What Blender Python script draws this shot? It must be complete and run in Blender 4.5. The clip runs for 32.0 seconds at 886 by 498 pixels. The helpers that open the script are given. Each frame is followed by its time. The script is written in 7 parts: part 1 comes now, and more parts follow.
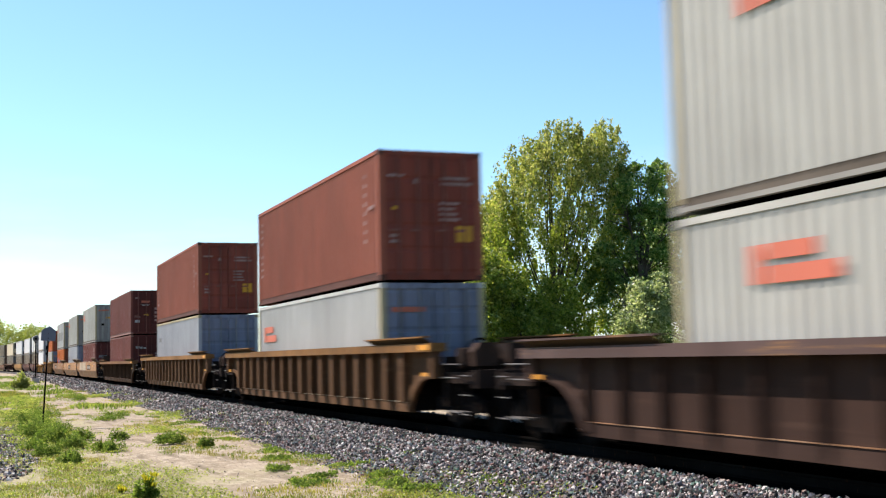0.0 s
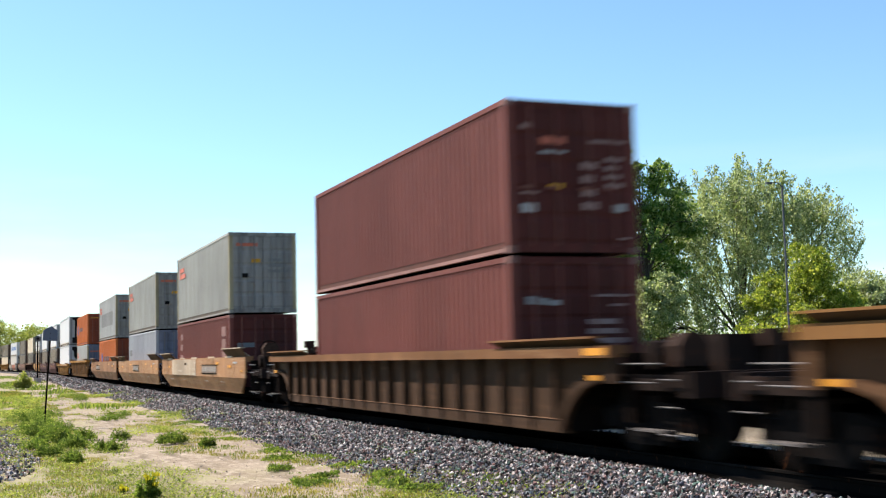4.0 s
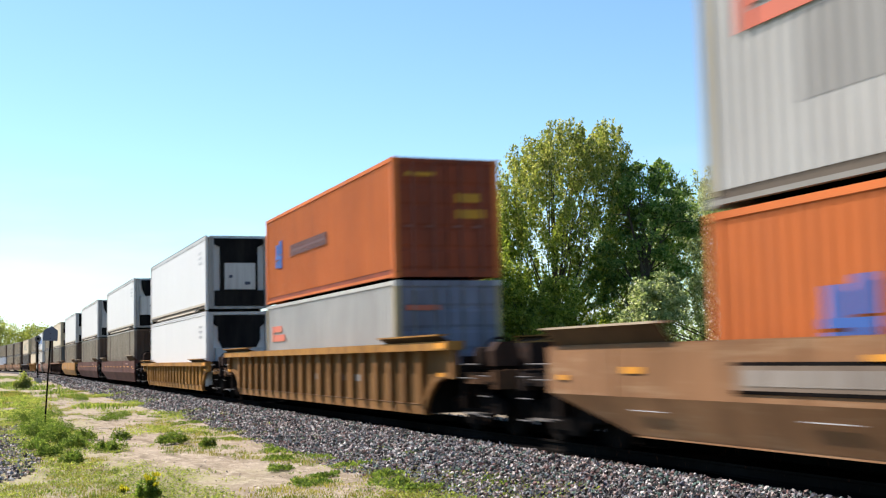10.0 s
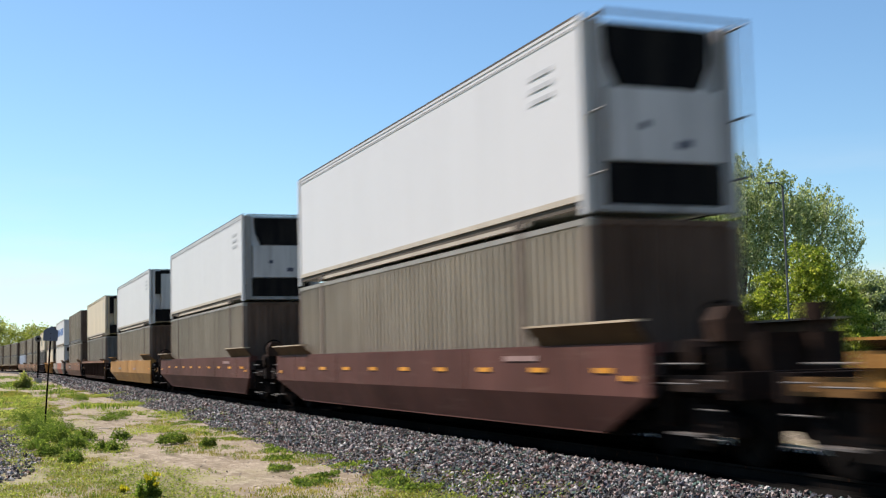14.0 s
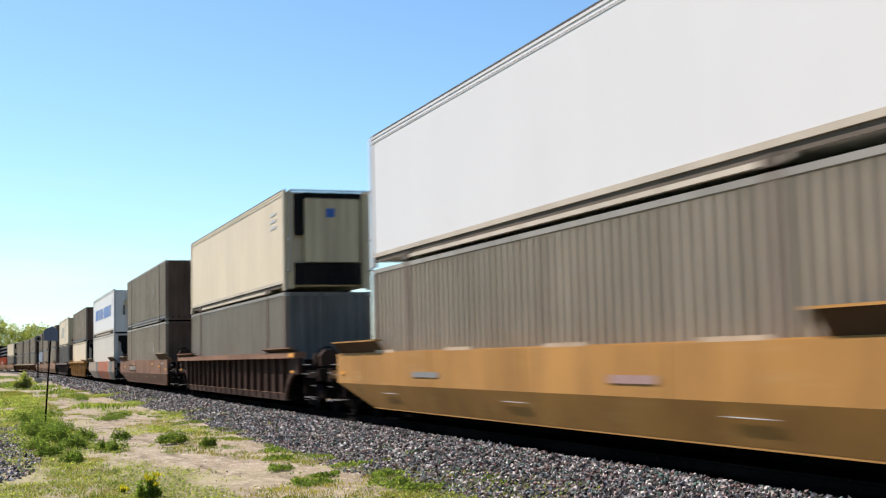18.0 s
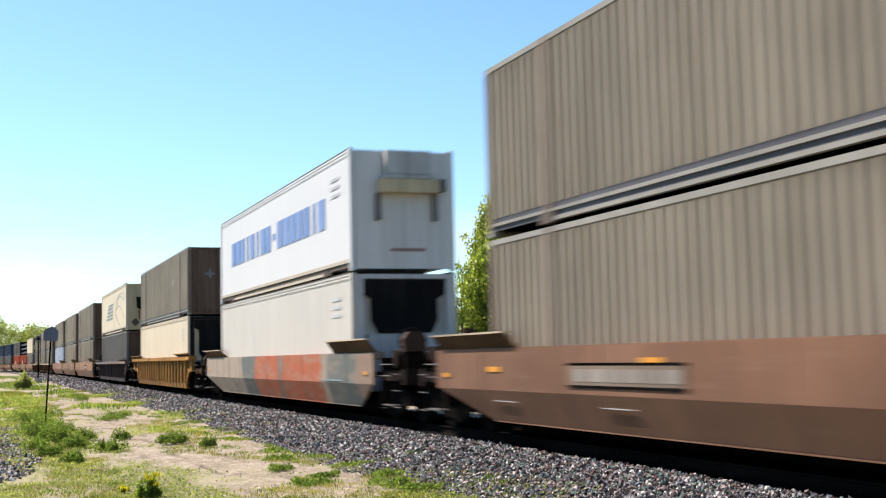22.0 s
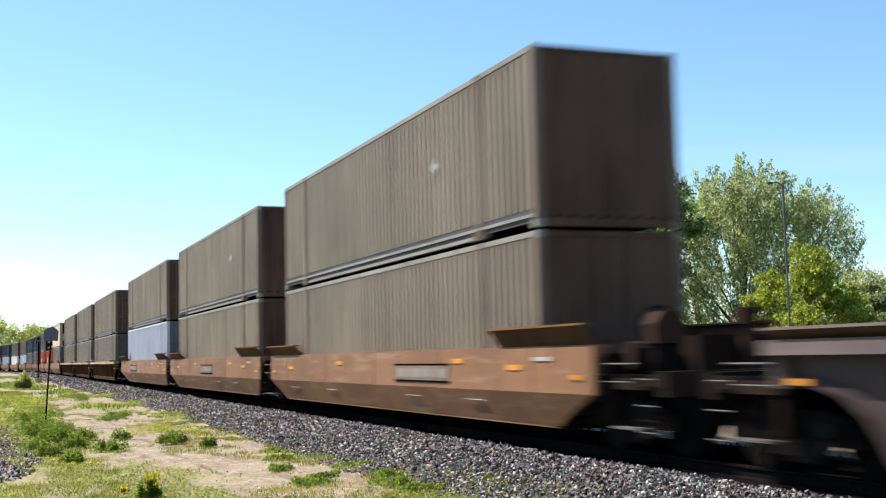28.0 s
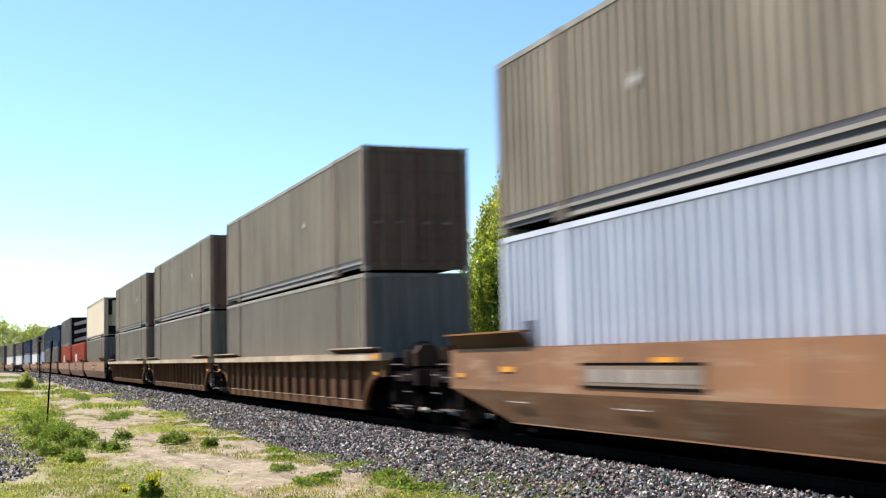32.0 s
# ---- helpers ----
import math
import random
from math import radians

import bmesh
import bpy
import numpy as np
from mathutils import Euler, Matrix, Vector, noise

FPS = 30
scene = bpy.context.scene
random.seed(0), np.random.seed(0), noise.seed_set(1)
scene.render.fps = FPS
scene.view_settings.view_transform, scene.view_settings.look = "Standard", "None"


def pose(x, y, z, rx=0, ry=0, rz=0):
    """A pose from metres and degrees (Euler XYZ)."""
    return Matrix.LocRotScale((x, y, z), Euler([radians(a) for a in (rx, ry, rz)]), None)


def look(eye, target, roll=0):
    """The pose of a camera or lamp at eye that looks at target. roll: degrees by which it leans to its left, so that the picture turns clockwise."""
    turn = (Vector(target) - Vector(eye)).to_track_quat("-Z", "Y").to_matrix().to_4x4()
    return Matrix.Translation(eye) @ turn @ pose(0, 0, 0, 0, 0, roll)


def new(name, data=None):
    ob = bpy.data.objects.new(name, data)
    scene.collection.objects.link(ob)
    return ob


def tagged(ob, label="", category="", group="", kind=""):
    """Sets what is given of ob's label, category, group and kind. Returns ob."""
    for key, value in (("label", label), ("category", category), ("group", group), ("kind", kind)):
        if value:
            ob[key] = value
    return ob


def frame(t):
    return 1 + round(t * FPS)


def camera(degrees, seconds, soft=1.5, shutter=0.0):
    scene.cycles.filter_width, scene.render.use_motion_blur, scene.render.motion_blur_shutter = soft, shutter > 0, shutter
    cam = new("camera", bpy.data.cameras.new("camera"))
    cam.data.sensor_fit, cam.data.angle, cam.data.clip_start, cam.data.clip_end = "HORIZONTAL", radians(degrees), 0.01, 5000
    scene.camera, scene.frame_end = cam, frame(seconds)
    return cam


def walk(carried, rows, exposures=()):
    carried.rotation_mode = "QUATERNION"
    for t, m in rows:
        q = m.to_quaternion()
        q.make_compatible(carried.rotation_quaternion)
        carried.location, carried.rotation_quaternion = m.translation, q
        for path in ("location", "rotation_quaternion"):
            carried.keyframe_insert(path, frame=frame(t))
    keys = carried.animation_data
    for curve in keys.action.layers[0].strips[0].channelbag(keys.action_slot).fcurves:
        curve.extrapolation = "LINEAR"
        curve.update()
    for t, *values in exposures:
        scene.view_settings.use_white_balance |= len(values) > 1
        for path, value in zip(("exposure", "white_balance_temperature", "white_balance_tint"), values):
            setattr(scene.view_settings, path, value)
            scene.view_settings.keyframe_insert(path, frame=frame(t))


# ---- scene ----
# the camera stands still on the verge, with a slight settling of its head
HEAD = (0.0, 0.0, 1.40)
cam = camera(41.12, 32.0, soft=1.2, shutter=0.90)
YAW = [(0, 0.09), (1, 0.075), (2, 0.06), (3.5, 0.02), (6, 0.0), (16, -0.01), (24, -0.02), (29, -0.03), (30.5, -0.06), (32, -0.09)]
walk(cam, [(t, pose(*HEAD, 90 + 5.11, 1.37, -21.02 - d)) for t, d in YAW],
     exposures=[(0, 1.12), (8, 1.10), (11.5, 1.07), (12.2, 1.02), (13, 0.80), (14, 0.70), (17, 0.86), (18, 0.86), (20, 0.95), (22, 1.08), (23, 0.98), (24, 0.76), (25, 0.93), (26, 0.96), (28.5, 1.08), (32, 1.12)])

# ---- light ----
SUN_EL, SUN_AZ = 50.0, 37.0      # azimuth in degrees to the left of the track's way (+y)
world = bpy.data.worlds.new("sky")
scene.world = world
world.use_nodes = True


def world_sky():
    nt = world.node_tree
    nt.nodes.clear()
    out = nt.nodes.new("ShaderNodeOutputWorld")
    bg = nt.nodes.new("ShaderNodeBackground")
    sky = nt.nodes.new("ShaderNodeTexSky")
    sky.sky_type, sky.sun_disc = "NISHITA", False
    sky.sun_elevation, sky.sun_rotation = radians(SUN_EL), radians(-SUN_AZ)
    sky.air_density, sky.dust_density, sky.ozone_density = 1.0, 0.25, 1.2
    bg.inputs[1].default_value = 0.075
    # thin high cloud low over the horizon
    tc = nt.nodes.new("ShaderNodeTexCoord")
    mp = nt.nodes.new("ShaderNodeMapping")
    mp.inputs["Scale"].default_value = (1.6, 1.6, 9.0)
    noi = nt.nodes.new("ShaderNodeTexNoise")
    noi.inputs["Scale"].default_value, noi.inputs["Detail"].default_value = 2.2, 5.0
    ramp = nt.nodes.new("ShaderNodeValToRGB")
    ramp.color_ramp.elements[0].position, ramp.color_ramp.elements[1].position = 0.47, 0.72
    sep = nt.nodes.new("ShaderNodeSeparateXYZ")
    low = nt.nodes.new("ShaderNodeMapRange")
    low.inputs["From Min"].default_value, low.inputs["From Max"].default_value = 0.17, 0.02
    mul = nt.nodes.new("ShaderNodeMath")
    mul.operation = "MULTIPLY"
    mix = nt.nodes.new("ShaderNodeMixRGB")
    mix.inputs[2].default_value = (7.0, 7.3, 7.5, 1)
    nt.links.new(tc.outputs["Generated"], mp.inputs[0])
    nt.links.new(mp.outputs[0], noi.inputs[0])
    nt.links.new(noi.outputs[0], ramp.inputs[0])
    nt.links.new(tc.outputs["Generated"], sep.inputs[0])
    nt.links.new(sep.outputs[2], low.inputs[0])
    nt.links.new(ramp.outputs[0], mul.inputs[0])
    nt.links.new(low.outputs[0], mul.inputs[1])
    nt.links.new(mul.outputs[0], mix.inputs[0])
    tint = nt.nodes.new("ShaderNodeMixRGB")
    tint.blend_type = "MULTIPLY"
    tint.inputs[0].default_value, tint.inputs[2].default_value = 1.0, (0.90, 1.12, 1.26, 1)
    nt.links.new(sky.outputs[0], tint.inputs[1])
    nt.links.new(tint.outputs[0], mix.inputs[1])
    nt.links.new(mix.outputs[0], bg.inputs[0])
    nt.links.new(bg.outputs[0], out.inputs[0])


world_sky()
sun = new("sun", bpy.data.lights.new("sun", "SUN"))
sun.data.energy, sun.data.angle, sun.data.color = 5.0, radians(0.53), (1.0, 0.90, 0.83)
sx, sy = -math.sin(radians(SUN_AZ)), math.cos(radians(SUN_AZ))
ce, se = math.cos(radians(SUN_EL)), math.sin(radians(SUN_EL))
sun.matrix_world = look((sx * ce * 200, sy * ce * 200, se * 200), (0, 0, 0))

# ---- materials ----
MATS = {}
TONE = 0.72      # common depth of all paints, leaves and stones


def toned(col):
    return tuple(c * TONE for c in col)


def node(nt, kind, **values):
    n = nt.nodes.new("ShaderNode" + kind)
    for k, v in values.items():
        n.inputs[k].default_value = v
    return n


def blank(name):
    m = bpy.data.materials.new(name)
    m.use_nodes = True
    nt = m.node_tree
    return m, nt, nt.nodes["Principled BSDF"]


def mixed(nt, fac, a, b, mode="MIX"):
    n = nt.nodes.new("ShaderNodeMixRGB")
    n.blend_type = mode
    for i, v in ((0, fac), (1, a), (2, b)):
        if isinstance(v, (float, int)):
            n.inputs[i].default_value = v
        elif isinstance(v, tuple):
            n.inputs[i].default_value = (*v, 1)
        else:
            nt.links.new(v, n.inputs[i])
    return n.outputs[0]


def ramped(nt, src, lo, hi):
    r = nt.nodes.new("ShaderNodeMapRange")
    r.inputs["From Min"].default_value, r.inputs["From Max"].default_value = lo, hi
    nt.links.new(src, r.inputs[0])
    return r.outputs[0]


def noised(nt, scale, stretch=(1, 1, 1), detail=4.0, rough=0.55, shift=0.0):
    tc = nt.nodes.new("ShaderNodeTexCoord")
    mp = nt.nodes.new("ShaderNodeMapping")
    mp.inputs["Scale"].default_value = stretch
    mp.inputs["Location"].default_value = (shift, shift * 0.7, shift * 1.3)
    # every piece of a repeated kind takes its own stretch of the pattern
    ob = nt.nodes.new("ShaderNodeObjectInfo")
    far = nt.nodes.new("ShaderNodeVectorMath")
    far.operation = "MULTIPLY_ADD"
    nt.links.new(ob.outputs["Random"], far.inputs[0])
    far.inputs[1].default_value = (41.0, 67.0, 53.0)
    nt.links.new(tc.outputs["Object"], far.inputs[2])
    nt.links.new(far.outputs[0], mp.inputs[0])
    n = node(nt, "TexNoise", Scale=scale, Detail=detail, Roughness=rough)
    nt.links.new(mp.outputs[0], n.inputs[0])
    return n.outputs[0]


def bumped(nt, bsdf, src, strength, distance):
    b = node(nt, "Bump", Strength=strength, Distance=distance)
    nt.links.new(src, b.inputs["Height"])
    nt.links.new(b.outputs[0], bsdf.inputs["Normal"])


def paint(name, col, rough=0.5, grime=0.3, rust=0.1, grime_col=(0.10, 0.085, 0.07), fade=0.12, spec=0.12, scuff=0.0, scuff_col=(0.5, 0.42, 0.34), vary=0.06, runs=2.2, rub_at=0.56):
    """Weathered paint on steel: faded patches, streaks that run down, rust freckles."""
    if name in MATS:
        return MATS[name]
    m, nt, b = blank(name)
    sh = (hash_of(name) % 97) * 0.37
    col, grime_col, scuff_col = toned(col), toned(grime_col), toned(scuff_col)
    big = noised(nt, 0.35, (1, 1, 1), 3.0, 0.5, sh)
    streak = noised(nt, 1.0, (runs, runs, 0.3 if runs < 3 else 0.18), 6.0, 0.72, sh + 3)
    fine = noised(nt, 9.0, (1, 1, 0.5), 5.0, 0.7, sh + 7)
    lighter = tuple(min(1.0, c * (1 + fade) + 0.03 * fade) for c in col)
    darker = tuple(c * (1 - fade) for c in col)
    c = mixed(nt, ramped(nt, big, 0.3, 0.7), darker, lighter)
    g = nt.nodes.new("ShaderNodeMath")
    g.operation = "MULTIPLY"
    nt.links.new(ramped(nt, streak, 0.43, 0.70), g.inputs[0])
    g.inputs[1].default_value = grime
    c = mixed(nt, g.outputs[0], c, grime_col)
    r = nt.nodes.new("ShaderNodeMath")
    r.operation = "MULTIPLY"
    nt.links.new(ramped(nt, fine, 0.6, 0.74), r.inputs[0])
    r.inputs[1].default_value = rust
    c = mixed(nt, r.outputs[0], c, (0.16, 0.06, 0.025))
    if scuff:
        rub = noised(nt, 1.6, (1, 0.35, 3.0), 6.0, 0.7, sh + 11)
        q = nt.nodes.new("ShaderNodeMath")
        q.operation = "MULTIPLY"
        nt.links.new(ramped(nt, rub, rub_at, rub_at + 0.13), q.inputs[0])
        q.inputs[1].default_value = scuff
        c = mixed(nt, q.outputs[0], c, scuff_col)
    ob = nt.nodes.new("ShaderNodeObjectInfo")
    v = node(nt, "HueSaturation")
    vr = nt.nodes.new("ShaderNodeMapRange")
    vr.inputs["To Min"].default_value, vr.inputs["To Max"].default_value = 1 - vary, 1 + vary
    nt.links.new(ob.outputs["Random"], vr.inputs[0])
    nt.links.new(vr.outputs[0], v.inputs["Value"])
    nt.links.new(c, v.inputs["Color"])
    nt.links.new(v.outputs[0], b.inputs["Base Color"])
    rr = nt.nodes.new("ShaderNodeMapRange")
    rr.inputs["To Min"].default_value, rr.inputs["To Max"].default_value = rough - 0.1, rough + 0.2
    nt.links.new(fine, rr.inputs[0])
    nt.links.new(rr.outputs[0], b.inputs["Roughness"])
    b.inputs["Specular IOR Level"].default_value = spec
    bumped(nt, b, fine, 0.15, 0.004)
    MATS[name] = m
    return m


def hash_of(s):
    h = 7
    for ch in s:
        h = (h * 31 + ord(ch)) % 100003
    return h


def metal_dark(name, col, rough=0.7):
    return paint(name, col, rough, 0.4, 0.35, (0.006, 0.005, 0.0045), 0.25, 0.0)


RED = paint("red_brown_paint", (0.34, 0.104, 0.062), 0.6, 0.35, 0.12, (0.16, 0.075, 0.05))
DKRED = paint("dark_red_paint", (0.205, 0.064, 0.048), 0.55, 0.3, 0.12, (0.08, 0.04, 0.035))
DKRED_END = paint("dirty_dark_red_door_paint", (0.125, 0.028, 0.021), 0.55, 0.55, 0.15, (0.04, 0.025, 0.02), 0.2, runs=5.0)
# Paler than the wall: a highlight along the lower rail put into colour.
LIT_PINK = paint("dusty_pink_rail_paint", (0.33, 0.18, 0.15), 0.6, 0.5, 0.2, (0.12, 0.06, 0.05), 0.2)
GREY = paint("grey_paint", (0.54, 0.525, 0.46), 0.55, 0.32, 0.14, (0.2, 0.17, 0.14))
LTGREY = paint("light_grey_paint", (0.55, 0.54, 0.50), 0.55, 0.28, 0.1, (0.27, 0.235, 0.2))
BLUEGREY = paint("pale_blue_grey_paint", (0.60, 0.65, 0.74), 0.5, 0.15, 0.05)
ORANGE = paint("orange_paint", (0.66, 0.175, 0.042), 0.55, 0.25, 0.12, (0.22, 0.09, 0.05))
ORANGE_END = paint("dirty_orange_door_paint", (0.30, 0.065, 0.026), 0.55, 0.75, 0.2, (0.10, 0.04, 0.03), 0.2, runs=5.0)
REDORANGE = paint("red_orange_paint", (0.496, 0.08, 0.032), 0.5, 0.22, 0.1)
WHITE = paint("white_panel", (0.75, 0.74, 0.725), 0.4, 0.04, 0.02, (0.4, 0.33, 0.26), fade=0.015, vary=0.006)
OFFWHITE = paint("dusty_off_white_panel", (0.64, 0.60, 0.53), 0.45, 0.16, 0.04, (0.36, 0.28, 0.19), fade=0.04, vary=0.01)
CREAM = paint("cream_panel", (0.74, 0.625, 0.45), 0.45, 0.14, 0.04, (0.36, 0.27, 0.17), fade=0.05, vary=0.012)
OLIVE = paint("dark_olive_paint", (0.44, 0.37, 0.275), 0.5, 0.6, 0.08, (0.19, 0.145, 0.095), 0.14, 0.2, runs=3.2)
# Below the wall's tone: rib shading put into the colour, besides rust stain.
DIM_POST = paint("stained_brown_grey_post", (0.23, 0.18, 0.14), 0.6, 0.5, 0.2, (0.11, 0.06, 0.04), 0.2)
# Grey-box ends: stain, and the shaded end face put into the colour.
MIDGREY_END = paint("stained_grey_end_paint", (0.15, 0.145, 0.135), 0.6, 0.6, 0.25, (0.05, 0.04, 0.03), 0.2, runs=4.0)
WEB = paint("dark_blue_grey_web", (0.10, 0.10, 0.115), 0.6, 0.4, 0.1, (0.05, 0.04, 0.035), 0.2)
DARK = paint("dark_grey_paint", (0.18, 0.158, 0.135), 0.5, 0.4, 0.08, (0.08, 0.06, 0.045), 0.1, 0.35)
MIDGREY = paint("mid_grey_green_paint", (0.33, 0.29, 0.225), 0.5, 0.4, 0.08, (0.18, 0.14, 0.10), 0.1, 0.2)
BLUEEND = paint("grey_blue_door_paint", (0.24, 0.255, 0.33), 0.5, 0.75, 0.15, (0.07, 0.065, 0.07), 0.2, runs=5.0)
NAVY = paint("navy_paint", (0.04, 0.06, 0.112), 0.5, 0.2, 0.05)
RAILPALE = paint("pale_rail_paint", (0.336, 0.32, 0.28), 0.55, 0.4, 0.15)
TAN = paint("tan_wagon_paint", (0.41, 0.21, 0.09), 0.65, 0.6, 0.5, (0.17, 0.09, 0.045), 0.30, 0.12, 0.34, (0.54, 0.38, 0.22), rub_at=0.50)
TANDARK = paint("dusty_tan_wagon_paint", (0.31, 0.155, 0.07), 0.65, 0.6, 0.5, (0.12, 0.065, 0.035), 0.30, 0.1, 0.35, (0.46, 0.32, 0.19), rub_at=0.52)
UMBER = paint("dull_brown_wagon_paint", (0.27, 0.125, 0.052), 0.6, 0.45, 0.35, (0.13, 0.075, 0.045), 0.25, 0.28, 0.6, (0.38, 0.26, 0.16), rub_at=0.52)
TANPALE = paint("pale_tan_wagon_paint", (0.56, 0.45, 0.32), 0.65, 0.55, 0.3, (0.28, 0.16, 0.08), 0.25, 0.08, 0.6, (0.74, 0.65, 0.52))
BROWN = paint("brown_wagon_paint", (0.24, 0.12, 0.068), 0.65, 0.5, 0.4, (0.11, 0.06, 0.04), 0.28, 0.15, 0.3, (0.33, 0.21, 0.14), runs=3.4)
MAROON = paint("maroon_wagon_paint", (0.125, 0.050, 0.038), 0.6, 0.55, 0.4, (0.06, 0.03, 0.022), 0.28, 0.08, 0.35, (0.23, 0.14, 0.11), runs=3.4)
DKMAROON = paint("dark_maroon_wagon_paint", (0.058, 0.031, 0.022), 0.7, 0.5, 0.35, (0.03, 0.018, 0.014), 0.25, 0.05, 0.3, (0.13, 0.075, 0.05))
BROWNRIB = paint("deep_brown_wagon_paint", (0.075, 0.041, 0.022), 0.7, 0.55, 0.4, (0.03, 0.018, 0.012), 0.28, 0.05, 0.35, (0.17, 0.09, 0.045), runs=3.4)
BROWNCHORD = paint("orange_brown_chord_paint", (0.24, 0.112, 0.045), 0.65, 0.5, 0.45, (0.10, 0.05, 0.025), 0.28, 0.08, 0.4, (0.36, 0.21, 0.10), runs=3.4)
RUSTY = paint("rusty_brown_wagon_paint", (0.125, 0.063, 0.029), 0.75, 0.6, 0.45, (0.05, 0.03, 0.02), 0.25, 0.05, 0.35, (0.26, 0.15, 0.08), runs=3.4)
OCHRE = paint("ochre_wagon_paint", (0.255, 0.120, 0.035), 0.65, 0.6, 0.45, (0.08, 0.045, 0.025), 0.25, 0.08, 0.3, (0.38, 0.23, 0.09), runs=3.4)
YELLOW = paint("yellow_wagon_paint", (0.42, 0.200, 0.044), 0.6, 0.75, 0.5, (0.08, 0.045, 0.022), 0.25, 0.08, 0.3, (0.44, 0.27, 0.11), runs=3.4)
# Running gear near black: grime, plus the shade beneath wagons put into colour.
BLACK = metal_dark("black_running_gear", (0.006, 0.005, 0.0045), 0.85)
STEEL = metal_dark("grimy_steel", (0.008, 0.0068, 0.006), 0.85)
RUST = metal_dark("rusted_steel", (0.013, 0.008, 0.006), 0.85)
ROD = paint("galvanised_rod", (0.30, 0.29, 0.28), 0.5, 0.4, 0.3)
UNITBLACK = paint("black_reefer_grille", (0.006, 0.006, 0.007), 0.8, 0.2, 0.0, spec=0.05)
RED_RAIL = paint("dark_rusty_rail_paint", (0.13, 0.05, 0.035), 0.65, 0.5, 0.4, (0.05, 0.03, 0.02), 0.2)
REDLABEL = paint("faded_door_label", (0.40, 0.27, 0.24), 0.6, 0.6, 0.1, (0.2, 0.06, 0.04), 0.15)
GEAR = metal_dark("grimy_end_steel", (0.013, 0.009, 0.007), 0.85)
# White fronts below their sides: soot, with the end's shade put in.
WHITE_NOSE = paint("sooty_white_panel", (0.62, 0.60, 0.585), 0.5, 0.5, 0.12, (0.15, 0.125, 0.10), 0.1, runs=3.5)
DUSTY_FRONT = paint("dusty_white_front", (0.80, 0.78, 0.75), 0.5, 0.3, 0.06, (0.3, 0.25, 0.2), 0.06, runs=3.5)
CREAM_NOSE = paint("sooty_cream_panel", (0.68, 0.55, 0.35), 0.5, 0.45, 0.15, (0.16, 0.10, 0.06), 0.1, runs=3.5)
# Grey and red doors: streaky dirt over a base darkened for the shaded end.
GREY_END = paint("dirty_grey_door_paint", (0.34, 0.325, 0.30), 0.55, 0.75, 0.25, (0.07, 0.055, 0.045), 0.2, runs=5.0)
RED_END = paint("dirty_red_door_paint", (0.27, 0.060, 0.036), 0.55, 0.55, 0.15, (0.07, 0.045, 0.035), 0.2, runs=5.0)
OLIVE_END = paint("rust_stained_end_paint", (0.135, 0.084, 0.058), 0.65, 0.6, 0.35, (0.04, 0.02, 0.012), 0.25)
GOLD = paint("golden_wagon_paint", (0.45, 0.225, 0.057), 0.6, 0.5, 0.35, (0.2, 0.10, 0.035), 0.2, 0.15, 0.3, (0.55, 0.36, 0.16))
LAVENDER = paint("pale_lavender_grey_paint", (0.455, 0.46, 0.475), 0.55, 0.25, 0.08, (0.25, 0.22, 0.2))
DARKRIB = paint("dark_mauve_wagon_paint", (0.068, 0.047, 0.045), 0.6, 0.5, 0.35, (0.03, 0.02, 0.018), 0.25, 0.15, 0.3, (0.14, 0.105, 0.10))
MAUVE = paint("grey_mauve_chord_paint", (0.17, 0.13, 0.12), 0.6, 0.5, 0.3, (0.07, 0.05, 0.045), 0.25, 0.3, 0.3, (0.26, 0.2, 0.18))
RUSTCHORD = paint("mauve_brown_chord_paint", (0.105, 0.062, 0.052), 0.65, 0.5, 0.45, (0.05, 0.03, 0.025), 0.25, 0.15, 0.85, (0.46, 0.23, 0.06))
NOSEGREY = paint("grimy_grey_frame", (0.40, 0.39, 0.38), 0.55, 0.6, 0.15, (0.10, 0.085, 0.07), 0.15, runs=3.5)
SOOTED = paint("sooty_unit_housing", (0.22, 0.205, 0.19), 0.6, 0.6, 0.1, (0.04, 0.035, 0.03), 0.2)
PANELFILL = paint("dusty_data_panel", (0.245, 0.185, 0.135), 0.6, 0.4, 0.1, (0.12, 0.08, 0.06), 0.2)
PANELMARK = paint("dusty_panel_lettering", (0.36, 0.325, 0.28), 0.6, 0.4, 0.1, (0.2, 0.15, 0.12), 0.2)
REPAINT = paint("repainted_grey_patch", (0.375, 0.365, 0.335), 0.55, 0.3, 0.1, (0.2, 0.18, 0.16), 0.1)
NOTE = paint("faint_grey_lettering", (0.60, 0.60, 0.605), 0.5, 0.3, 0.0)
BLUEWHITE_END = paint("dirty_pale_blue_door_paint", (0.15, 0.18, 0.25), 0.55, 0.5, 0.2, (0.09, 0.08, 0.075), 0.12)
LOGO_RED = paint("logo_red", (0.66, 0.18, 0.11), 0.5, 0.3, 0.1, (0.4, 0.2, 0.14))
LOGO_BLUE = paint("logo_blue", (0.056, 0.136, 0.416), 0.5, 0.1, 0.0)
LOGO_NAVY = paint("logo_dark", (0.08, 0.088, 0.128), 0.5, 0.1, 0.0)
LOGO_DUSK = paint("dusky_lettering", (0.17, 0.085, 0.08), 0.5, 0.2, 0.0)
MUTED = paint("dull_red_plate", (0.30, 0.165, 0.14), 0.6, 0.5, 0.1, (0.16, 0.06, 0.045), 0.2)
LOGO_TEAL = paint("logo_teal", (0.25, 0.34, 0.36), 0.5, 0.4, 0.0, (0.4, 0.36, 0.28))
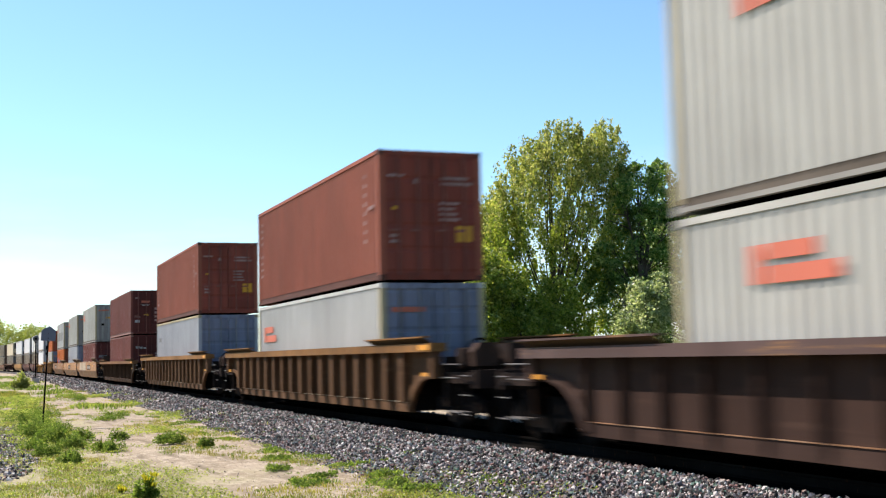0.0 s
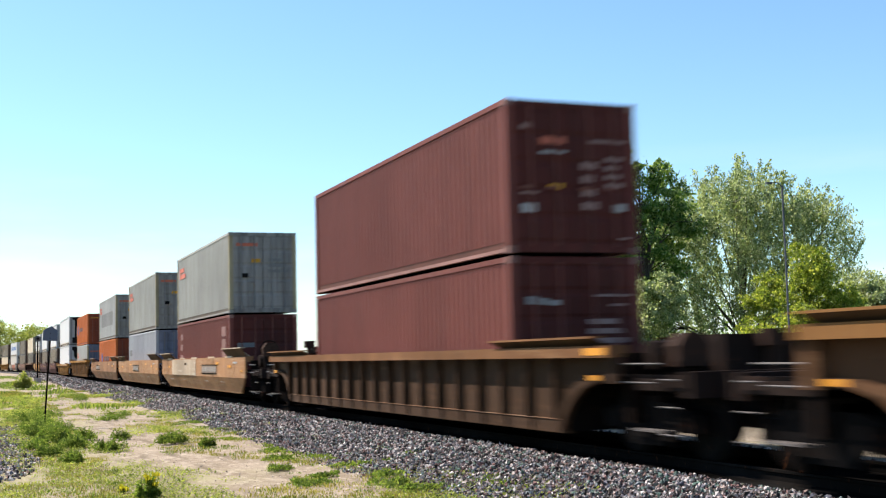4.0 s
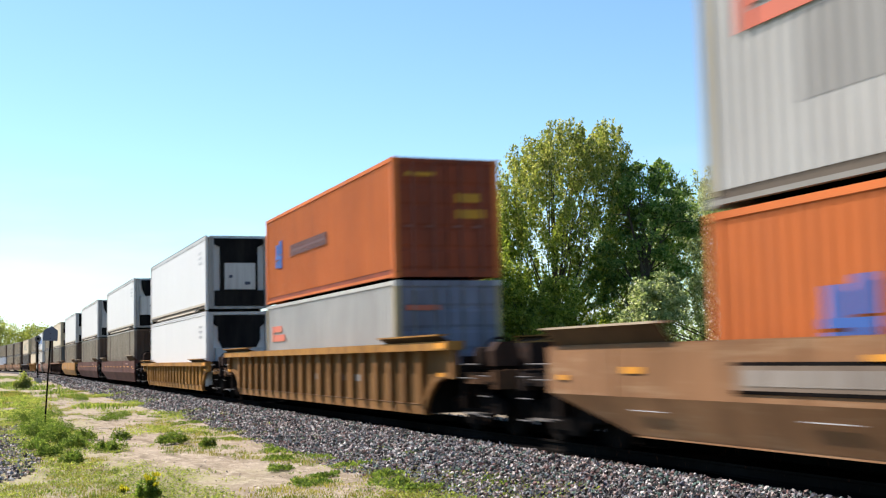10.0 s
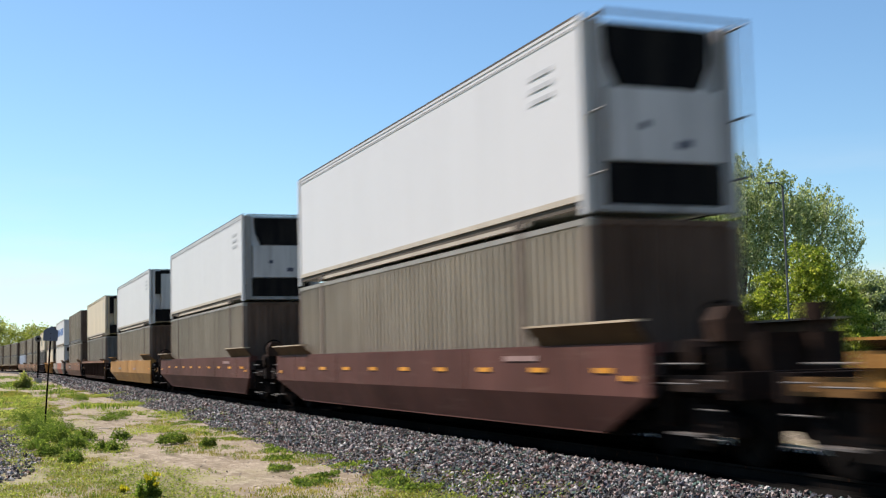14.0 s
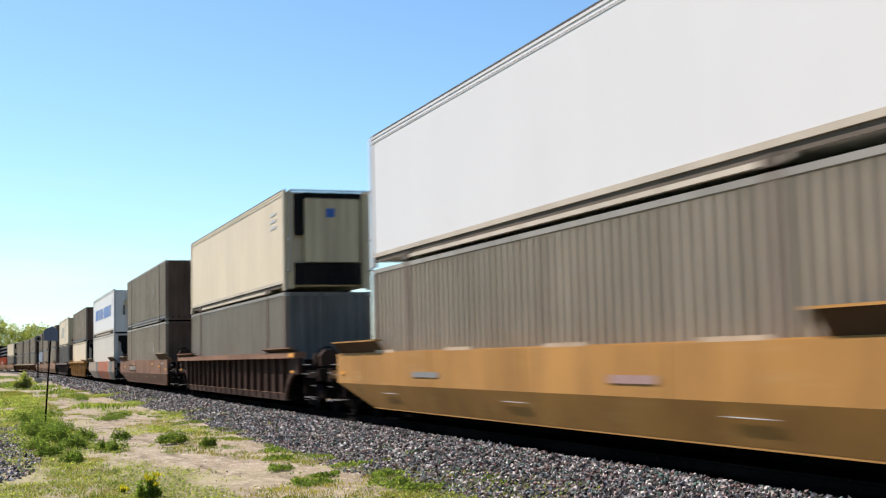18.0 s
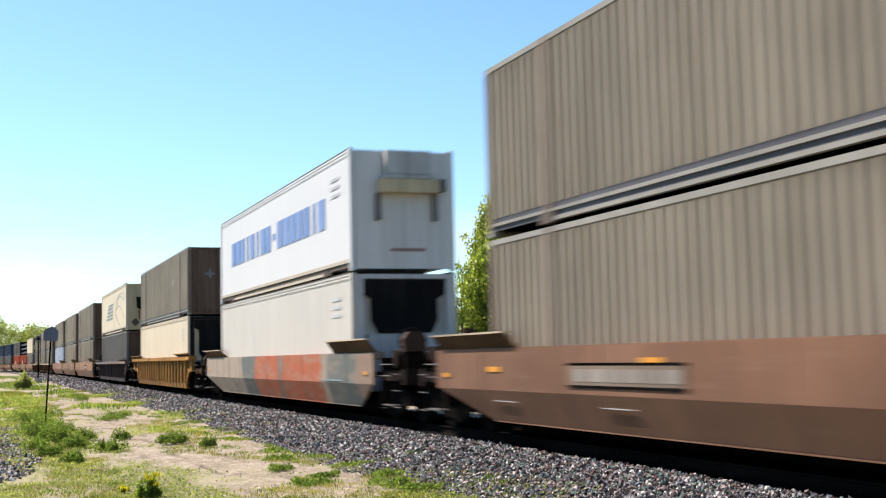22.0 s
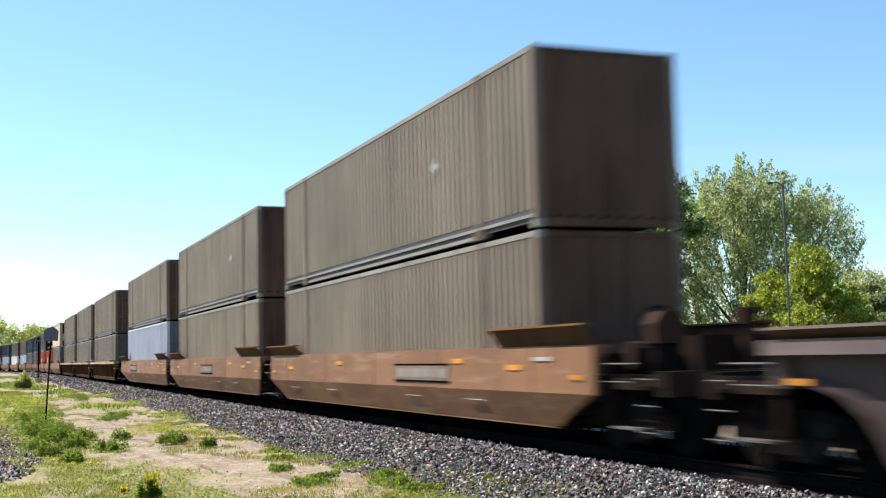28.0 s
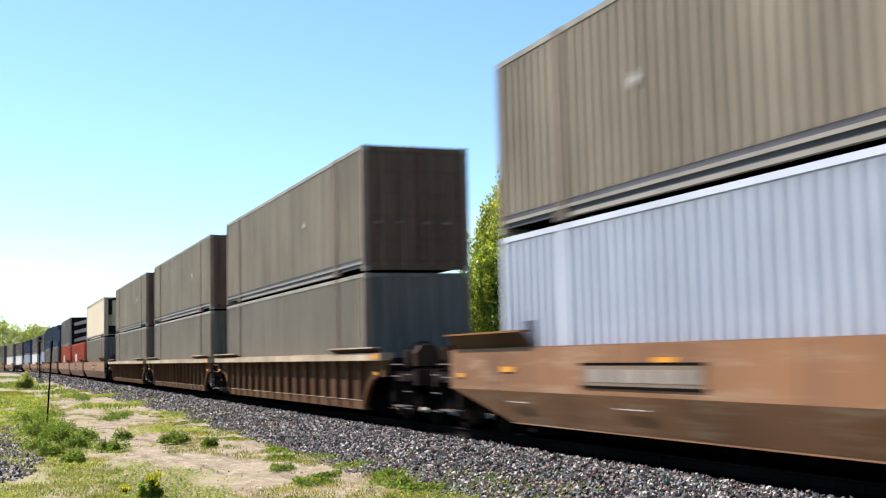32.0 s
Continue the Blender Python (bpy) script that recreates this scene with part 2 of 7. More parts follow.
LABEL_WHITE = paint("white_label", (0.52, 0.51, 0.49), 0.5, 0.35, 0.1)
LABEL_YELLOW = paint("yellow_label", (0.76, 0.37, 0.035), 0.5, 0.3, 0.0)
LABEL_GREY = paint("grey_patch", (0.25, 0.25, 0.245), 0.5, 0.3, 0.0)
REFLECT = paint("amber_reflector", (0.82, 0.35, 0.04), 0.4, 0.15, 0.0)
GRAF_TEAL = paint("spray_teal", (0.045, 0.15, 0.16), 0.6, 0.5, 0.0, (0.06, 0.05, 0.05), 0.3)


def ground_material():
    m, nt, b = blank("dry_verge_soil")
    tc = nt.nodes.new("ShaderNodeTexCoord")
    sep = nt.nodes.new("ShaderNodeSeparateXYZ")
    nt.links.new(tc.outputs["Object"], sep.inputs[0])
    big = noised(nt, 0.22, (1, 0.6, 1), 4.0)
    mid = noised(nt, 1.3, (1, 0.7, 1), 6.0, 0.65)
    fine = noised(nt, 14.0, (1, 1, 1), 6.0, 0.75)
    c = mixed(nt, ramped(nt, mid, 0.3, 0.7), (0.27, 0.21, 0.14), (0.48, 0.40, 0.29))
    c = mixed(nt, ramped(nt, fine, 0.48, 0.68), c, (0.19, 0.15, 0.10))
    pale = noised(nt, 7.0, (1, 0.5, 1), 5.0, 0.7, 5.0)
    c = mixed(nt, ramped(nt, pale, 0.52, 0.72), c, (0.60, 0.52, 0.40))
    # shallow wheel furrows drawn out along the line
    rut = noised(nt, 2.6, (1, 0.16, 1), 4.0, 0.6, 9.0)
    c = mixed(nt, ramped(nt, rut, 0.54, 0.66), c, (0.21, 0.165, 0.11))
    # low yellow-green growth in patches, thick away from the worn path
    path = nt.nodes.new("ShaderNodeMath")
    path.operation = "ADD"
    nt.links.new(big, path.inputs[0])
    wear = nt.nodes.new("ShaderNodeMapRange")
    wear.inputs["From Min"].default_value, wear.inputs["From Max"].default_value = 1.6, 3.4
    wear.inputs["To Min"].default_value, wear.inputs["To Max"].default_value = 0.10, -0.12
    nt.links.new(sep.outputs[0], wear.inputs[0])
    nt.links.new(wear.outputs[0], path.inputs[1])
    gm = nt.nodes.new("ShaderNodeMath")
    gm.operation = "MULTIPLY"
    nt.links.new(ramped(nt, path.outputs[0], 0.44, 0.56), gm.inputs[0])
    nt.links.new(ramped(nt, mid, 0.35, 0.95), gm.inputs[1])
    green = mixed(nt, ramped(nt, fine, 0.35, 0.65), (0.19, 0.22, 0.045), (0.40, 0.39, 0.12))
    c = mixed(nt, gm.outputs[0], c, green)
    # rough meadow beyond the verge on both sides
    off = nt.nodes.new("ShaderNodeMath")
    off.operation = "SUBTRACT"
    nt.links.new(sep.outputs[0], off.inputs[0])
    off.inputs[1].default_value = 6.0
    away = nt.nodes.new("ShaderNodeMath")
    away.operation = "ABSOLUTE"
    nt.links.new(off.outputs[0], away.inputs[0])
    meadow = mixed(nt, ramped(nt, mid, 0.3, 0.7), (0.05, 0.075, 0.02), (0.12, 0.14, 0.04))
    c = mixed(nt, ramped(nt, away.outputs[0], 9.5, 14.0), c, meadow)
    c = mixed(nt, 1.0, c, (TONE, TONE, TONE), "MULTIPLY")
    nt.links.new(c, b.inputs["Base Color"])
    b.inputs["Roughness"].default_value = 0.95
    b.inputs["Specular IOR Level"].default_value = 0.15
    bumped(nt, b, fine, 0.6, 0.03)
    return m


def stone_material(name, stops):
    m, nt, b = blank(name)
    geo = nt.nodes.new("ShaderNodeNewGeometry")
    r = nt.nodes.new("ShaderNodeValToRGB")
    e = r.color_ramp.elements
    e[0].color, e[1].color = (*toned(stops[0][1]), 1), (*toned(stops[-1][1]), 1)
    for at, col in stops[1:-1]:
        e.new(at).color = (*toned(col), 1)
    nt.links.new(geo.outputs["Random Per Island"], r.inputs[0])
    fine = noised(nt, 25.0, (1, 1, 1), 4.0, 0.7)
    c = mixed(nt, 0.5, r.outputs[0], mixed(nt, ramped(nt, fine, 0.3, 0.7), (0.35, 0.35, 0.35), (1, 1, 1)), "MULTIPLY")
    nt.links.new(c, b.inputs["Base Color"])
    b.inputs["Roughness"].default_value = 0.85
    bumped(nt, b, fine, 0.4, 0.01)
    return m


def bed_material():
    m, nt, b = blank("ballast_bed")
    vor = node(nt, "TexVoronoi", Scale=22.0)
    tc = nt.nodes.new("ShaderNodeTexCoord")
    nt.links.new(tc.outputs["Object"], vor.inputs[0])
    big = noised(nt, 0.5)
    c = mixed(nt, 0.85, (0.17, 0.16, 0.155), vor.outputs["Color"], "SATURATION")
    # Darker towards cell edges: shade between stones put into the colour.
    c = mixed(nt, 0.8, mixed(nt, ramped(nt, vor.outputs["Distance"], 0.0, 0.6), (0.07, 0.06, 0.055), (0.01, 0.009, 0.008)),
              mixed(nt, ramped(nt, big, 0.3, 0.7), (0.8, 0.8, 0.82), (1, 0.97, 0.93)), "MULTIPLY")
    nt.links.new(c, b.inputs["Base Color"])
    b.inputs["Roughness"].default_value = 0.9
    bumped(nt, b, vor.outputs["Distance"], 1.0, 0.05)
    return m


def leaf_material(name, a, c2, c3, rough=0.4):
    m, nt, b = blank(name)
    geo = nt.nodes.new("ShaderNodeNewGeometry")
    r = nt.nodes.new("ShaderNodeValToRGB")
    e = r.color_ramp.elements
    e[0].color, e[1].color = (*toned(a), 1), (*toned(c3), 1)
    x = e.new(0.5)
    x.color = (*toned(c2), 1)
    nt.links.new(geo.outputs["Random Per Island"], r.inputs[0])
    big = noised(nt, 0.5)
    c = mixed(nt, 0.6, r.outputs[0], mixed(nt, ramped(nt, big, 0.35, 0.65), (0.5, 0.55, 0.5), (1.25, 1.2, 1.1)), "MULTIPLY")
    nt.links.new(c, b.inputs["Base Color"])
    b.inputs["Roughness"].default_value = rough
    b.inputs["Specular IOR Level"].default_value = 0.5 if rough < 0.5 else 0.1
    tr = node(nt, "BsdfTranslucent")
    nt.links.new(mixed(nt, 1.0, c, (1.25, 1.25, 0.75), "MULTIPLY"), tr.inputs[0])
    mx = node(nt, "MixShader")
    mx.inputs[0].default_value = 0.6
    nt.links.new(b.outputs[0], mx.inputs[1])
    nt.links.new(tr.outputs[0], mx.inputs[2])
    nt.links.new(mx.outputs[0], nt.nodes["Material Output"].inputs[0])
    return m


def spray_material():
    """Old spray paint on a wagon's side: broad soft-edged bands of colour along its length, rubbed and dusty."""
    m, nt, b = blank("sprayed_wagon_side")
    tc = nt.nodes.new("ShaderNodeTexCoord")
    sep = nt.nodes.new("ShaderNodeSeparateXYZ")
    nt.links.new(tc.outputs["Object"], sep.inputs[0])
    warp = node(nt, "TexNoise", Scale=1.1, Detail=3.0)
    nt.links.new(tc.outputs["Object"], warp.inputs[0])
    w = nt.nodes.new("ShaderNodeMath")
    w.operation = "MULTIPLY_ADD"
    nt.links.new(warp.outputs[0], w.inputs[0])
    w.inputs[1].default_value = 1.5
    nt.links.new(sep.outputs[1], w.inputs[2])
    r = nt.nodes.new("ShaderNodeValToRGB")
    r.color_ramp.interpolation = "LINEAR"
    tan, cream, green, red = (0.30, 0.20, 0.145), (0.42, 0.34, 0.26), (0.15, 0.16, 0.145), (0.46, 0.125, 0.055)
    e = r.color_ramp.elements
    e[0].position, e[0].color = 0.0, (*toned(tan), 1)
    e[1].position, e[1].color = 1.0, (*toned(cream), 1)
    for y0, y1, c in ((-10.8, -9.4, tan), (-9.4, -6.72, green), (-6.72, -6.13, cream), (-6.13, -1.66, red), (-1.66, -1.27, green), (-1.27, 1.67, red), (1.67, 3.6, green), (3.6, 9.8, cream)):
        for y in (y0 + 0.12, y1 - 0.12):
            x = e.new((y + 0.75 + 11) / 22)
            x.color = (*toned(c), 1)
    nt.links.new(ramped(nt, w.outputs[0], -11, 11), r.inputs[0])
    dust = noised(nt, 2.3, (1, 0.5, 1.6), 6.0, 0.7)
    c = mixed(nt, ramped(nt, dust, 0.48, 0.75), r.outputs[0], toned((0.36, 0.27, 0.2)))
    grime = noised(nt, 1.0, (2.2, 2.2, 0.3), 6.0, 0.72, 4.0)
    c = mixed(nt, ramped(nt, grime, 0.5, 0.85), c, toned((0.10, 0.075, 0.055)))
    nt.links.new(c, b.inputs["Base Color"])
    b.inputs["Roughness"].default_value = 0.65
    b.inputs["Specular IOR Level"].default_value = 0.15
    return m


SOIL = ground_material()
STONE = stone_material("ballast_stone", ((0.0, (0.015, 0.014, 0.013)), (0.3, (0.06, 0.052, 0.05)), (0.42, (0.28, 0.135, 0.115)), (0.54, (0.13, 0.235, 0.175)), (0.66, (0.20, 0.20, 0.245)), (0.80, (0.47, 0.36, 0.315)), (1.0, (0.95, 0.90, 0.83))))
GRAVEL = stone_material("pale_gravel", ((0.0, (0.20, 0.16, 0.13)), (0.5, (0.40, 0.32, 0.26)), (1.0, (0.70, 0.60, 0.50))))
BED = bed_material()
SPRAY = spray_material()
BARK = paint("bark", (0.13, 0.105, 0.08), 0.9, 0.4, 0.0, (0.05, 0.04, 0.03), 0.3)
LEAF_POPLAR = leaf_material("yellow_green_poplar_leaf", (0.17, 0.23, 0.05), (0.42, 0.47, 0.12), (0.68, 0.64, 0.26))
LEAF_MAPLE = leaf_material("deep_green_leaf", (0.08, 0.17, 0.035), (0.22, 0.37, 0.085), (0.52, 0.62, 0.24))
LEAF_WILLOW = leaf_material("grey_green_leaf", (0.17, 0.25, 0.10), (0.43, 0.52, 0.28), (0.74, 0.78, 0.54))
LEAF_BRIGHT = leaf_material("fresh_yellow_green_leaf", (0.13, 0.21, 0.025), (0.36, 0.46, 0.07), (0.64, 0.66, 0.16))
WEED = leaf_material("weed_leaf", (0.085, 0.155, 0.028), (0.17, 0.26, 0.055), (0.32, 0.39, 0.11), rough=0.75)
DRYGRASS = leaf_material("dry_yellow_grass", (0.22, 0.23, 0.05), (0.34, 0.32, 0.09), (0.46, 0.40, 0.18), rough=0.75)
LEAF_FAR = leaf_material("pale_spring_leaf", (0.20, 0.25, 0.05), (0.34, 0.40, 0.10), (0.50, 0.52, 0.18))
MATLEAF = leaf_material("creeping_yellow_green_leaf", (0.17, 0.24, 0.04), (0.33, 0.41, 0.085), (0.52, 0.54, 0.18), rough=0.75)
FLOWER = leaf_material("yellow_flower", (0.42, 0.42, 0.04), (0.55, 0.50, 0.05), (0.65, 0.58, 0.07), rough=0.75)
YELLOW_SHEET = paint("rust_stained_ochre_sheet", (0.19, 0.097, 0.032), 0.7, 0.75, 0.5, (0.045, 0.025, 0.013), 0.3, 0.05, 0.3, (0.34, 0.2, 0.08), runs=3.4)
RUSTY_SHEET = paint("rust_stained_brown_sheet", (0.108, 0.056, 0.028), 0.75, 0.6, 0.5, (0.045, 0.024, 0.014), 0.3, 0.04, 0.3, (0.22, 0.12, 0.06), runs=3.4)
# Darkened well below steel, so the train's shade sits in the colour.
RAILSTEEL = metal_dark("dull_rail_steel", (0.008, 0.007, 0.006), 0.6)
LAMPGREY = paint("grey_lamp_pole", (0.16, 0.165, 0.17), 0.6, 0.2, 0.05)
GRAB = paint("worn_grab_iron", (0.16, 0.145, 0.135), 0.5, 0.5, 0.3, (0.05, 0.04, 0.03))
PALEBLUE = paint("faded_blue_lettering", (0.17, 0.29, 0.58), 0.5, 0.3, 0.0, (0.5, 0.5, 0.5))
POLE = paint("galvanised_pole", (0.40, 0.41, 0.42), 0.45, 0.2, 0.05)
SIGNBACK = paint("sign_back_aluminium", (0.15, 0.175, 0.24), 0.5, 0.2, 0.05)
# Near-black timber: the shade under the train is put into its tone too.
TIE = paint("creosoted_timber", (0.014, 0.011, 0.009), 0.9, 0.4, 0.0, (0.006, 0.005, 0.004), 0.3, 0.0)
ROOFING = paint("dull_roof_sheet", (0.42, 0.42, 0.42), 0.6, 0.3, 0.1)
SIDING = paint("house_siding", (0.32, 0.30, 0.27), 0.7, 0.2, 0.0)

# ---- mesh helpers ----


def box(bm, x0, x1, y0, y1, z0, z1):
    v = [bm.verts.new((x, y, z)) for x in (x0, x1) for y in (y0, y1) for z in (z0, z1)]
    for f in ((0, 1, 3, 2), (4, 6, 7, 5), (0, 4, 5, 1), (2, 3, 7, 6), (0, 2, 6, 4), (1, 5, 7, 3)):
        bm.faces.new([v[i] for i in f])
    return bm


def prism(bm, outline, axis, a, b):
    """Extrudes an outline (two coordinates) along axis 0, 1 or 2 from a to b."""
    def at(p, w):
        q = list(p)
        q.insert(axis, w)
        return q
    n = len(outline)
    lo = [bm.verts.new(at(p, a)) for p in outline]
    hi = [bm.verts.new(at(p, b)) for p in outline]
    bm.faces.new(lo)
    bm.faces.new(hi[::-1])
    for i in range(n):
        bm.faces.new((lo[i], hi[i], hi[(i + 1) % n], lo[(i + 1) % n]))
    return bm


def rod(bm, p, q, r, n=6):
    p, q = Vector(p), Vector(q)
    m = (q - p).to_track_quat("Z", "Y").to_matrix()
    rings = [[bm.verts.new(c + m @ Vector((r * math.cos(2 * math.pi * i / n), r * math.sin(2 * math.pi * i / n), 0))) for i in range(n)] for c in (p, q)]
    for i in range(n):
        bm.faces.new((rings[0][i], rings[0][(i + 1) % n], rings[1][(i + 1) % n], rings[1][i]))
    bm.faces.new(rings[0][::-1])
    bm.faces.new(rings[1])
    return bm


def made(fill, *args):
    bm = bmesh.new()
    fill(bm, *args)
    bmesh.ops.recalc_face_normals(bm, faces=bm.faces)
    return bm


def boxes(*sizes):
    bm = bmesh.new()
    for s in sizes:
        box(bm, *s)
    bmesh.ops.recalc_face_normals(bm, faces=bm.faces)
    return bm


KEPT_MESH = {}


def part(name, bm, material, parent, label="", key=None):
    """One mesh object under a thing or a part; alike pieces share the mesh that key names."""
    k = (key, material.name) if key else None
    if k and k in KEPT_MESH:
        me = KEPT_MESH[k]
    else:
        me = bpy.data.meshes.new(name)
        b = bm() if callable(bm) else bm
        b.to_mesh(me)
        b.free()
        me.materials.append(material)
        if k:
            KEPT_MESH[k] = me
    ob = new(name, me)
    if parent:
        ob.parent = parent
    if label:
        ob["label"] = label
    return ob


def thing(name, label, category, group="", kind=""):
    return tagged(new(name), label, category, group, kind)


def soup(name, verts, faces, material):
    me = bpy.data.meshes.new(name)
    me.from_pydata(verts, [], faces)
    me.materials.append(material)
    return new(name, me)

# ---- the line: straight past the camera, then a long bend to the left ----
TRACK_X = 9.22
BEND_S, BEND_R = 200.0, 1480.0


def line(s):
    """Place and heading (degrees from +y to the left) at s metres along the line."""
    if s <= BEND_S:
        return TRACK_X, s, 0.0
    a = (s - BEND_S) / BEND_R
    return TRACK_X - BEND_R * (1 - math.cos(a)), BEND_S + BEND_R * math.sin(a), math.degrees(a)


def ground_z(x, y):
    rise = 0.10 * noise.noise((x * 0.25, y * 0.12, 0)) + 0.03 * noise.noise((x * 1.3, y * 0.9, 4))
    return -0.42 + rise * min(1.0, 0.3 + abs(x - 4) * 0.2)


def sheet(name, us, ss, height, material, along=None):
    verts, faces = [], []
    for s in ss:
        for u in us:
            if along:
                x, y, a = line(s)
                c, d = math.cos(radians(a)), math.sin(radians(a))
                verts.append((x + u * c, y + u * d, height(u, s)))
            else:
                verts.append((u, s, height(u, s)))
    n = len(us)
    for j in range(len(ss) - 1):
        for i in range(n - 1):
            faces.append((j * n + i, j * n + i + 1, (j + 1) * n + i + 1, (j + 1) * n + i))
    return soup(name, verts, faces, material)


def spread(lo, hi, first, grow):
    out, step = [lo], first
    while out[-1] < hi:
        out.append(out[-1] + step)
        step *= grow
    return out


us = sorted([-v for v in spread(6, 3500, 0.6, 1.3)] + [x * 0.4 for x in range(-14, 50)] + spread(21, 3500, 1.5, 1.35))
ss = sorted([-v for v in spread(4, 3500, 2, 1.5)] + [y * 0.5 for y in range(-7, 120)] + spread(60.5, 4500, 1.5, 1.12))
ground = tagged(sheet("ground", us, ss, ground_z, SOIL), "dry sandy verge with patches of low yellow-green growth", "ground", kind="structure")


def bed_z(u, s):
    a = abs(u)
    n = 0.025 * noise.noise((u * 2, s * 2, 1)) + 0.04 * noise.noise((u * 0.6, s * 0.5, 2))
    if a < 1.75:
        return -0.17 + n * 0.4
    return -0.17 - (a - 1.75) * 0.175 + n * min(1.0, max(0.25, (4.0 - a) / 1.5))


bed_us = [-4.9, -4.4, -3.9, -3.5, -3.1, -2.7, -2.3, -2.0, -1.75, -1.4, 0, 1.4, 1.75, 2.5, 3.3, 3.9, 4.6]
bed_ss = spread(-40, -5, 1.5, 1.0) + spread(-4, 70, 0.5, 1.0) + spread(71, 420, 3.0, 1.0)
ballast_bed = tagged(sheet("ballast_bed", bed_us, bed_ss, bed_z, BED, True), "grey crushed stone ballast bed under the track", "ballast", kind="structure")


def shade_z(u, s):
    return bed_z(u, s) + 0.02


# The strip's near-black colour is painted shade of the train, laid over the bed.
TRAIN_SHADE = paint("oil_fouled_ballast", (0.005, 0.0045, 0.004), 0.95, 0.4, 0.1, (0.004, 0.004, 0.003), 0.3, 0.0)
tagged(sheet("fouled_ballast", [-1.5, -1.1, -0.6, 0, 0.6, 1.1, 1.5], bed_ss, shade_z, TRAIN_SHADE, True), "near-black strip between the rails with the train's shade in its colour", "ballast", kind="structure")

# ---- containers ----
# A container's origin lies at the middle of its floor; its leading end looks to -y, the side that faces the verge to -x.


def corrugated(L, z0, z1, x, pitch=0.28, depth=0.036):
    """A trapezoid-pressed wall along y, from -L/2 to L/2; x is the outer face, the troughs lie inwards."""
    bm = bmesh.new()
    n = max(1, round(L / pitch))
    p = L / n
    s = 1 if x < 0 else -1
    pts = []
    f = 0.15 if depth > 0.04 else 0.24     # share of a flank
    for i in range(n):
        y = -L / 2 + i * p
        pts += [(x, y), (x, y + (0.5 - f) * p), (x + s * depth, y + 0.5 * p), (x + s * depth, y + (1 - f) * p)]
    pts.append((x, L / 2))
    lo = [bm.verts.new((a, b, z0)) for a, b in pts]
    hi = [bm.verts.new((a, b, z1)) for a, b in pts]
    for i in range(len(pts) - 1):
        bm.faces.new((lo[i], lo[i + 1], hi[i + 1], hi[i]))
    bmesh.ops.recalc_face_normals(bm, faces=bm.faces)
    return bm


def marking(parent, mat, x, y0, y1, z0, z1, label="", name="marking"):
    return part(name, boxes((x - 0.008, x + 0.001, y0, y1, z0, z1)), mat, parent, label)


def bars_side(parent, mat, w, y0, y1, z0, z1, n, gap=0.35, label=""):
    """A line of writing that cannot be read, as upright bars on the side wall."""
    step = (y1 - y0) / n
    bm = bmesh.new()
    for i in range(n):
        box(bm, -w / 2 - 0.010, -w / 2 + 0.002, y0 + i * step, y0 + (i + 1 - gap) * step, z0, z1)
    return part("lettering_bar", bm, mat, parent, label)


def bars_end(parent, mat, L, x0, x1, z0, z1, rows=1, label=""):
    bm = bmesh.new()
    h = (z1 - z0) / rows
    for i in range(rows):
        box(bm, x0, x1 - (i % 3) * 0.12 * (x1 - x0), -L / 2 - 0.014, -L / 2 - 0.002, z0 + i * h + 0.25 * h, z0 + i * h + 0.8 * h)
    return part("marking", bm, mat, parent, label)


TANPOST = paint("rust_stained_grey_post", (0.43, 0.37, 0.23), 0.6, 0.6, 0.35, (0.24, 0.15, 0.06), 0.2)
RAILCREAM = paint("cream_rail_paint", (0.62, 0.54, 0.43), 0.5, 0.35, 0.2, (0.25, 0.18, 0.12), 0.1)
# Dark web tone: the recess's own shade painted in, under grime.
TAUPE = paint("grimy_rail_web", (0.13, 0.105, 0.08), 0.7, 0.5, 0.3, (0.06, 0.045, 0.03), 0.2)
RAILDARK = paint("rusty_dark_casting", (0.12, 0.095, 0.075), 0.65, 0.5, 0.4, (0.05, 0.035, 0.025), 0.2)
# Pale rails here put the lit upper edge of the box into colour.
TOPRAIL = {OLIVE: RAILPALE, MIDGREY: RAILPALE}


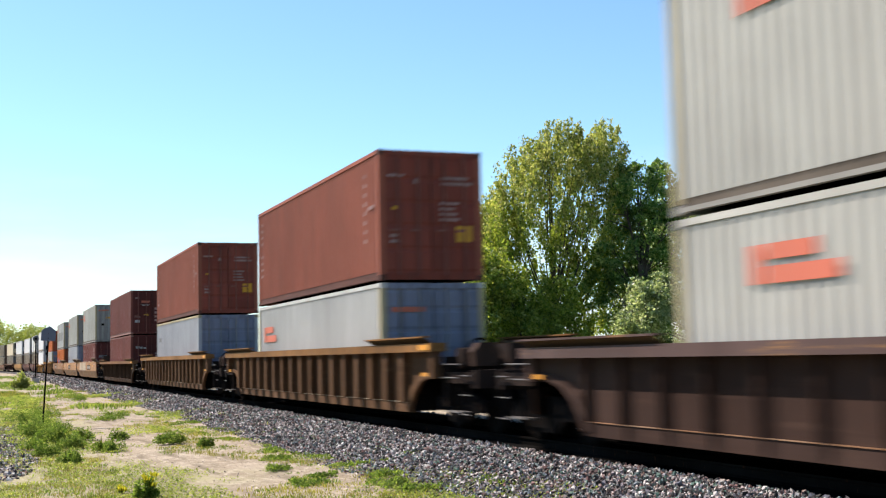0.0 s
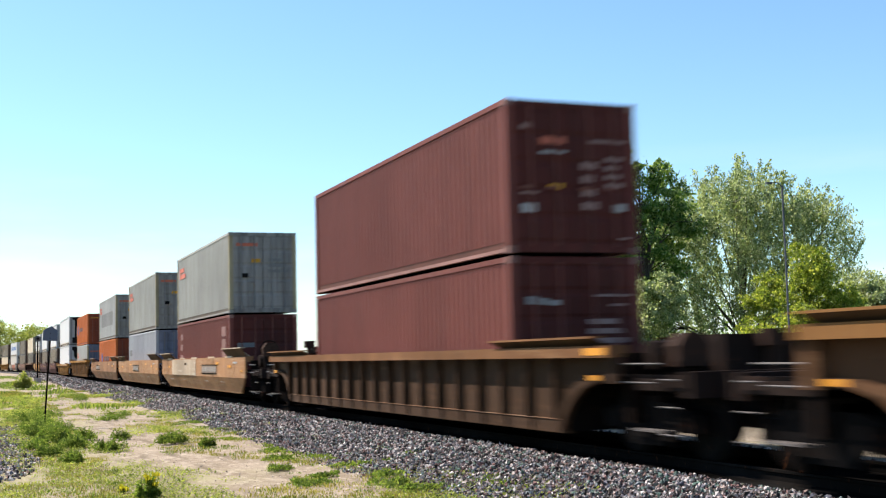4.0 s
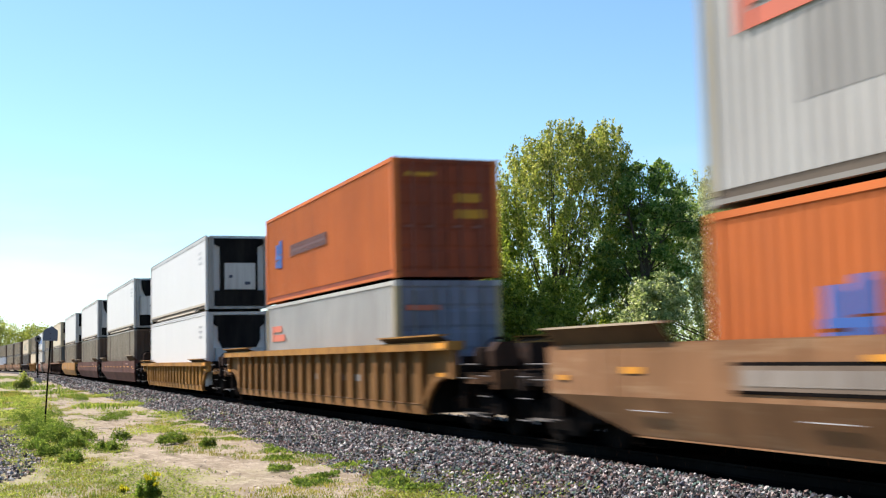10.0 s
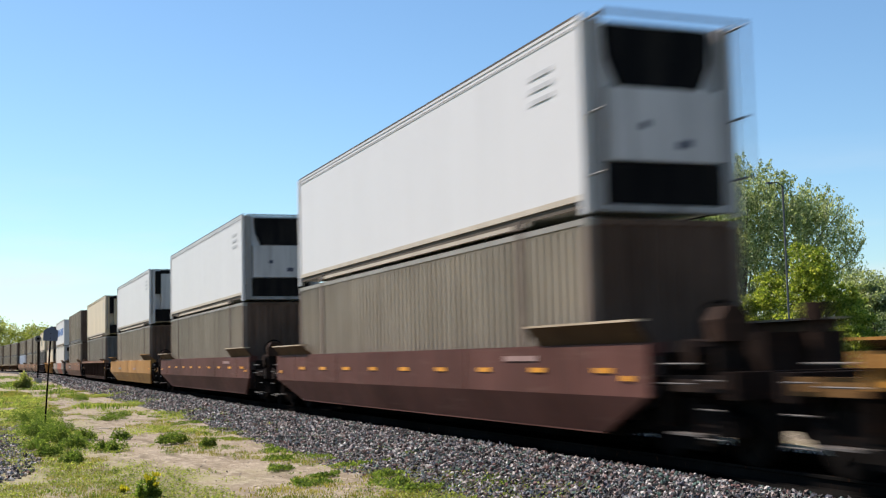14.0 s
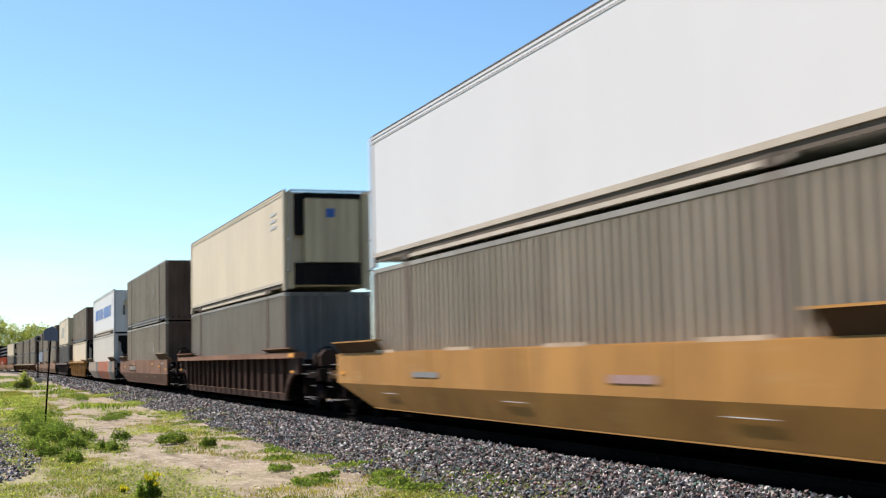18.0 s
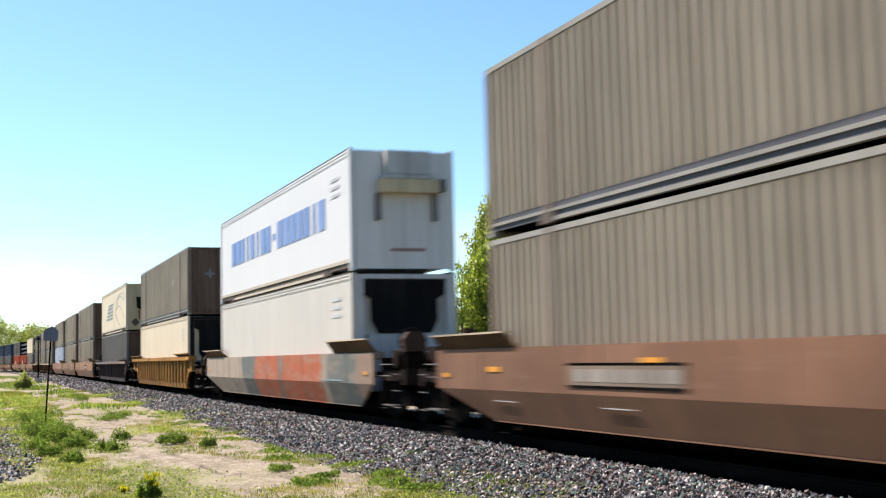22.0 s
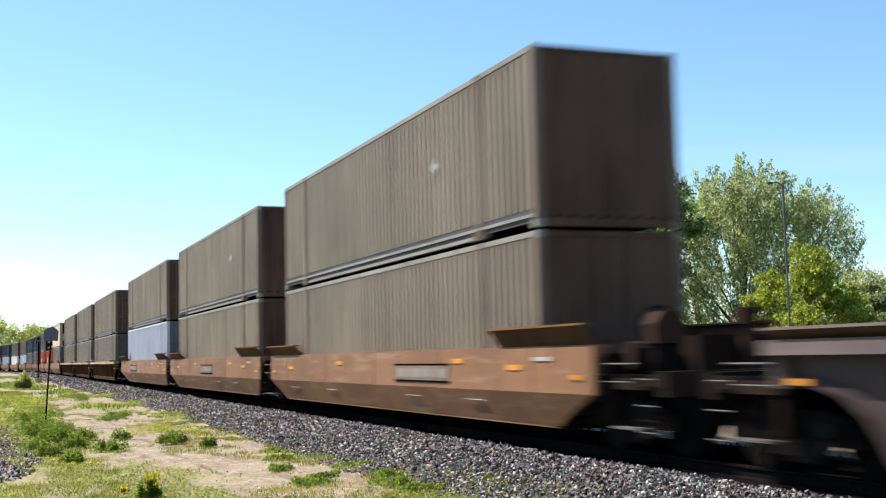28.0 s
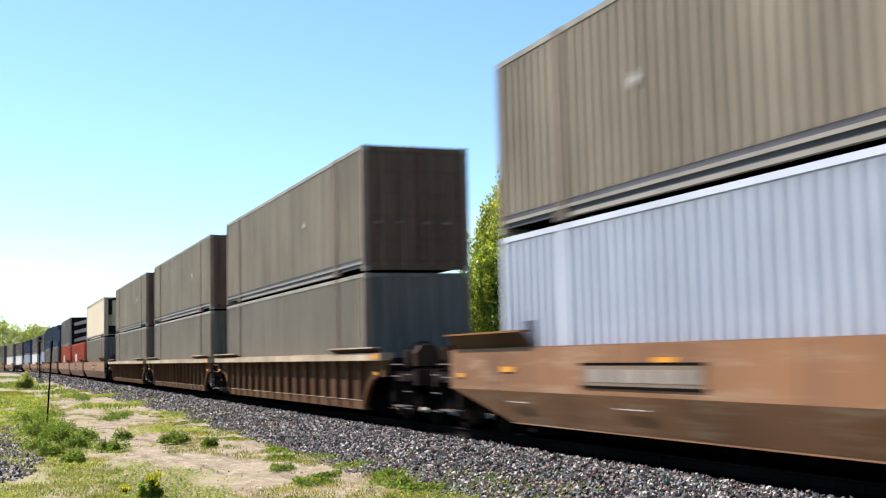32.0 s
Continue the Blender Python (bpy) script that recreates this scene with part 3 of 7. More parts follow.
def shell(c, L, h, w, mat, rail, dom):
    """Frame, walls, roof and floor that every pressed-steel box has."""
    hw, hl = w / 2, L / 2
    k = (L, h, w)
    rb = 0.30 if dom else 0.20
    rt = 0.09
    cp = 0.16
    for sx_ in (-1, 1):
        part("side_wall", lambda: corrugated(L - 2 * cp, rb, h - rt, sx_ * (hw - 0.012), 0.245 if dom else 0.235, 0.058 if dom else 0.028), mat, c, key=("wall", k, sx_))
        a, b = sorted((sx_ * (hw - 0.09), sx_ * hw))
        part("top_rail", lambda: boxes((a, b, -hl + cp, hl - cp, h - rt, h - 0.004)), TOPRAIL.get(mat, rail if rail is TANPOST else mat), c, key=("toprail", k, sx_))
        lo = 6.25 if dom else hl - cp
        part("bottom_rail", lambda: boxes((a, b, -lo, lo, 0.03, 0.09)), rail, c, key=("botrail", k, sx_))
        # Each web is darker than its wall: recess shade put into the colour.
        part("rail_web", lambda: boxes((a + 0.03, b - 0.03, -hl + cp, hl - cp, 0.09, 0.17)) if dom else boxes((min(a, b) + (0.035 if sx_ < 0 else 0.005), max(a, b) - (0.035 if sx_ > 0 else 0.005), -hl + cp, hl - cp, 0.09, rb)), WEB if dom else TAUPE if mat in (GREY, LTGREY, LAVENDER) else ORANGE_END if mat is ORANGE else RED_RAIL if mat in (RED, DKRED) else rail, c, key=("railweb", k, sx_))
        if dom:
            part("upper_flange", lambda: boxes((a, b, -hl + cp, hl - cp, 0.17, 0.22)), rail, c, key=("upflange", k, sx_))
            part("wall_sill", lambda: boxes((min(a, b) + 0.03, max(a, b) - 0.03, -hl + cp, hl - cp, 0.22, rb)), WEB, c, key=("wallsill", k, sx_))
        for sy_ in (-1, 1):
            p, q = sorted((sy_ * (hl - cp), sy_ * hl))
            a2, b2 = sorted((sx_ * (hw - 0.14), sx_ * (hw + 0.002)))
            # Flat posts are dimmed to match the shade between the wall's ribs.
            part("corner_post", lambda: boxes((a2, b2, p, q, 0.13, h - 0.12)), DIM_POST if mat in (OLIVE, MIDGREY) else TANPOST if mat in (LTGREY, GREY) else mat, c, key=("post", k, sx_, sy_))
            for zz in (0.0, h - 0.12):
                part("corner_casting", lambda: boxes((min(a2, b2) - 0.004, max(a2, b2) + 0.004, p - 0.004, q + 0.004, zz, zz + 0.12)), rail, c, key=("cast", k, sx_, sy_, zz))
            if dom:
                yy = sy_ * 6.02
                part("lower_casting", lambda: boxes((min(sx_ * (hw - 0.1), sx_ * (hw + 0.03)), max(sx_ * (hw - 0.1), sx_ * (hw + 0.03)), yy - 0.22, yy + 0.22, 0.0, 0.15)), RAILDARK, c, key=("lcast", k, sx_, sy_))
                part("lifting_post", lambda: boxes((min(sx_ * (hw - 0.06), sx_ * (hw + 0.012)), max(sx_ * (hw - 0.06), sx_ * (hw - 0.004)), yy - 0.09, yy + 0.09, 0.152, h - 0.002)), DIM_POST if mat in (OLIVE, MIDGREY) else mat, c, key=("lift", k, sx_, sy_))
    part("roof", lambda: corr_roof(L, h, w), mat, c, key=("roof", k))
    part("floor", lambda: boxes((-hw + 0.05, hw - 0.05, -hl + 0.05, hl - 0.05, 0.10, 0.2)), BLACK, c, key=("floor", k))


def corr_roof(L, h, w):
    bm = bmesh.new()
    n = max(4, round(L / 0.6))
    step = (L - 0.1) / n
    for i in range(n):
        y = -L / 2 + 0.05 + i * step
        box(bm, -w / 2 + 0.05, w / 2 - 0.05, y, y + step * 0.55, h - 0.06, h - 0.012)
        box(bm, -w / 2 + 0.05, w / 2 - 0.05, y + step * 0.55, y + step, h - 0.06, h - 0.03)
    bmesh.ops.recalc_face_normals(bm, faces=bm.faces)
    return bm


RODRED = paint("painted_red_rod", (0.26, 0.10, 0.075), 0.55, 0.5, 0.3, (0.08, 0.045, 0.035), 0.2)


DISTANT = False     # set while the wagons that stay far down the line are built


def doors(c, L, h, w, mat, sign=-1, rods=None):
    """Two leaves with horizontal pressings, four lock rods with handles, hinges."""
    y = sign * L / 2
    rods = rods or (RODRED if mat in (RED_END, DKRED_END, ORANGE_END, RED, DKRED, ORANGE, REDORANGE) else DIM_POST if mat in (OLIVE, OLIVE_END, MIDGREY, DARK) else ROD)
    for i, (a, b) in enumerate(((-w / 2 + 0.13, -0.012), (0.012, w / 2 - 0.13))):
        def leaf():
            lo, hi, n = 0.17, h - 0.13, 5
            st = (hi - lo) / n
            out = [(y - sign * 0.07, lo), (y - sign * 0.03, lo)]
            for j in range(n):
                z = lo + j * st
                out += [(y - sign * 0.03, z + 0.03), (y - sign * 0.014, z + 0.09), (y - sign * 0.014, z + st - 0.09), (y - sign * 0.03, z + st - 0.03)]
            out += [(y - sign * 0.03, hi), (y - sign * 0.07, hi)]
            return made(prism, out, 0, a, b)
        d = part("door", leaf, mat, c, key=("door", L, h, w, sign, i))
        for f in (0.28, 0.72) if sign < 0 and not DISTANT else ():
            xx = a + (b - a) * f
            part("lock_rod", lambda: made(rod, (xx, y + sign * 0.025, 0.12), (xx, y + sign * 0.025, h - 0.1), 0.02), rods, d, key=("lockrod", L, h, sign, i, f))
            part("handle", lambda: boxes((xx - 0.2, xx + 0.03, y + sign * 0.03 - 0.012, y + sign * 0.03 + 0.012, 1.08, 1.13)), rods, d, key=("handle", L, h, sign, i, f))
    part("door_header", lambda: boxes((-w / 2 + 0.14, w / 2 - 0.14, min(y, y - sign * 0.1), max(y, y - sign * 0.1), h - 0.13, h - 0.006)), mat, c, key=("header", L, h, w, sign))
    part("door_sill", lambda: boxes((-w / 2 + 0.14, w / 2 - 0.14, min(y, y - sign * 0.1), max(y, y - sign * 0.1), 0.02, 0.17)), mat, c, key=("sill", L, h, w, sign))


def end_wall(c, L, h, w, mat, sign=1):
    def fill():
        y = sign * L / 2
        n = 8
        st = (w - 0.3) / n
        out = [(-w / 2 + 0.13, y - sign * 0.09), (-w / 2 + 0.13, y - sign * 0.01)]
        for i in range(n):
            x = -w / 2 + 0.15 + i * st
            out += [(x, y - sign * 0.01), (x + st * 0.4, y - sign * 0.01), (x + st * 0.55, y - sign * 0.05), (x + st * 0.9, y - sign * 0.05)]
        out += [(w / 2 - 0.13, y - sign * 0.01), (w / 2 - 0.13, y - sign * 0.09)]
        return made(prism, out, 2, 0.03, h - 0.1)
    part("end_header", lambda: boxes((-w / 2 + 0.14, w / 2 - 0.14, min(sign * L / 2, sign * (L / 2 - 0.07)), max(sign * L / 2, sign * (L / 2 - 0.07)), h - 0.1, h - 0.008)), mat, c, key=("ehead", L, h, w, sign))
    part("end_sill", lambda: boxes((-w / 2 + 0.14, w / 2 - 0.14, min(sign * (L / 2 + 0.004), sign * (L / 2 - 0.07)), max(sign * (L / 2 + 0.004), sign * (L / 2 - 0.07)), 0.015, 0.14)), mat, c, key=("esill", L, h, w, sign))
    return part("end_wall", fill, mat, c, key=("endwall", L, h, w, sign))


def iso_box(label, mat, h=2.591, end_mat=None, rail=None):
    """A 40-foot pressed-steel box, door end leading."""
    L, w = 12.25, 2.438
    c = thing("shipping_container", label, "container", "containers on the train")
    shell(c, L, h, w, mat, rail or {RED: RED_RAIL, DKRED: LIT_PINK}.get(mat, mat), False)
    # Door paints sit darker than the walls: end shade in the colour, plus dirt.
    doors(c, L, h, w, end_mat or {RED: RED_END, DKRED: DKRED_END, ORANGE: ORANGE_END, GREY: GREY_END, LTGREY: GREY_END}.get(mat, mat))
    end_wall(c, L, h, w, mat, 1)
    return c, L, h, w


def dom_box(label, mat, doors_lead=False, rail=RAILPALE, end_mat=None):
    """A 53-foot inland box with lifting posts and a deep pale bottom rail."""
    L, w, h = 16.6, 2.59, 2.896
    c = thing("shipping_container", label, "container", "containers on the train")
    shell(c, L, h, w, mat, rail, True)
    if doors_lead:
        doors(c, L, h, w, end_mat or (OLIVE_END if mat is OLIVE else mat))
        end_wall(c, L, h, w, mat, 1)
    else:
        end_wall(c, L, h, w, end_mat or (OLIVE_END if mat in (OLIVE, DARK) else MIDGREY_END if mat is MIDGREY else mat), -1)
        doors(c, L, h, w, mat, 1)
    return c, L, h, w


def smooth_box(label, mat, nose="unit_full"):
    """A 53-foot insulated box with plain riveted sheets and a cooling unit or tank gear on the leading end."""
    L, w, h = 16.6, 2.59, 2.896
    hw, hl = w / 2, L / 2
    c = thing("refrigerated_container", label, "container", "containers on the train")
    front = CREAM_NOSE if mat is CREAM else WHITE_NOSE
    n = 13
    st = (L - 0.3) / n
    for sx_ in (-1, 1):
        for i in range(n):
            a, b = sorted((sx_ * (hw - 0.03), sx_ * (hw - 0.008)))
            if sx_ < 0 and not DISTANT:
                part("side_sheet", lambda: boxes((a, b, -hl + 0.15 + i * st + 0.0015, -hl + 0.15 + (i + 1) * st - 0.0015, 0.3, h - 0.16)), mat, c, key=("sheet", sx_, i))
        if sx_ > 0 or DISTANT:
            part("side_sheet", lambda: boxes((a, b, -hl + 0.15, hl - 0.15, 0.3, h - 0.16)), mat, c, key=("widesheet", sx_))
        a, b = sorted((sx_ * (hw - 0.08), sx_ * hw))
        part("roof_trim", lambda: boxes((a - 0.004, b + 0.004, -hl + 0.1, hl - 0.1, h + 0.001, h + 0.03)), RAILDARK, c, key=("smtrim", sx_))
        part("top_rail", lambda: rail_grooved(a, b, -hl + 0.1, hl - 0.1, h - 0.16, h), mat, c, key=("smtop", sx_))
        part("upper_flange", lambda: boxes((a, b, -hl + 0.14, hl - 0.14, 0.21, 0.297)), RAILCREAM, c, key=("smflange", sx_))
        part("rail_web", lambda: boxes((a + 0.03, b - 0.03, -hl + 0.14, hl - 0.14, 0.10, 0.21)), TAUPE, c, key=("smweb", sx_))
        part("bottom_rail", lambda: boxes((a, b, -6.3, 6.3, 0.03, 0.10)), RAILCREAM, c, key=("smbot", sx_))
        edge = sx_ * (hw + 0.003)
        part("riveted_strip", lambda: boxes(*[(min(edge, edge + sx_ * 0.006), max(edge, edge + sx_ * 0.006), -hl + 0.2 + i * 0.15, -hl + 0.245 + i * 0.15, h - 0.148, h - 0.122) for i in range(108)]), RAILDARK, c, key=("smrivet", sx_))["kind"] = "stuff"
        for sy_ in (-1, 1):
            p, q = sorted((sy_ * (hl - 0.14), sy_ * hl))
            part("corner_post", lambda: boxes((min(a, b) - 0.02, max(a, b) + 0.003, p, q, 0.0, h + 0.002)), mat, c, key=("smpost", sx_, sy_))
            yy = sy_ * 6.02
            part("lower_casting", lambda: boxes((min(sx_ * (hw - 0.1), sx_ * (hw + 0.02)), max(sx_ * (hw - 0.1), sx_ * (hw + 0.02)), yy - 0.2, yy + 0.2, 0.0, 0.15)), RAILDARK, c, key=("smcast", sx_, sy_))
    part("inner_body", lambda: boxes((-hw + 0.031, hw - 0.031, -hl + 0.12, hl - 0.1, 0.12, h - 0.02)), mat, c, key=("smbody",))
    part("rear_door", lambda: boxes((-hw + 0.15, -0.01, hl - 0.1, hl - 0.03, 0.15, h - 0.15), (0.01, hw - 0.15, hl - 0.1, hl - 0.03, 0.15, h - 0.15)), mat, c, key=("smrear",))
    y = -hl
    if nose == "unit_full":          # cooling unit: black grille above, pale panel, black base, tube cage
        part("nose_frame", lambda: boxes((-hw + 0.1, -hw + 0.3, y - 0.06, y + 0.12, 0.05, h - 0.05), (hw - 0.3, hw - 0.1, y - 0.06, y + 0.12, 0.05, h - 0.05), (-hw + 0.3, hw - 0.3, y - 0.06, y + 0.12, 0.04, 0.14)), NOSEGREY, c, key=("nframe",))
        part("grille", lambda: made(prism, ((-0.88, h - 0.1), (0.88, h - 0.1), (0.84, h - 0.6), (0.66, h - 1.02), (-0.66, h - 1.02), (-0.84, h - 0.6)), 1, y - 0.02, y + 0.12), UNITBLACK, c, key=("ngrille",))
        part("unit_panel", lambda: boxes((-0.96, 0.96, y - 0.10, y + 0.12, 0.78, h - 1.04)), front, c, key=("npanel",))
        part("unit_base", lambda: boxes((-0.98, 0.98, y - 0.06, y + 0.12, 0.16, 0.76)), UNITBLACK, c, key=("nbase",))
        part("unit_label", lambda: boxes((-0.42, -0.28, y - 0.11, y - 0.1, 1.25, 1.36), (0.2, 0.42, y - 0.11, y - 0.1, 0.98, 1.1)), LOGO_NAVY, c, key=("nlabel",))

        def cage():
            bm = bmesh.new()
            for xx in (-hw + 0.08, hw - 0.08):
                rod(bm, (xx, y - 0.42, 0.5), (xx, y - 0.42, h - 0.05), 0.025)
                for zz in (0.55, 1.45, h - 0.08):
                    rod(bm, (xx, y - 0.42, zz), (xx, y + 0.05, zz), 0.02)
            rod(bm, (-hw + 0.08, y - 0.42, h - 0.05), (hw - 0.08, y - 0.42, h - 0.05), 0.025)
            return bm
        part("guard_rail", cage, ROD, c, key=("ncage",))
    elif nose == "unit_split":       # black all round a narrow pale panel
        part("nose_frame", lambda: boxes((-hw + 0.1, -hw + 0.3, y - 0.06, y + 0.12, 0.05, h - 0.05), (hw - 0.3, hw - 0.1, y - 0.06, y + 0.12, 0.05, h - 0.05), (-hw + 0.3, hw - 0.3, y - 0.06, y + 0.12, 0.04, 0.14)), NOSEGREY, c, key=("nframe",))
        part("grille", lambda: made(prism, ((-0.98, h - 0.08), (0.98, h - 0.08), (0.98, h - 0.3), (0.74, h - 0.42), (0.74, 0.74), (-0.74, 0.74), (-0.74, h - 0.42), (-0.98, h - 0.3)), 1, y - 0.02, y + 0.12), UNITBLACK, c, key=("sgrille",))
        part("unit_panel", lambda: boxes((-0.58, 0.62, y - 0.10, y - 0.021, 0.80, h - 1.06)), front, c, key=("spanel",))
        part("unit_base", lambda: boxes((-0.98, 0.98, y - 0.06, y + 0.12, 0.16, 0.76)), UNITBLACK, c, key=("nbase",))
        part("unit_label", lambda: boxes((-0.42, -0.28, y - 0.11, y - 0.1, 1.25, 1.36), (0.2, 0.42, y - 0.11, y - 0.1, 0.98, 1.1)), LOGO_NAVY, c, key=("nlabel",))

        def cage():
            bm = bmesh.new()
            for xx in (-hw + 0.08, hw - 0.08):
                rod(bm, (xx, y - 0.42, 0.5), (xx, y - 0.42, h - 0.05), 0.025)
                for zz in (0.55, 1.45, h - 0.08):
                    rod(bm, (xx, y - 0.42, zz), (xx, y + 0.05, zz), 0.02)
            rod(bm, (-hw + 0.08, y - 0.42, h - 0.05), (hw - 0.08, y - 0.42, h - 0.05), 0.025)
            return bm
        part("guard_rail", cage, ROD, c, key=("ncage",))
    elif nose == "unit_low":         # open black recess with a pale base
        deep = h - (1.85 if mat is CREAM else 1.42)
        part("nose_frame", lambda: boxes((-hw + 0.08, -hw + 0.26, y - 0.04, y + 0.12, 0.05, h - 0.03), (hw - 0.26, hw - 0.08, y - 0.04, y + 0.12, 0.05, h - 0.03), (-hw + 0.26, hw - 0.26, y - 0.04, y + 0.12, h - 0.14, h - 0.03)), UNITBLACK if mat is CREAM else front, c, key=("lframe", deep))
        part("grille", lambda: made(prism, ((-1.0, h - 0.16), (1.0, h - 0.16), (1.0, h - 0.5), (0.82, h - 0.62), (0.82, deep + 0.3), (0.66, deep), (-0.66, deep), (-0.82, deep + 0.3), (-0.82, h - 0.62), (-1.0, h - 0.5)), 1, y, y + 0.12), UNITBLACK, c, key=("lgrille", deep))
        part("unit_base", lambda: boxes((-0.95, 0.95, y - 0.08, y + 0.12, 0.14, deep - 0.02)), LABEL_GREY if mat is CREAM else front, c, key=("lbase", deep))
    elif nose == "unit_window":      # pale unit with dark side vents
        for sx_ in (-1, 1):
            a, b = sorted((sx_ * (hw - 0.28), sx_ * (hw - 0.1)))
            part("nose_post", lambda: boxes((a, b, y - 0.05, y + 0.12, 0.05, h - 0.05)), front, c, key=("nwframe", sx_))
        part("unit_panel", lambda: boxes((-0.72, 0.9, y - 0.22, y + 0.12, 0.8, h - 0.25)), front, c, key=("nwpanel",))
        part("grille", lambda: boxes((-1.0, -0.73, y - 0.1, y + 0.12, 1.6, h - 0.1), (-0.72, 1.0, y - 0.1, y + 0.12, h - 0.24, h - 0.06)), UNITBLACK, c, key=("nwgrille",))
        part("unit_base", lambda: boxes((-0.98, 0.98, y - 0.12, y + 0.12, 0.16, 0.78)), UNITBLACK, c, key=("nwbase",))
        part("unit_label", lambda: boxes((-0.1, 0.16, y - 0.23, y - 0.22, 2.1, 2.36)), LOGO_BLUE, c, key=("nwlabel",))

        def cage2():
            bm = bmesh.new()
            for xx in (-hw + 0.08, hw - 0.08):
                rod(bm, (xx, y - 0.42, 0.5), (xx, y - 0.42, h - 0.05), 0.025)
                for zz in (0.55, 1.45, h - 0.08):
                    rod(bm, (xx, y - 0.42, zz), (xx, y + 0.05, zz), 0.02)
            rod(bm, (-hw + 0.08, y - 0.42, h - 0.05), (hw - 0.08, y - 0.42, h - 0.05), 0.025)
            return bm
        part("guard_rail", cage2, ROD, c, key=("ncage",))
    elif nose == "heater":           # closed wall with a boxed unit near the top and soot below it
        part("front_wall", lambda: boxes((-hw + 0.1, hw - 0.1, y, y + 0.12, 0.05, h - 0.03)), DUSTY_FRONT, c, key=("hfront",))
        part("unit_panel", lambda: boxes((-0.5, 0.62, y - 0.30, y, h - 0.62, h - 0.06), (-0.56, 0.66, y - 0.34, y, h - 0.72, h - 0.64)), WHITE_NOSE, c, key=("hunit",))
        part("unit_shelf", lambda: boxes((-0.66, 0.8, y - 0.36, y, h - 1.06, h - 0.74)), CREAM_NOSE, c, key=("hshelf",))
        for k, v in enumerate(((-0.72, -0.58, 0.1, 1.7, 1.06), (0.72, 0.86, 0.1, 1.7, 1.06), (0.8, 1.04, 0.2, 1.0, 0.7))):
            part("vent", lambda v=v: boxes((v[0], v[1], y - v[2], y, h - v[3], h - v[4])), SOOTED, c, key=("hvent", k))
        part("marking", lambda: boxes((-0.35, 0.55, y - 0.006, y, 0.46, 0.54)), REDLABEL, c, "faded red plate", key=("hmark",))
        part("soot_stain", lambda: boxes((-0.006, 0.006, y - 0.006, y, 0.5, 1.7)), LABEL_GREY, c, key=("hseam",))
    else:                            # "burnt": closed wall with a black exhaust opening
        part("front_wall", lambda: boxes((-hw + 0.1, hw - 0.1, y, y + 0.12, 0.05, h - 0.03)), front, c, key=("bfront",))
        part("grille", lambda: made(prism, ((-0.70, h - 0.86), (-0.3, h - 0.82), (0.62, h - 0.84), (0.78, h - 1.0), (0.74, h - 1.5), (0.6, h - 1.66), (-0.45, h - 1.62), (-0.66, h - 1.5)), 1, y - 0.1, y), UNITBLACK, c, key=("bgrille",))
        for k, v in enumerate(((0.62, 0.86, 0.16, 1.1, 0.8), (0.0, 0.4, 0.05, 0.62, 0.45))):
            part("vent", lambda v=v: boxes((v[0], v[1], y - v[2], y, h - v[3], h - v[4])), LABEL_GREY, c, key=("bvent", k))
        for xx, wd, zz in ((-0.52, 0.06, 0.62), (0.55, 0.05, 0.5), (0.1, 0.03, 0.9)):
            part("soot_stain", made(prism, ((xx - wd, h - 1.64), (xx + wd, h - 1.64), (xx + wd * 0.5, zz), (xx - wd * 0.3, zz)), 1, y - 0.005, y + 0.001), RAILDARK, c)
        for xx in (-0.75, 0.75):
            part("placard", lambda: made(prism, ((xx - 0.26, 0.5), (xx, 0.24), (xx + 0.26, 0.5), (xx, 0.76)), 1, y - 0.008, y), RAILDARK, c, key=("bplac", xx))
    return c, L, h, w


def rail_grooved(a, b, y0, y1, z0, z1):
    """A top rail with a shallow groove between two lips, on both faces."""
    g = 0.014
    return made(prism, ((a, z0), (b, z0), (b, z0 + 0.05), (b - g, z0 + 0.055), (b - g, z1 - 0.055), (b, z1 - 0.05), (b, z1), (a, z1), (a, z1 - 0.05), (a + g, z1 - 0.055), (a + g, z0 + 0.055), (a, z0 + 0.05)), 1, y0, y1)

# ---- lettering and plates on the boxes ----


def red_logo(c, L, h, w, y=None, z=None, big=1.0):
    """Two short rows of red blocks near the trailing end of the side."""
    big = 0.86 if y is None else big
    y = L / 2 - 2.7 * big if y is None else y
    z = h - 0.95 if z is None else z
    bm = bmesh.new()
    x = -w / 2
    for i, (y0, y1, z0, z1) in enumerate(((1.12, 1.3, 0, 0.6), (0.3, 1.06, 0.36, 0.6), (0.0, 1.06, 0.0, 0.26))):
        box(bm, x - 0.008, x + 0.002, y + 1.4 * big * y0, y + 1.4 * big * y1, z + 0.88 * big * z0, z + 0.88 * big * z1)
    part("logo", bm, LOGO_RED, c, "red block logo")


def end_red(c, L, h, w, z=None):
    z = h - 0.55 if z is None else z
    bars_end(c, LOGO_RED, L, -w / 2 + 0.25, -0.2, z, z + 0.2, 1, "red lettering bar")


def grey_end(c, L, h, w):
    end_red(c, L, h, w)
    bars_end(c, LABEL_YELLOW, L, -0.42, -0.1, h - 1.15, h - 0.9, 1, "yellow label")
    bars_end(c, UNITBLACK, L, -w / 2 + 0.42, -w / 2 + 0.68, h - 1.7, h - 1.42, 1, "dark square plate")
    bars_end(c, LABEL_GREY, L, 0.2, 0.95, h - 1.5, h - 0.9, 3)


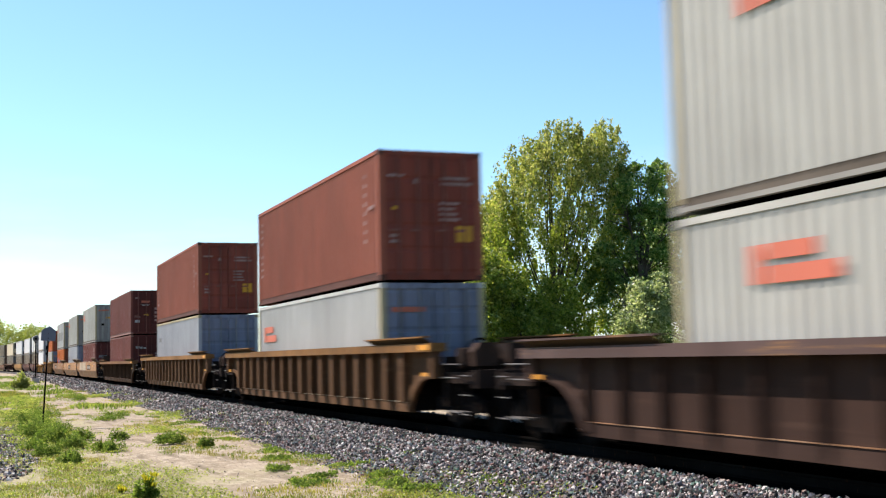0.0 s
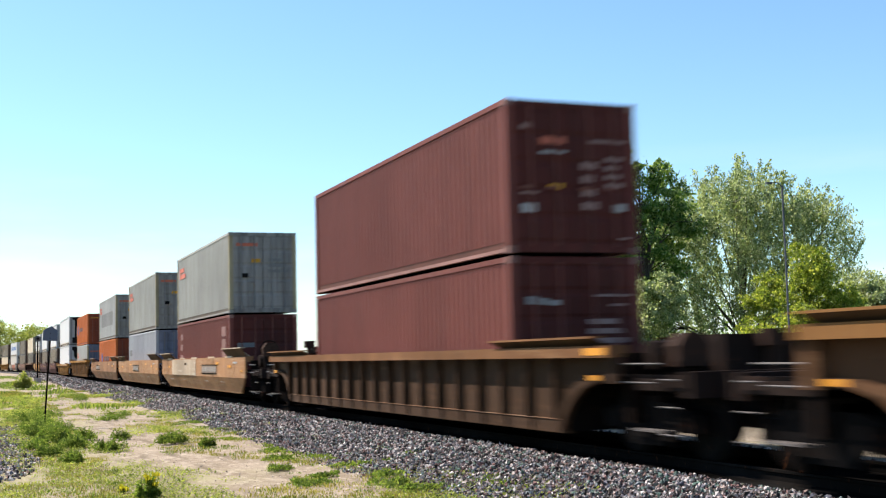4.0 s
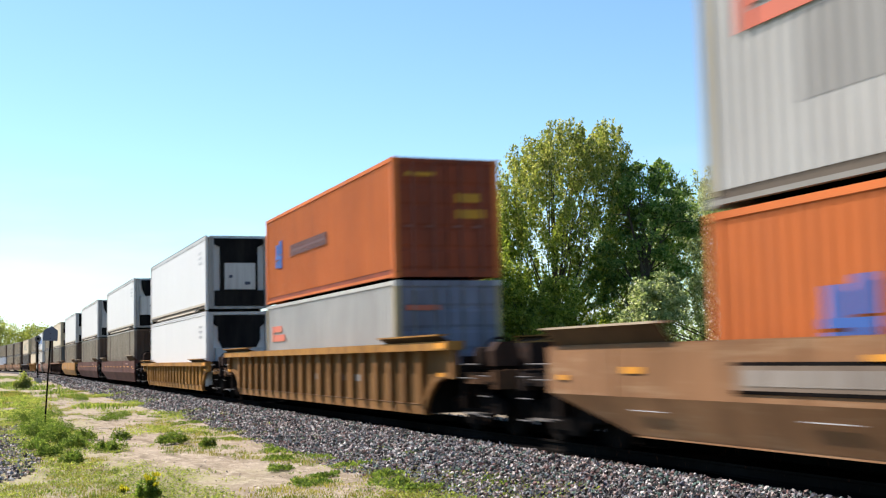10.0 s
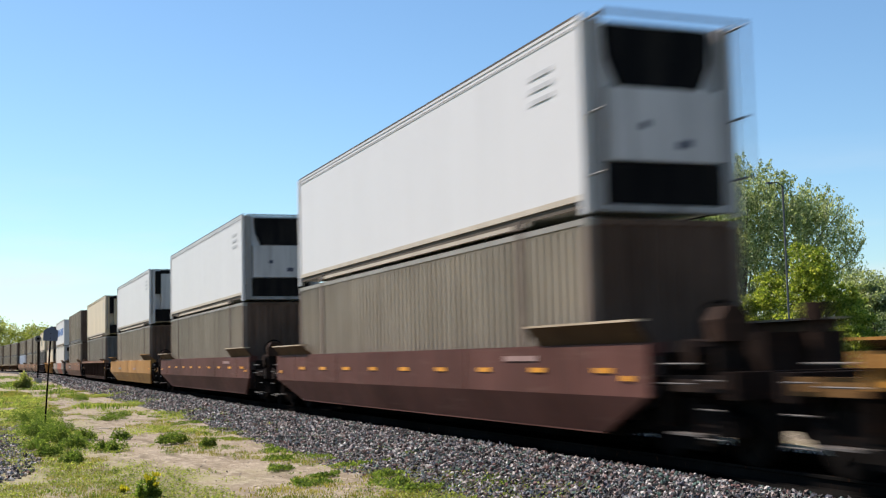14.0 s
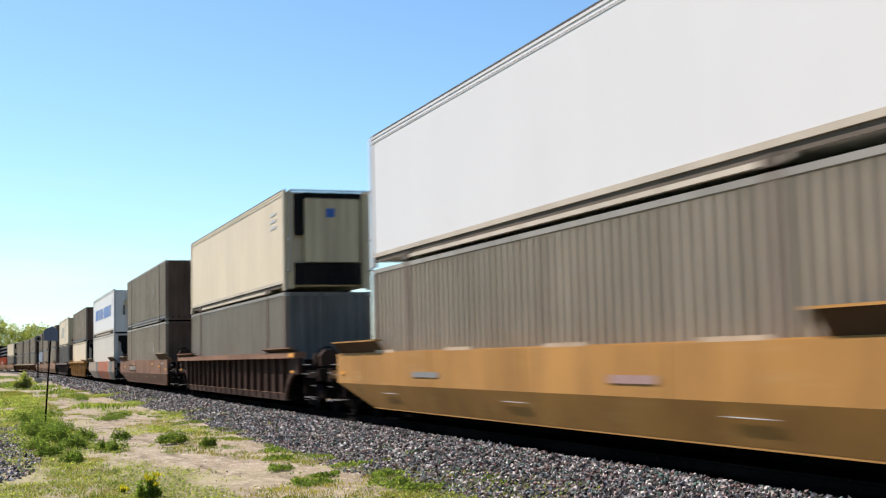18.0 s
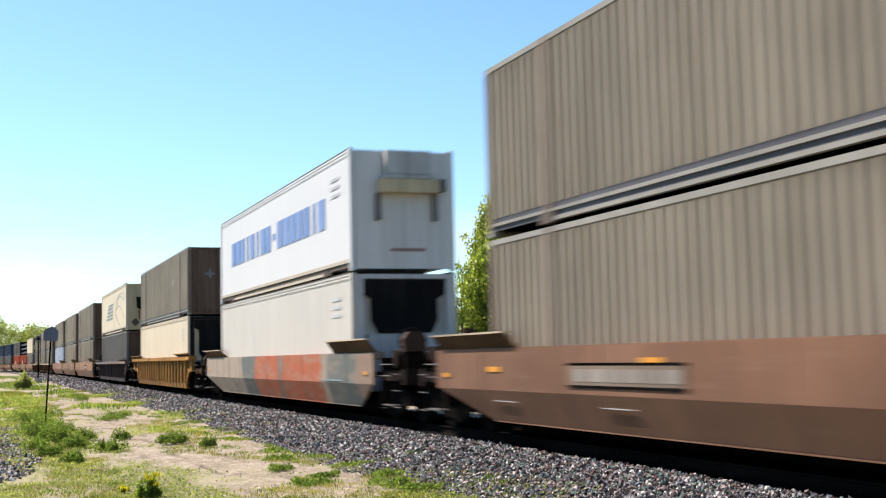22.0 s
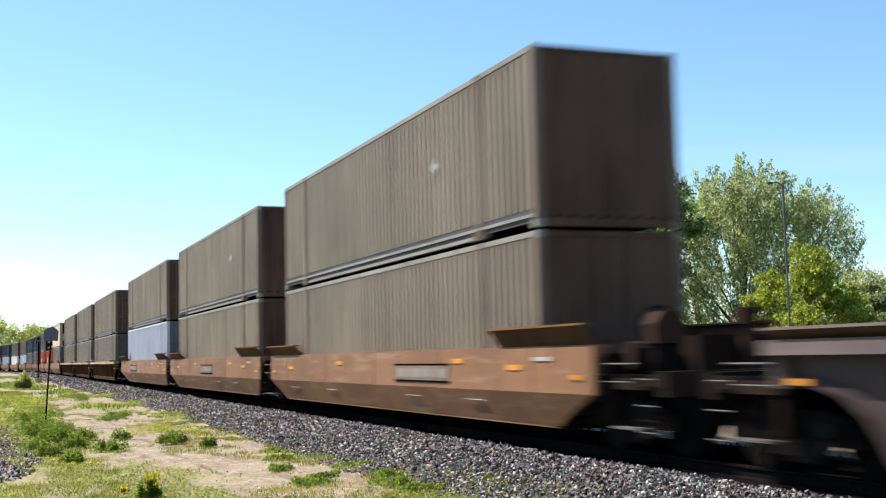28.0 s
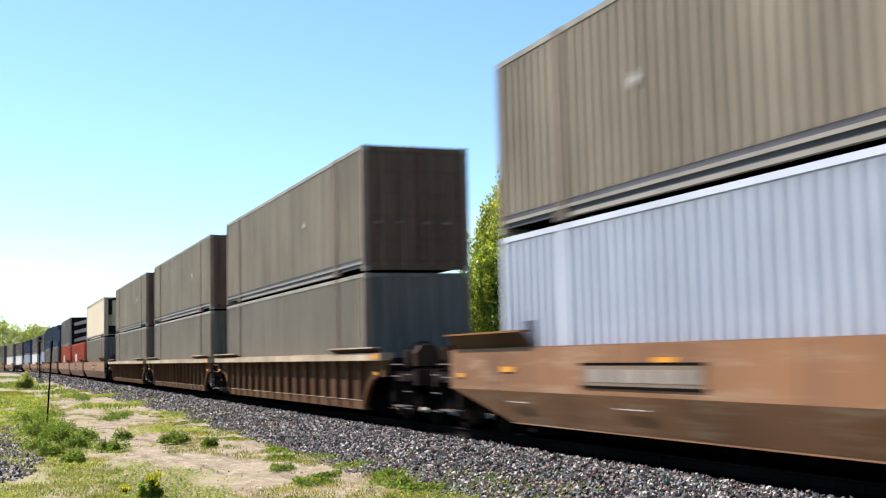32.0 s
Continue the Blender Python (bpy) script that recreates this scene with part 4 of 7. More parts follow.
def red_end(c, L, h, w):
    bars_end(c, REDLABEL, L, -w / 2 + 0.2, -0.62, h - 0.62, h - 0.53, 1)
    bars_end(c, REDLABEL, L, 0.25, 0.98, h - 0.80, h - 0.55, 2)
    bars_end(c, REDLABEL, L, 0.2, 0.66, h - 1.6, h - 1.12, 4)
    bars_end(c, REDLABEL, L, -0.40, -0.28, h - 0.8, h - 0.6, 1)
    bars_end(c, LABEL_YELLOW, L, 0.58, 0.97, h - 2.2, h - 1.55, 1, "yellow label")
    bars_end(c, LABEL_YELLOW, L, -0.92, -0.78, h - 1.36, h - 1.24, 1, "yellow label")
    bars_end(c, REDLABEL, L, -0.97, -0.75, h - 2.1, h - 1.85, 2)


def plated_end(c, L, h, w):
    for mat, x0, x1, z0, z1, rows, label in (
            (LOGO_RED, -0.60, -0.12, 0.80, 0.57, 1, "red label over a white strip"), (LABEL_WHITE, -0.60, -0.12, 0.92, 0.84, 1, ""),
            (LABEL_YELLOW, -0.46, -0.20, 1.55, 1.38, 1, "yellow label"), (LABEL_WHITE, -0.98, -0.70, 1.98, 1.70, 1, "white plate"),
            (REDLABEL, -0.98, -0.66, 1.62, 1.54, 1, ""), (LABEL_WHITE, 0.76, 0.98, 1.94, 1.69, 1, "white plate"),
            (REDLABEL, -0.95, -0.74, 0.54, 0.38, 1, ""), (REDLABEL, 0.30, 1.04, 0.72, 0.62, 1, ""),
            (REDLABEL, 0.62, 0.95, 1.50, 0.90, 4, ""), (REDLABEL, 0.16, 0.46, 1.90, 0.98, 4, ""), (REDLABEL, 0.86, 1.06, 2.36, 2.30, 1, "")):
        bars_end(c, mat, L, x0, x1, h - z0, h - z1, rows, label)


def low_red_end(c, L, h, w):
    for mat, x0, x1, z0, z1, rows in (
            (LABEL_WHITE, -0.93, -0.72, 0.86, 0.62, 1), (LABEL_WHITE, -0.68, -0.54, 0.86, 0.66, 1), (LABEL_WHITE, -0.48, -0.32, 0.86, 0.70, 1),
            (REDLABEL, 0.30, 1.04, 0.70, 0.62, 1), (REDLABEL, 0.62, 0.92, 0.86, 0.78, 1), (REDLABEL, 0.2, 0.95, 1.5, 1.02, 3)):
        bars_end(c, mat, L, x0, x1, h - z0, h - z1, rows)


def code_column(c, L, h, w):
    bm = bmesh.new()
    for i in range(9):
        if i in (4,):
            continue
        box(bm, -w / 2 - 0.008, -w / 2 + 0.002, L / 2 - 0.66, L / 2 - 0.52, h - 0.45 - i * 0.2, h - 0.37 - i * 0.2)
    part("marking", bm, REDLABEL, c, "column of faded code bars")


def star_mark(c, L, h, w, y=-3.9, r=0.19):
    bm = bmesh.new()
    z = h * 0.56
    prism(bm, [(y + (r if i % 2 == 0 else r * 0.6) * math.cos(i * math.pi / 4), z + (r if i % 2 == 0 else r * 0.6) * math.sin(i * math.pi / 4)) for i in range(8)], 0, -w / 2 - 0.008, -w / 2 + 0.002)
    bmesh.ops.recalc_face_normals(bm, faces=bm.faces)
    part("marking", bm, LABEL_WHITE, c, "small white star-shaped mark")


def blue_words(c, L, h, w):
    """Tall blue lettering of a haulier's name, as plain bars."""
    y0, y1, z0, z1 = -L / 2 + 2.25, L / 2 - 2.0, 1.22, 2.0
    n, dash = 16, 7
    step = (y1 - y0) / n
    for i in range(n):
        a = y0 + i * step
        if i == dash:
            part("letter_bar", boxes((-w / 2 - 0.01, -w / 2 + 0.002, a + 0.2, a + 0.55, z0 + 0.3, z0 + 0.48)), PALEBLUE, c)
        else:
            part("letter_bar", boxes((-w / 2 - 0.01, -w / 2 + 0.002, a + step * (0.3 if i in (1, 10, 12) else 0.07), a + step * (0.62 if i in (1, 10, 12) else 0.9), z0, z1)), PALEBLUE, c)


def teal_globe(c, L, h, w):
    """Thin arcs of a globe by the leading end and slanted lettering bars in teal."""
    arcs = (((-1.8, 1.15), (-2.0, 1.68), (-2.7, 2.2), (-4.2, 2.46), (-6.5, 2.41)),
            ((-2.9, 1.8), (-3.3, 2.07), (-4.2, 2.28), (-5.4, 2.2), (-6.6, 1.94)),
            ((-1.8, 1.5), (-3.0, 1.66), (-4.2, 1.68), (-5.9, 1.28), (-7.0, 0.83)),
            ((-1.8, 1.29), (-2.6, 0.95), (-3.6, 0.66), (-4.95, 0.38)))
    for pts in arcs:
        bm = bmesh.new()
        fine = []
        for i in range(len(pts) - 1):
            p0, p1, p2, p3 = pts[max(i - 1, 0)], pts[i], pts[i + 1], pts[min(i + 2, len(pts) - 1)]
            for k in range(6):
                f = k / 6
                fine.append(tuple(0.5 * (2 * p1[j] + (p2[j] - p0[j]) * f + (2 * p0[j] - 5 * p1[j] + 4 * p2[j] - p3[j]) * f * f + (3 * p1[j] - p0[j] - 3 * p2[j] + p3[j]) * f ** 3) for j in (0, 1)))
        fine.append(pts[-1])
        n = len(fine) - 1
        for i in range(n):
            t0 = 0.022 * math.sin(math.pi * (i + 0.5) / n) + 0.006
            (ya, za), (yb, zb) = fine[i], fine[i + 1]
            prism(bm, ((ya, za - t0), (yb, zb - t0), (yb, zb + t0), (ya, za + t0)), 0, -w / 2 - 0.009, -w / 2 + 0.001)
        bmesh.ops.recalc_face_normals(bm, faces=bm.faces)
        part("globe_arc", bm, LOGO_TEAL, c, "thin teal arc")
    for j in range(5):
        z = 0.98 + j * 0.23
        bm = bmesh.new()
        y0, y1 = 0.35 - 0.1 * j, 4.75 - 0.35 * j
        n = 7 - j // 2
        st = (y1 - y0) / n
        for i in range(n):
            prism(bm, ((y0 + i * st, z), (y0 + (i + 0.78) * st, z), (y0 + (i + 0.78) * st - 0.1, z + 0.14), (y0 + i * st - 0.1, z + 0.14)), 0, -w / 2 - 0.009, -w / 2 + 0.001)
        bmesh.ops.recalc_face_normals(bm, faces=bm.faces)
        part("lettering_bar", bm, LOGO_TEAL, c)


def blue_mark_words(c, L, h, w, z=None, y=4.0):
    z = h * 0.52 if z is None else z
    a, b = -w / 2 - 0.008, -w / 2 + 0.002
    part("logo", boxes((a, b, y + 0.04, y + 0.34, z + 0.05, z + 0.45), (a, b, y + 0.44, y + 0.78, z + 0.02, z + 0.36), (a, b, y, y + 0.85, z - 0.08, z + 0.02), (a, b, y + 0.08, y + 0.4, z - 0.36, z - 0.08), (a, b, y + 0.5, y + 0.82, z - 0.32, z - 0.12)), LOGO_BLUE, c, "blue block logo")
    bars_side(c, LOGO_DUSK, w, y - 4.8, y - 0.9, z - 0.12, z + 0.2, 19, 0.3)
    bars_side(c, LOGO_DUSK, w, y - 4.7, y - 1.0, z + 0.015, z + 0.06, 1, 0.0)


def side_note(c, L, h, w, mat=NOTE):
    bm = bmesh.new()
    for i in range(3):
        box(bm, -w / 2 - 0.007, -w / 2 + 0.003, -L / 2 + 1.0, -L / 2 + 1.75, h - 0.6 - i * 0.2, h - 0.52 - i * 0.2)
    part("marking", bm, mat, c)


def build(spec):
    """A box from a short recipe."""
    kind = spec
    if kind == "grey_logo":
        r = iso_box("weathered grey steel container with red block logo", GREY, 2.896, rail=RAILPALE)
        red_logo(*r), grey_end(*r)
    elif kind == "grey_logo_mid":
        r = iso_box("weathered grey steel container with large red block logo", GREY, 2.591, rail=RAILPALE)
        red_logo(*r, y=3.1, z=1.69, big=0.83), end_red(*r)
    elif kind == "grey_logo_big":
        r = iso_box("weathered grey steel container with large red block logo", GREY, 2.896, rail=RAILPALE)
        red_logo(*r, y=3.05, z=2.14, big=0.86), end_red(*r)
    elif kind == "grey_patched":
        r = iso_box("grey steel container with a darker repainted panel", LTGREY, 2.896, rail=RAILPALE)
        red_logo(*r), grey_end(*r)
        step = (r[1] - 0.32) / 51      # the patch follows the wall's own pressings
        patch = part("repainted_patch", corrugated(36 * step, 0.95, 1.9, -r[3] / 2 + 0.008, step, 0.028), REPAINT, r[0], "darker grey repainted panel")
        patch.location.y = -r[1] / 2 + 0.16 + 26 * step
    elif kind == "ltgrey_logo":
        r = iso_box("pale grey container with grey-blue doors and small red logo", LTGREY, 2.591, BLUEEND)
        red_logo(*r, y=r[1] / 2 - 2.3, z=1.5, big=0.85), end_red(*r, z=1.9)
    elif kind == "ltgrey_plain":
        r = iso_box("pale lavender-grey container with grey-blue doors", LAVENDER, 2.83, BLUEEND, TANPOST)
        marking(r[0], LABEL_GREY, -r[3] / 2, r[1] / 2 - 1.5, r[1] / 2 - 0.8, 1.93, 2.12)
    elif kind == "bluegrey_plain":
        r = iso_box("pale lavender-grey container with grey-blue doors", LAVENDER, 2.591, BLUEEND)
        marking(r[0], LABEL_GREY, -r[3] / 2, r[1] / 2 - 1.7, r[1] / 2 - 0.7, 1.35, 1.7)
    elif kind == "red_high":
        r = iso_box("red-brown corrugated steel container with labelled doors", RED, 2.896)
        code_column(*r), red_end(*r)
        marking(r[0], REDLABEL, -r[3] / 2, -r[1] / 2 + 0.4, -r[1] / 2 + 0.75, 1.62, 1.7)
        for i in range(8):
            marking(r[0], REDLABEL, -r[3] / 2, -r[1] / 2 + 0.95, -r[1] / 2 + 1.07, 0.9 + i * 0.21, 0.99 + i * 0.21)
    elif kind == "dkred":
        r = iso_box("dark red corrugated steel container", DKRED, 2.591)
        plated_end(*r)
    elif kind == "dkred_low":
        r = iso_box("dark red corrugated steel container with white door lettering", DKRED, 2.591)
        low_red_end(*r)
    elif kind == "dkred_plate":
        r = iso_box("dark red corrugated container with white plates", DKRED, 2.591)
        for i in range(4):
            marking(r[0], MUTED, -r[3] / 2, r[1] / 2 - 1.6, r[1] / 2 - 1.0, 0.55 + i * 0.45, 0.8 + i * 0.45)
            marking(r[0], MUTED, -r[3] / 2, -r[1] / 2 + 0.7, -r[1] / 2 + 1.5, 0.5 + i * 0.45, 0.85 + i * 0.45)
        bars_end(r[0], LABEL_GREY, r[1], -0.95, -0.3, 1.35, 1.65, 1)
    elif kind == "orange":
        r = iso_box("orange corrugated steel container with blue mark", ORANGE, 2.591)
        blue_mark_words(*r)
        bars_end(r[0], LABEL_YELLOW, r[1], 0.2, 0.9, 1.2, 1.9, 2)
        bars_end(r[0], LABEL_YELLOW, r[1], -0.95, -0.25, 2.15, 2.3, 1)
    elif kind == "orange_low":
        r = iso_box("orange corrugated steel container with blue mark", ORANGE, 2.591)
        blue_mark_words(*r, z=1.25, y=3.3)
        bars_end(r[0], LABEL_YELLOW, r[1], 0.2, 0.9, 1.2, 1.9, 2)
    elif kind == "redorange":
        r = dom_box("red-orange ribbed steel inland container", REDORANGE, True)
        marking(r[0], LABEL_WHITE, -r[3] / 2, 1.0, 3.5, 1.2, 1.9)
    elif kind == "white_reefer":
        r = smooth_box("white refrigerated container with black cooling unit grille", WHITE, "unit_full")
        side_note(*r)
    elif kind == "white_reefer_split":
        r = smooth_box("white refrigerated container with narrow panel in black recess", WHITE, "unit_split")
        side_note(*r)
    elif kind == "white_reefer_low":
        r = smooth_box("white refrigerated container with open black unit recess", WHITE, "unit_low")
        side_note(*r)
    elif kind == "offwhite_low":
        r = smooth_box("off-white dusty refrigerated container with open black recess", OFFWHITE, "unit_low")
        side_note(*r)
    elif kind == "white_reefer_window":
        r = smooth_box("white refrigerated container with pale cooling unit", WHITE, "unit_window")
        side_note(*r)
    elif kind == "cream_reefer":
        r = smooth_box("cream refrigerated container with pale cooling unit", CREAM, "unit_window")
        side_note(*r)
    elif kind == "cream_low":
        r = smooth_box("cream refrigerated container with open black unit recess", CREAM, "unit_low")
        side_note(*r)
    elif kind == "blue_words":
        r = smooth_box("white insulated container with tall blue lettering bars", WHITE, "heater")
        blue_words(*r), side_note(*r)
    elif kind == "teal_globe":
        r = smooth_box("cream insulated container with teal globe arcs and black exhaust", CREAM, "burnt")
        teal_globe(*r), side_note(*r)
    elif kind == "olive":
        r = dom_box("dark olive-grey ribbed inland container", OLIVE)
        marking(r[0], LABEL_GREY, -r[3] / 2, -3.3, -2.7, 0.55, 0.75)
    elif kind == "midgrey":
        r = dom_box("mid grey ribbed steel inland container", MIDGREY)
    elif kind == "dark":
        r = dom_box("dark grey ribbed inland container", DARK)
        marking(r[0], LABEL_GREY, -r[3] / 2, -3.4, -2.9, 0.5, 0.9)
        part("placard", made(prism, ((-0.62, 1.35), (-0.37, 1.1), (-0.12, 1.35), (-0.37, 1.6)), 1, -r[1] / 2 - 0.012, -r[1] / 2 - 0.004), TANPOST, r[0], "faded tan diamond placard")
    elif kind == "dark_star":
        r = dom_box("dark grey-brown ribbed container with white star mark", OLIVE)
        star_mark(*r)
    elif kind == "dark_star_placard":
        r = dom_box("dark grey-brown ribbed container with pale star marks", OLIVE)
        star_mark(*r)
        part("placard", made(prism, ((-0.62, 1.75), (-0.42, 1.68), (-0.35, 1.5), (-0.28, 1.68), (-0.08, 1.75), (-0.28, 1.82), (-0.35, 2.0), (-0.42, 1.82)), 1, -r[1] / 2 - 0.012, -r[1] / 2 - 0.004), LABEL_GREY, r[0], "faded grey star placard")
    elif kind == "dark_doors":
        r = dom_box("dark grey-brown ribbed container, door end leading", OLIVE, True)
        star_mark(*r, y=3.8, r=0.14)
    elif kind == "dark_doors_mark":
        r = dom_box("dark grey-brown ribbed container with stained doors leading", OLIVE, True)
        star_mark(*r, y=-2.9, r=0.12)
    elif kind == "midgrey_doors":
        r = dom_box("grey-green ribbed inland container with stained sides", MIDGREY)
        marking(r[0], LABEL_WHITE, -r[3] / 2, -3.6, -3.2, 0.35, 0.85)
    elif kind == "bluewhite":
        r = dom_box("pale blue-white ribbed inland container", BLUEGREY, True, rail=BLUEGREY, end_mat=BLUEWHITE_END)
        bars_side(r[0], LOGO_NAVY, r[3], r[1] / 2 - 1.2, r[1] / 2 - 0.7, 0.9, 1.5, 1)
    elif kind == "graphic_end":
        r = dom_box("dark container with a black and white striped end", DARK, end_mat=UNITBLACK)
        for i in range(3):
            z = 0.3 + i * 0.85
            part("stripe", made(prism, ((-0.9, z), (0.9, z + 0.35), (0.9, z + 0.75), (0.5, z + 0.7), (-0.9, z + 0.3)), 1, -r[1] / 2 - 0.012, -r[1] / 2 + 0.004), LABEL_WHITE, r[0], "white slanted stripe")
    else:
        r = dom_box("navy blue ribbed inland container", NAVY)
    return r

# ---- well wagons ----
# A wagon's origin lies on the rail tops at the middle of its well; y runs along the line, its leading end looks to -y.
TOP_Z, FLOOR_Z, LOW_Z, SMOOTH_LOW = 1.47, 0.40, 0.22, 0.30


def truck(car, y, hw=0.72):
    """A two-axle truck: side frames with springs, bolster, brake beams; its wheelsets turn by themselves."""
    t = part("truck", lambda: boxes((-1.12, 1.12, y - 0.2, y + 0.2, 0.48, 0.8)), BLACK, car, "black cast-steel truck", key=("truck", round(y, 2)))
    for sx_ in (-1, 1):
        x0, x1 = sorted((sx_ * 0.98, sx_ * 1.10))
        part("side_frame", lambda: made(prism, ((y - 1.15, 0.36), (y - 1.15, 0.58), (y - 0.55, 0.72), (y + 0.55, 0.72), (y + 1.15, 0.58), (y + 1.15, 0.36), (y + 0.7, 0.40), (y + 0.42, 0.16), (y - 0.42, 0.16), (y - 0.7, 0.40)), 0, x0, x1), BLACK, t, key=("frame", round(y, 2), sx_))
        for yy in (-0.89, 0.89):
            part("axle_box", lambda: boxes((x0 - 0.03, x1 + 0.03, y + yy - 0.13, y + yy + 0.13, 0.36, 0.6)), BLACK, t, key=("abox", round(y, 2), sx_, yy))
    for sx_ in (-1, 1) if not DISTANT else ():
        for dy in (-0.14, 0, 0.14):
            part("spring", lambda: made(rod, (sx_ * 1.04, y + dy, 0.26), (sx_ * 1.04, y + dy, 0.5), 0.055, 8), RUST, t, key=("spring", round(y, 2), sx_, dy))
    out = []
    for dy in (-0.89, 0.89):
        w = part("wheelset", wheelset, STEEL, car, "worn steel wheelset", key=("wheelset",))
        w.location = (0, y + dy, 0.46)
        out.append((w, y + dy))
    return out


def wheelset():
    bm = bmesh.new()
    rod(bm, (-1.08, 0, 0), (1.08, 0, 0), 0.08, 8)
    for sx_ in (-1, 1):
        for r, a, b in ((0.46, 0.66, 0.78), (0.49, 0.63, 0.66), (0.16, 0.60, 0.84)):
            rod(bm, (sx_ * a, 0, 0), (sx_ * b, 0, 0), r, 20)
        for i in range(4):
            a = i * math.pi / 2
            box(bm, min(sx_ * 0.78, sx_ * 0.80), max(sx_ * 0.78, sx_ * 0.80), 0.28 * math.cos(a) - 0.04, 0.28 * math.cos(a) + 0.04, 0.28 * math.sin(a) - 0.04, 0.28 * math.sin(a) + 0.04)
    return bm


RUST_END = paint("oily_brown_end_steel", (0.024, 0.014, 0.010), 0.75, 0.6, 0.5, (0.015, 0.01, 0.008), 0.3, 0.05)


BRAKEBOX = paint("rusty_brake_housing", (0.055, 0.030, 0.020), 0.7, 0.6, 0.5, (0.02, 0.013, 0.01), 0.3, 0.05, 0.3, (0.13, 0.08, 0.05), runs=3.4)


def gear_between(car, y0, y1, mat, stand, tall=True):
    """End platform, bulkhead, coupler and grab irons beyond the well, from y0 (well) to y1 (coupling face)."""
    s = 1 if y1 > y0 else -1
    end_mat = YELLOW_SHEET if mat in (YELLOW, GOLD) else RUSTY_SHEET if mat is OCHRE else RUST_END
    a, b = sorted((y0, y1 - s * 0.55))
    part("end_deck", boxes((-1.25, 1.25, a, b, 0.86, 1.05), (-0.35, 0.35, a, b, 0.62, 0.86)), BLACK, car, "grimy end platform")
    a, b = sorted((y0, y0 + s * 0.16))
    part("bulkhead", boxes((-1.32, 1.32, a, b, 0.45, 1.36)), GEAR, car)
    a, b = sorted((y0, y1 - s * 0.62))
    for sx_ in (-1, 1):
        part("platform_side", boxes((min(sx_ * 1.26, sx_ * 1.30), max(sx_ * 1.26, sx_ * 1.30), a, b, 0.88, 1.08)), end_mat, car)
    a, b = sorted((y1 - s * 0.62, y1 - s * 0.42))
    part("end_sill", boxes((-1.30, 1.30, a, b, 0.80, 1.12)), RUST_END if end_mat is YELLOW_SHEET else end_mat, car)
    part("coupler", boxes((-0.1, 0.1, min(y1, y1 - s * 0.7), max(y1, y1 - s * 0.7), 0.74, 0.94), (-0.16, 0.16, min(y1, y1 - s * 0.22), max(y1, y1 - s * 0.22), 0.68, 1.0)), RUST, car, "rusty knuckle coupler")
    for sx_ in (-1, 1):
        bm = bmesh.new()
        x = sx_ * 1.36
        yy = y1 - s * 0.6
        rod(bm, (x, yy, 0.3), (x, yy, 1.25), 0.018)
        rod(bm, (x, yy - s * 0.42, 0.3), (x, yy - s * 0.42, 1.25), 0.018)
        ladder = part("step_ladder", bm, BLACK, car, "grimy grab-iron ladder")
        for k in range(0 if DISTANT else 3):
            part("rung", made(rod, (x, yy, 0.34 + k * 0.34), (x, yy - s * 0.42, 0.34 + k * 0.34), 0.013), GRAB, ladder)
    for sx_ in (-1, 1) if not DISTANT else ():
        x = sx_ * 1.38
        for z, q0, q1, r in ((1.22, 0.15, 0.95, 0.015), (0.98, 0.0, 0.8, 0.013)):
            part("grab_rail", made(rod, (x, y0 + s * q0, z), (x, y0 + s * q1, z), r), GRAB, car)
        p, q = sorted((y0 + s * 0.25, y0 + s * 0.95))
        part("step_tread", boxes((min(x, x - sx_ * 0.2), max(x, x - sx_ * 0.2), p, q, 0.36, 0.385)), GRAB, car, "worn steel step")
        part("step_hanger", boxes((min(x, x - sx_ * 0.03), max(x, x - sx_ * 0.03), p, p + 0.03, 0.385, 0.86)), BLACK, car)
    bm = bmesh.new()
    rod(bm, (-0.5, y1 - s * 0.45, 0.75), (-0.42, y1 - s * 0.1, 0.42), 0.03)
    rod(bm, (-0.42, y1 - s * 0.1, 0.42), (-0.36, y1 + s * 0.05, 0.40), 0.03)
    part("air_hose", bm, BLACK, car)
    if stand:
        up = 0.0 if tall else -0.3
        yy = y1 - s * 1.1
        part("brake_stand", boxes((-1.06, -0.96, yy - 0.05, yy + 0.05, 1.05, 1.5 + up), (-0.74, -0.64, yy - 0.05, yy + 0.05, 1.05, 1.5 + up), (-1.06, -0.64, yy - 0.02, yy + 0.02, 1.15, 1.5 + up)), GEAR, car)
        part("brake_housing", made(prism, ((-1.1, 1.48 + up), (-0.62, 1.48 + up), (-0.60, 1.74 + up), (-0.70, 1.9 + up), (-1.0, 1.9 + up), (-1.12, 1.74 + up)), 1, yy - 0.13, yy + 0.1), BRAKEBOX, car, "rusty brown brake housing")
        part("side_post", boxes((0.34, 0.48, yy - 0.06, yy + 0.06, 1.05, 1.86 + up), (0.26, 0.56, yy - 0.1, yy + 0.1, 1.72 + up, 1.94 + up)), BRAKEBOX, car, "rusty brown post")
        bm = bmesh.new()
        cx, cz, yy = -0.85, 1.70 + up, y1 - s * 1.28
        rim = [[bm.verts.new((cx + (0.28 + q) * math.cos(i * math.pi / 8), yy + p, cz + (0.28 + q) * math.sin(i * math.pi / 8))) for p, q in ((-0.02, 0), (0, 0.02), (0.02, 0), (0, -0.02))] for i in range(16)]
        for i in range(16):
            for j in range(4):
                bm.faces.new((rim[i][j], rim[i][(j + 1) % 4], rim[(i + 1) % 16][(j + 1) % 4], rim[(i + 1) % 16][j]))
        bmesh.ops.recalc_face_normals(bm, faces=bm.faces)
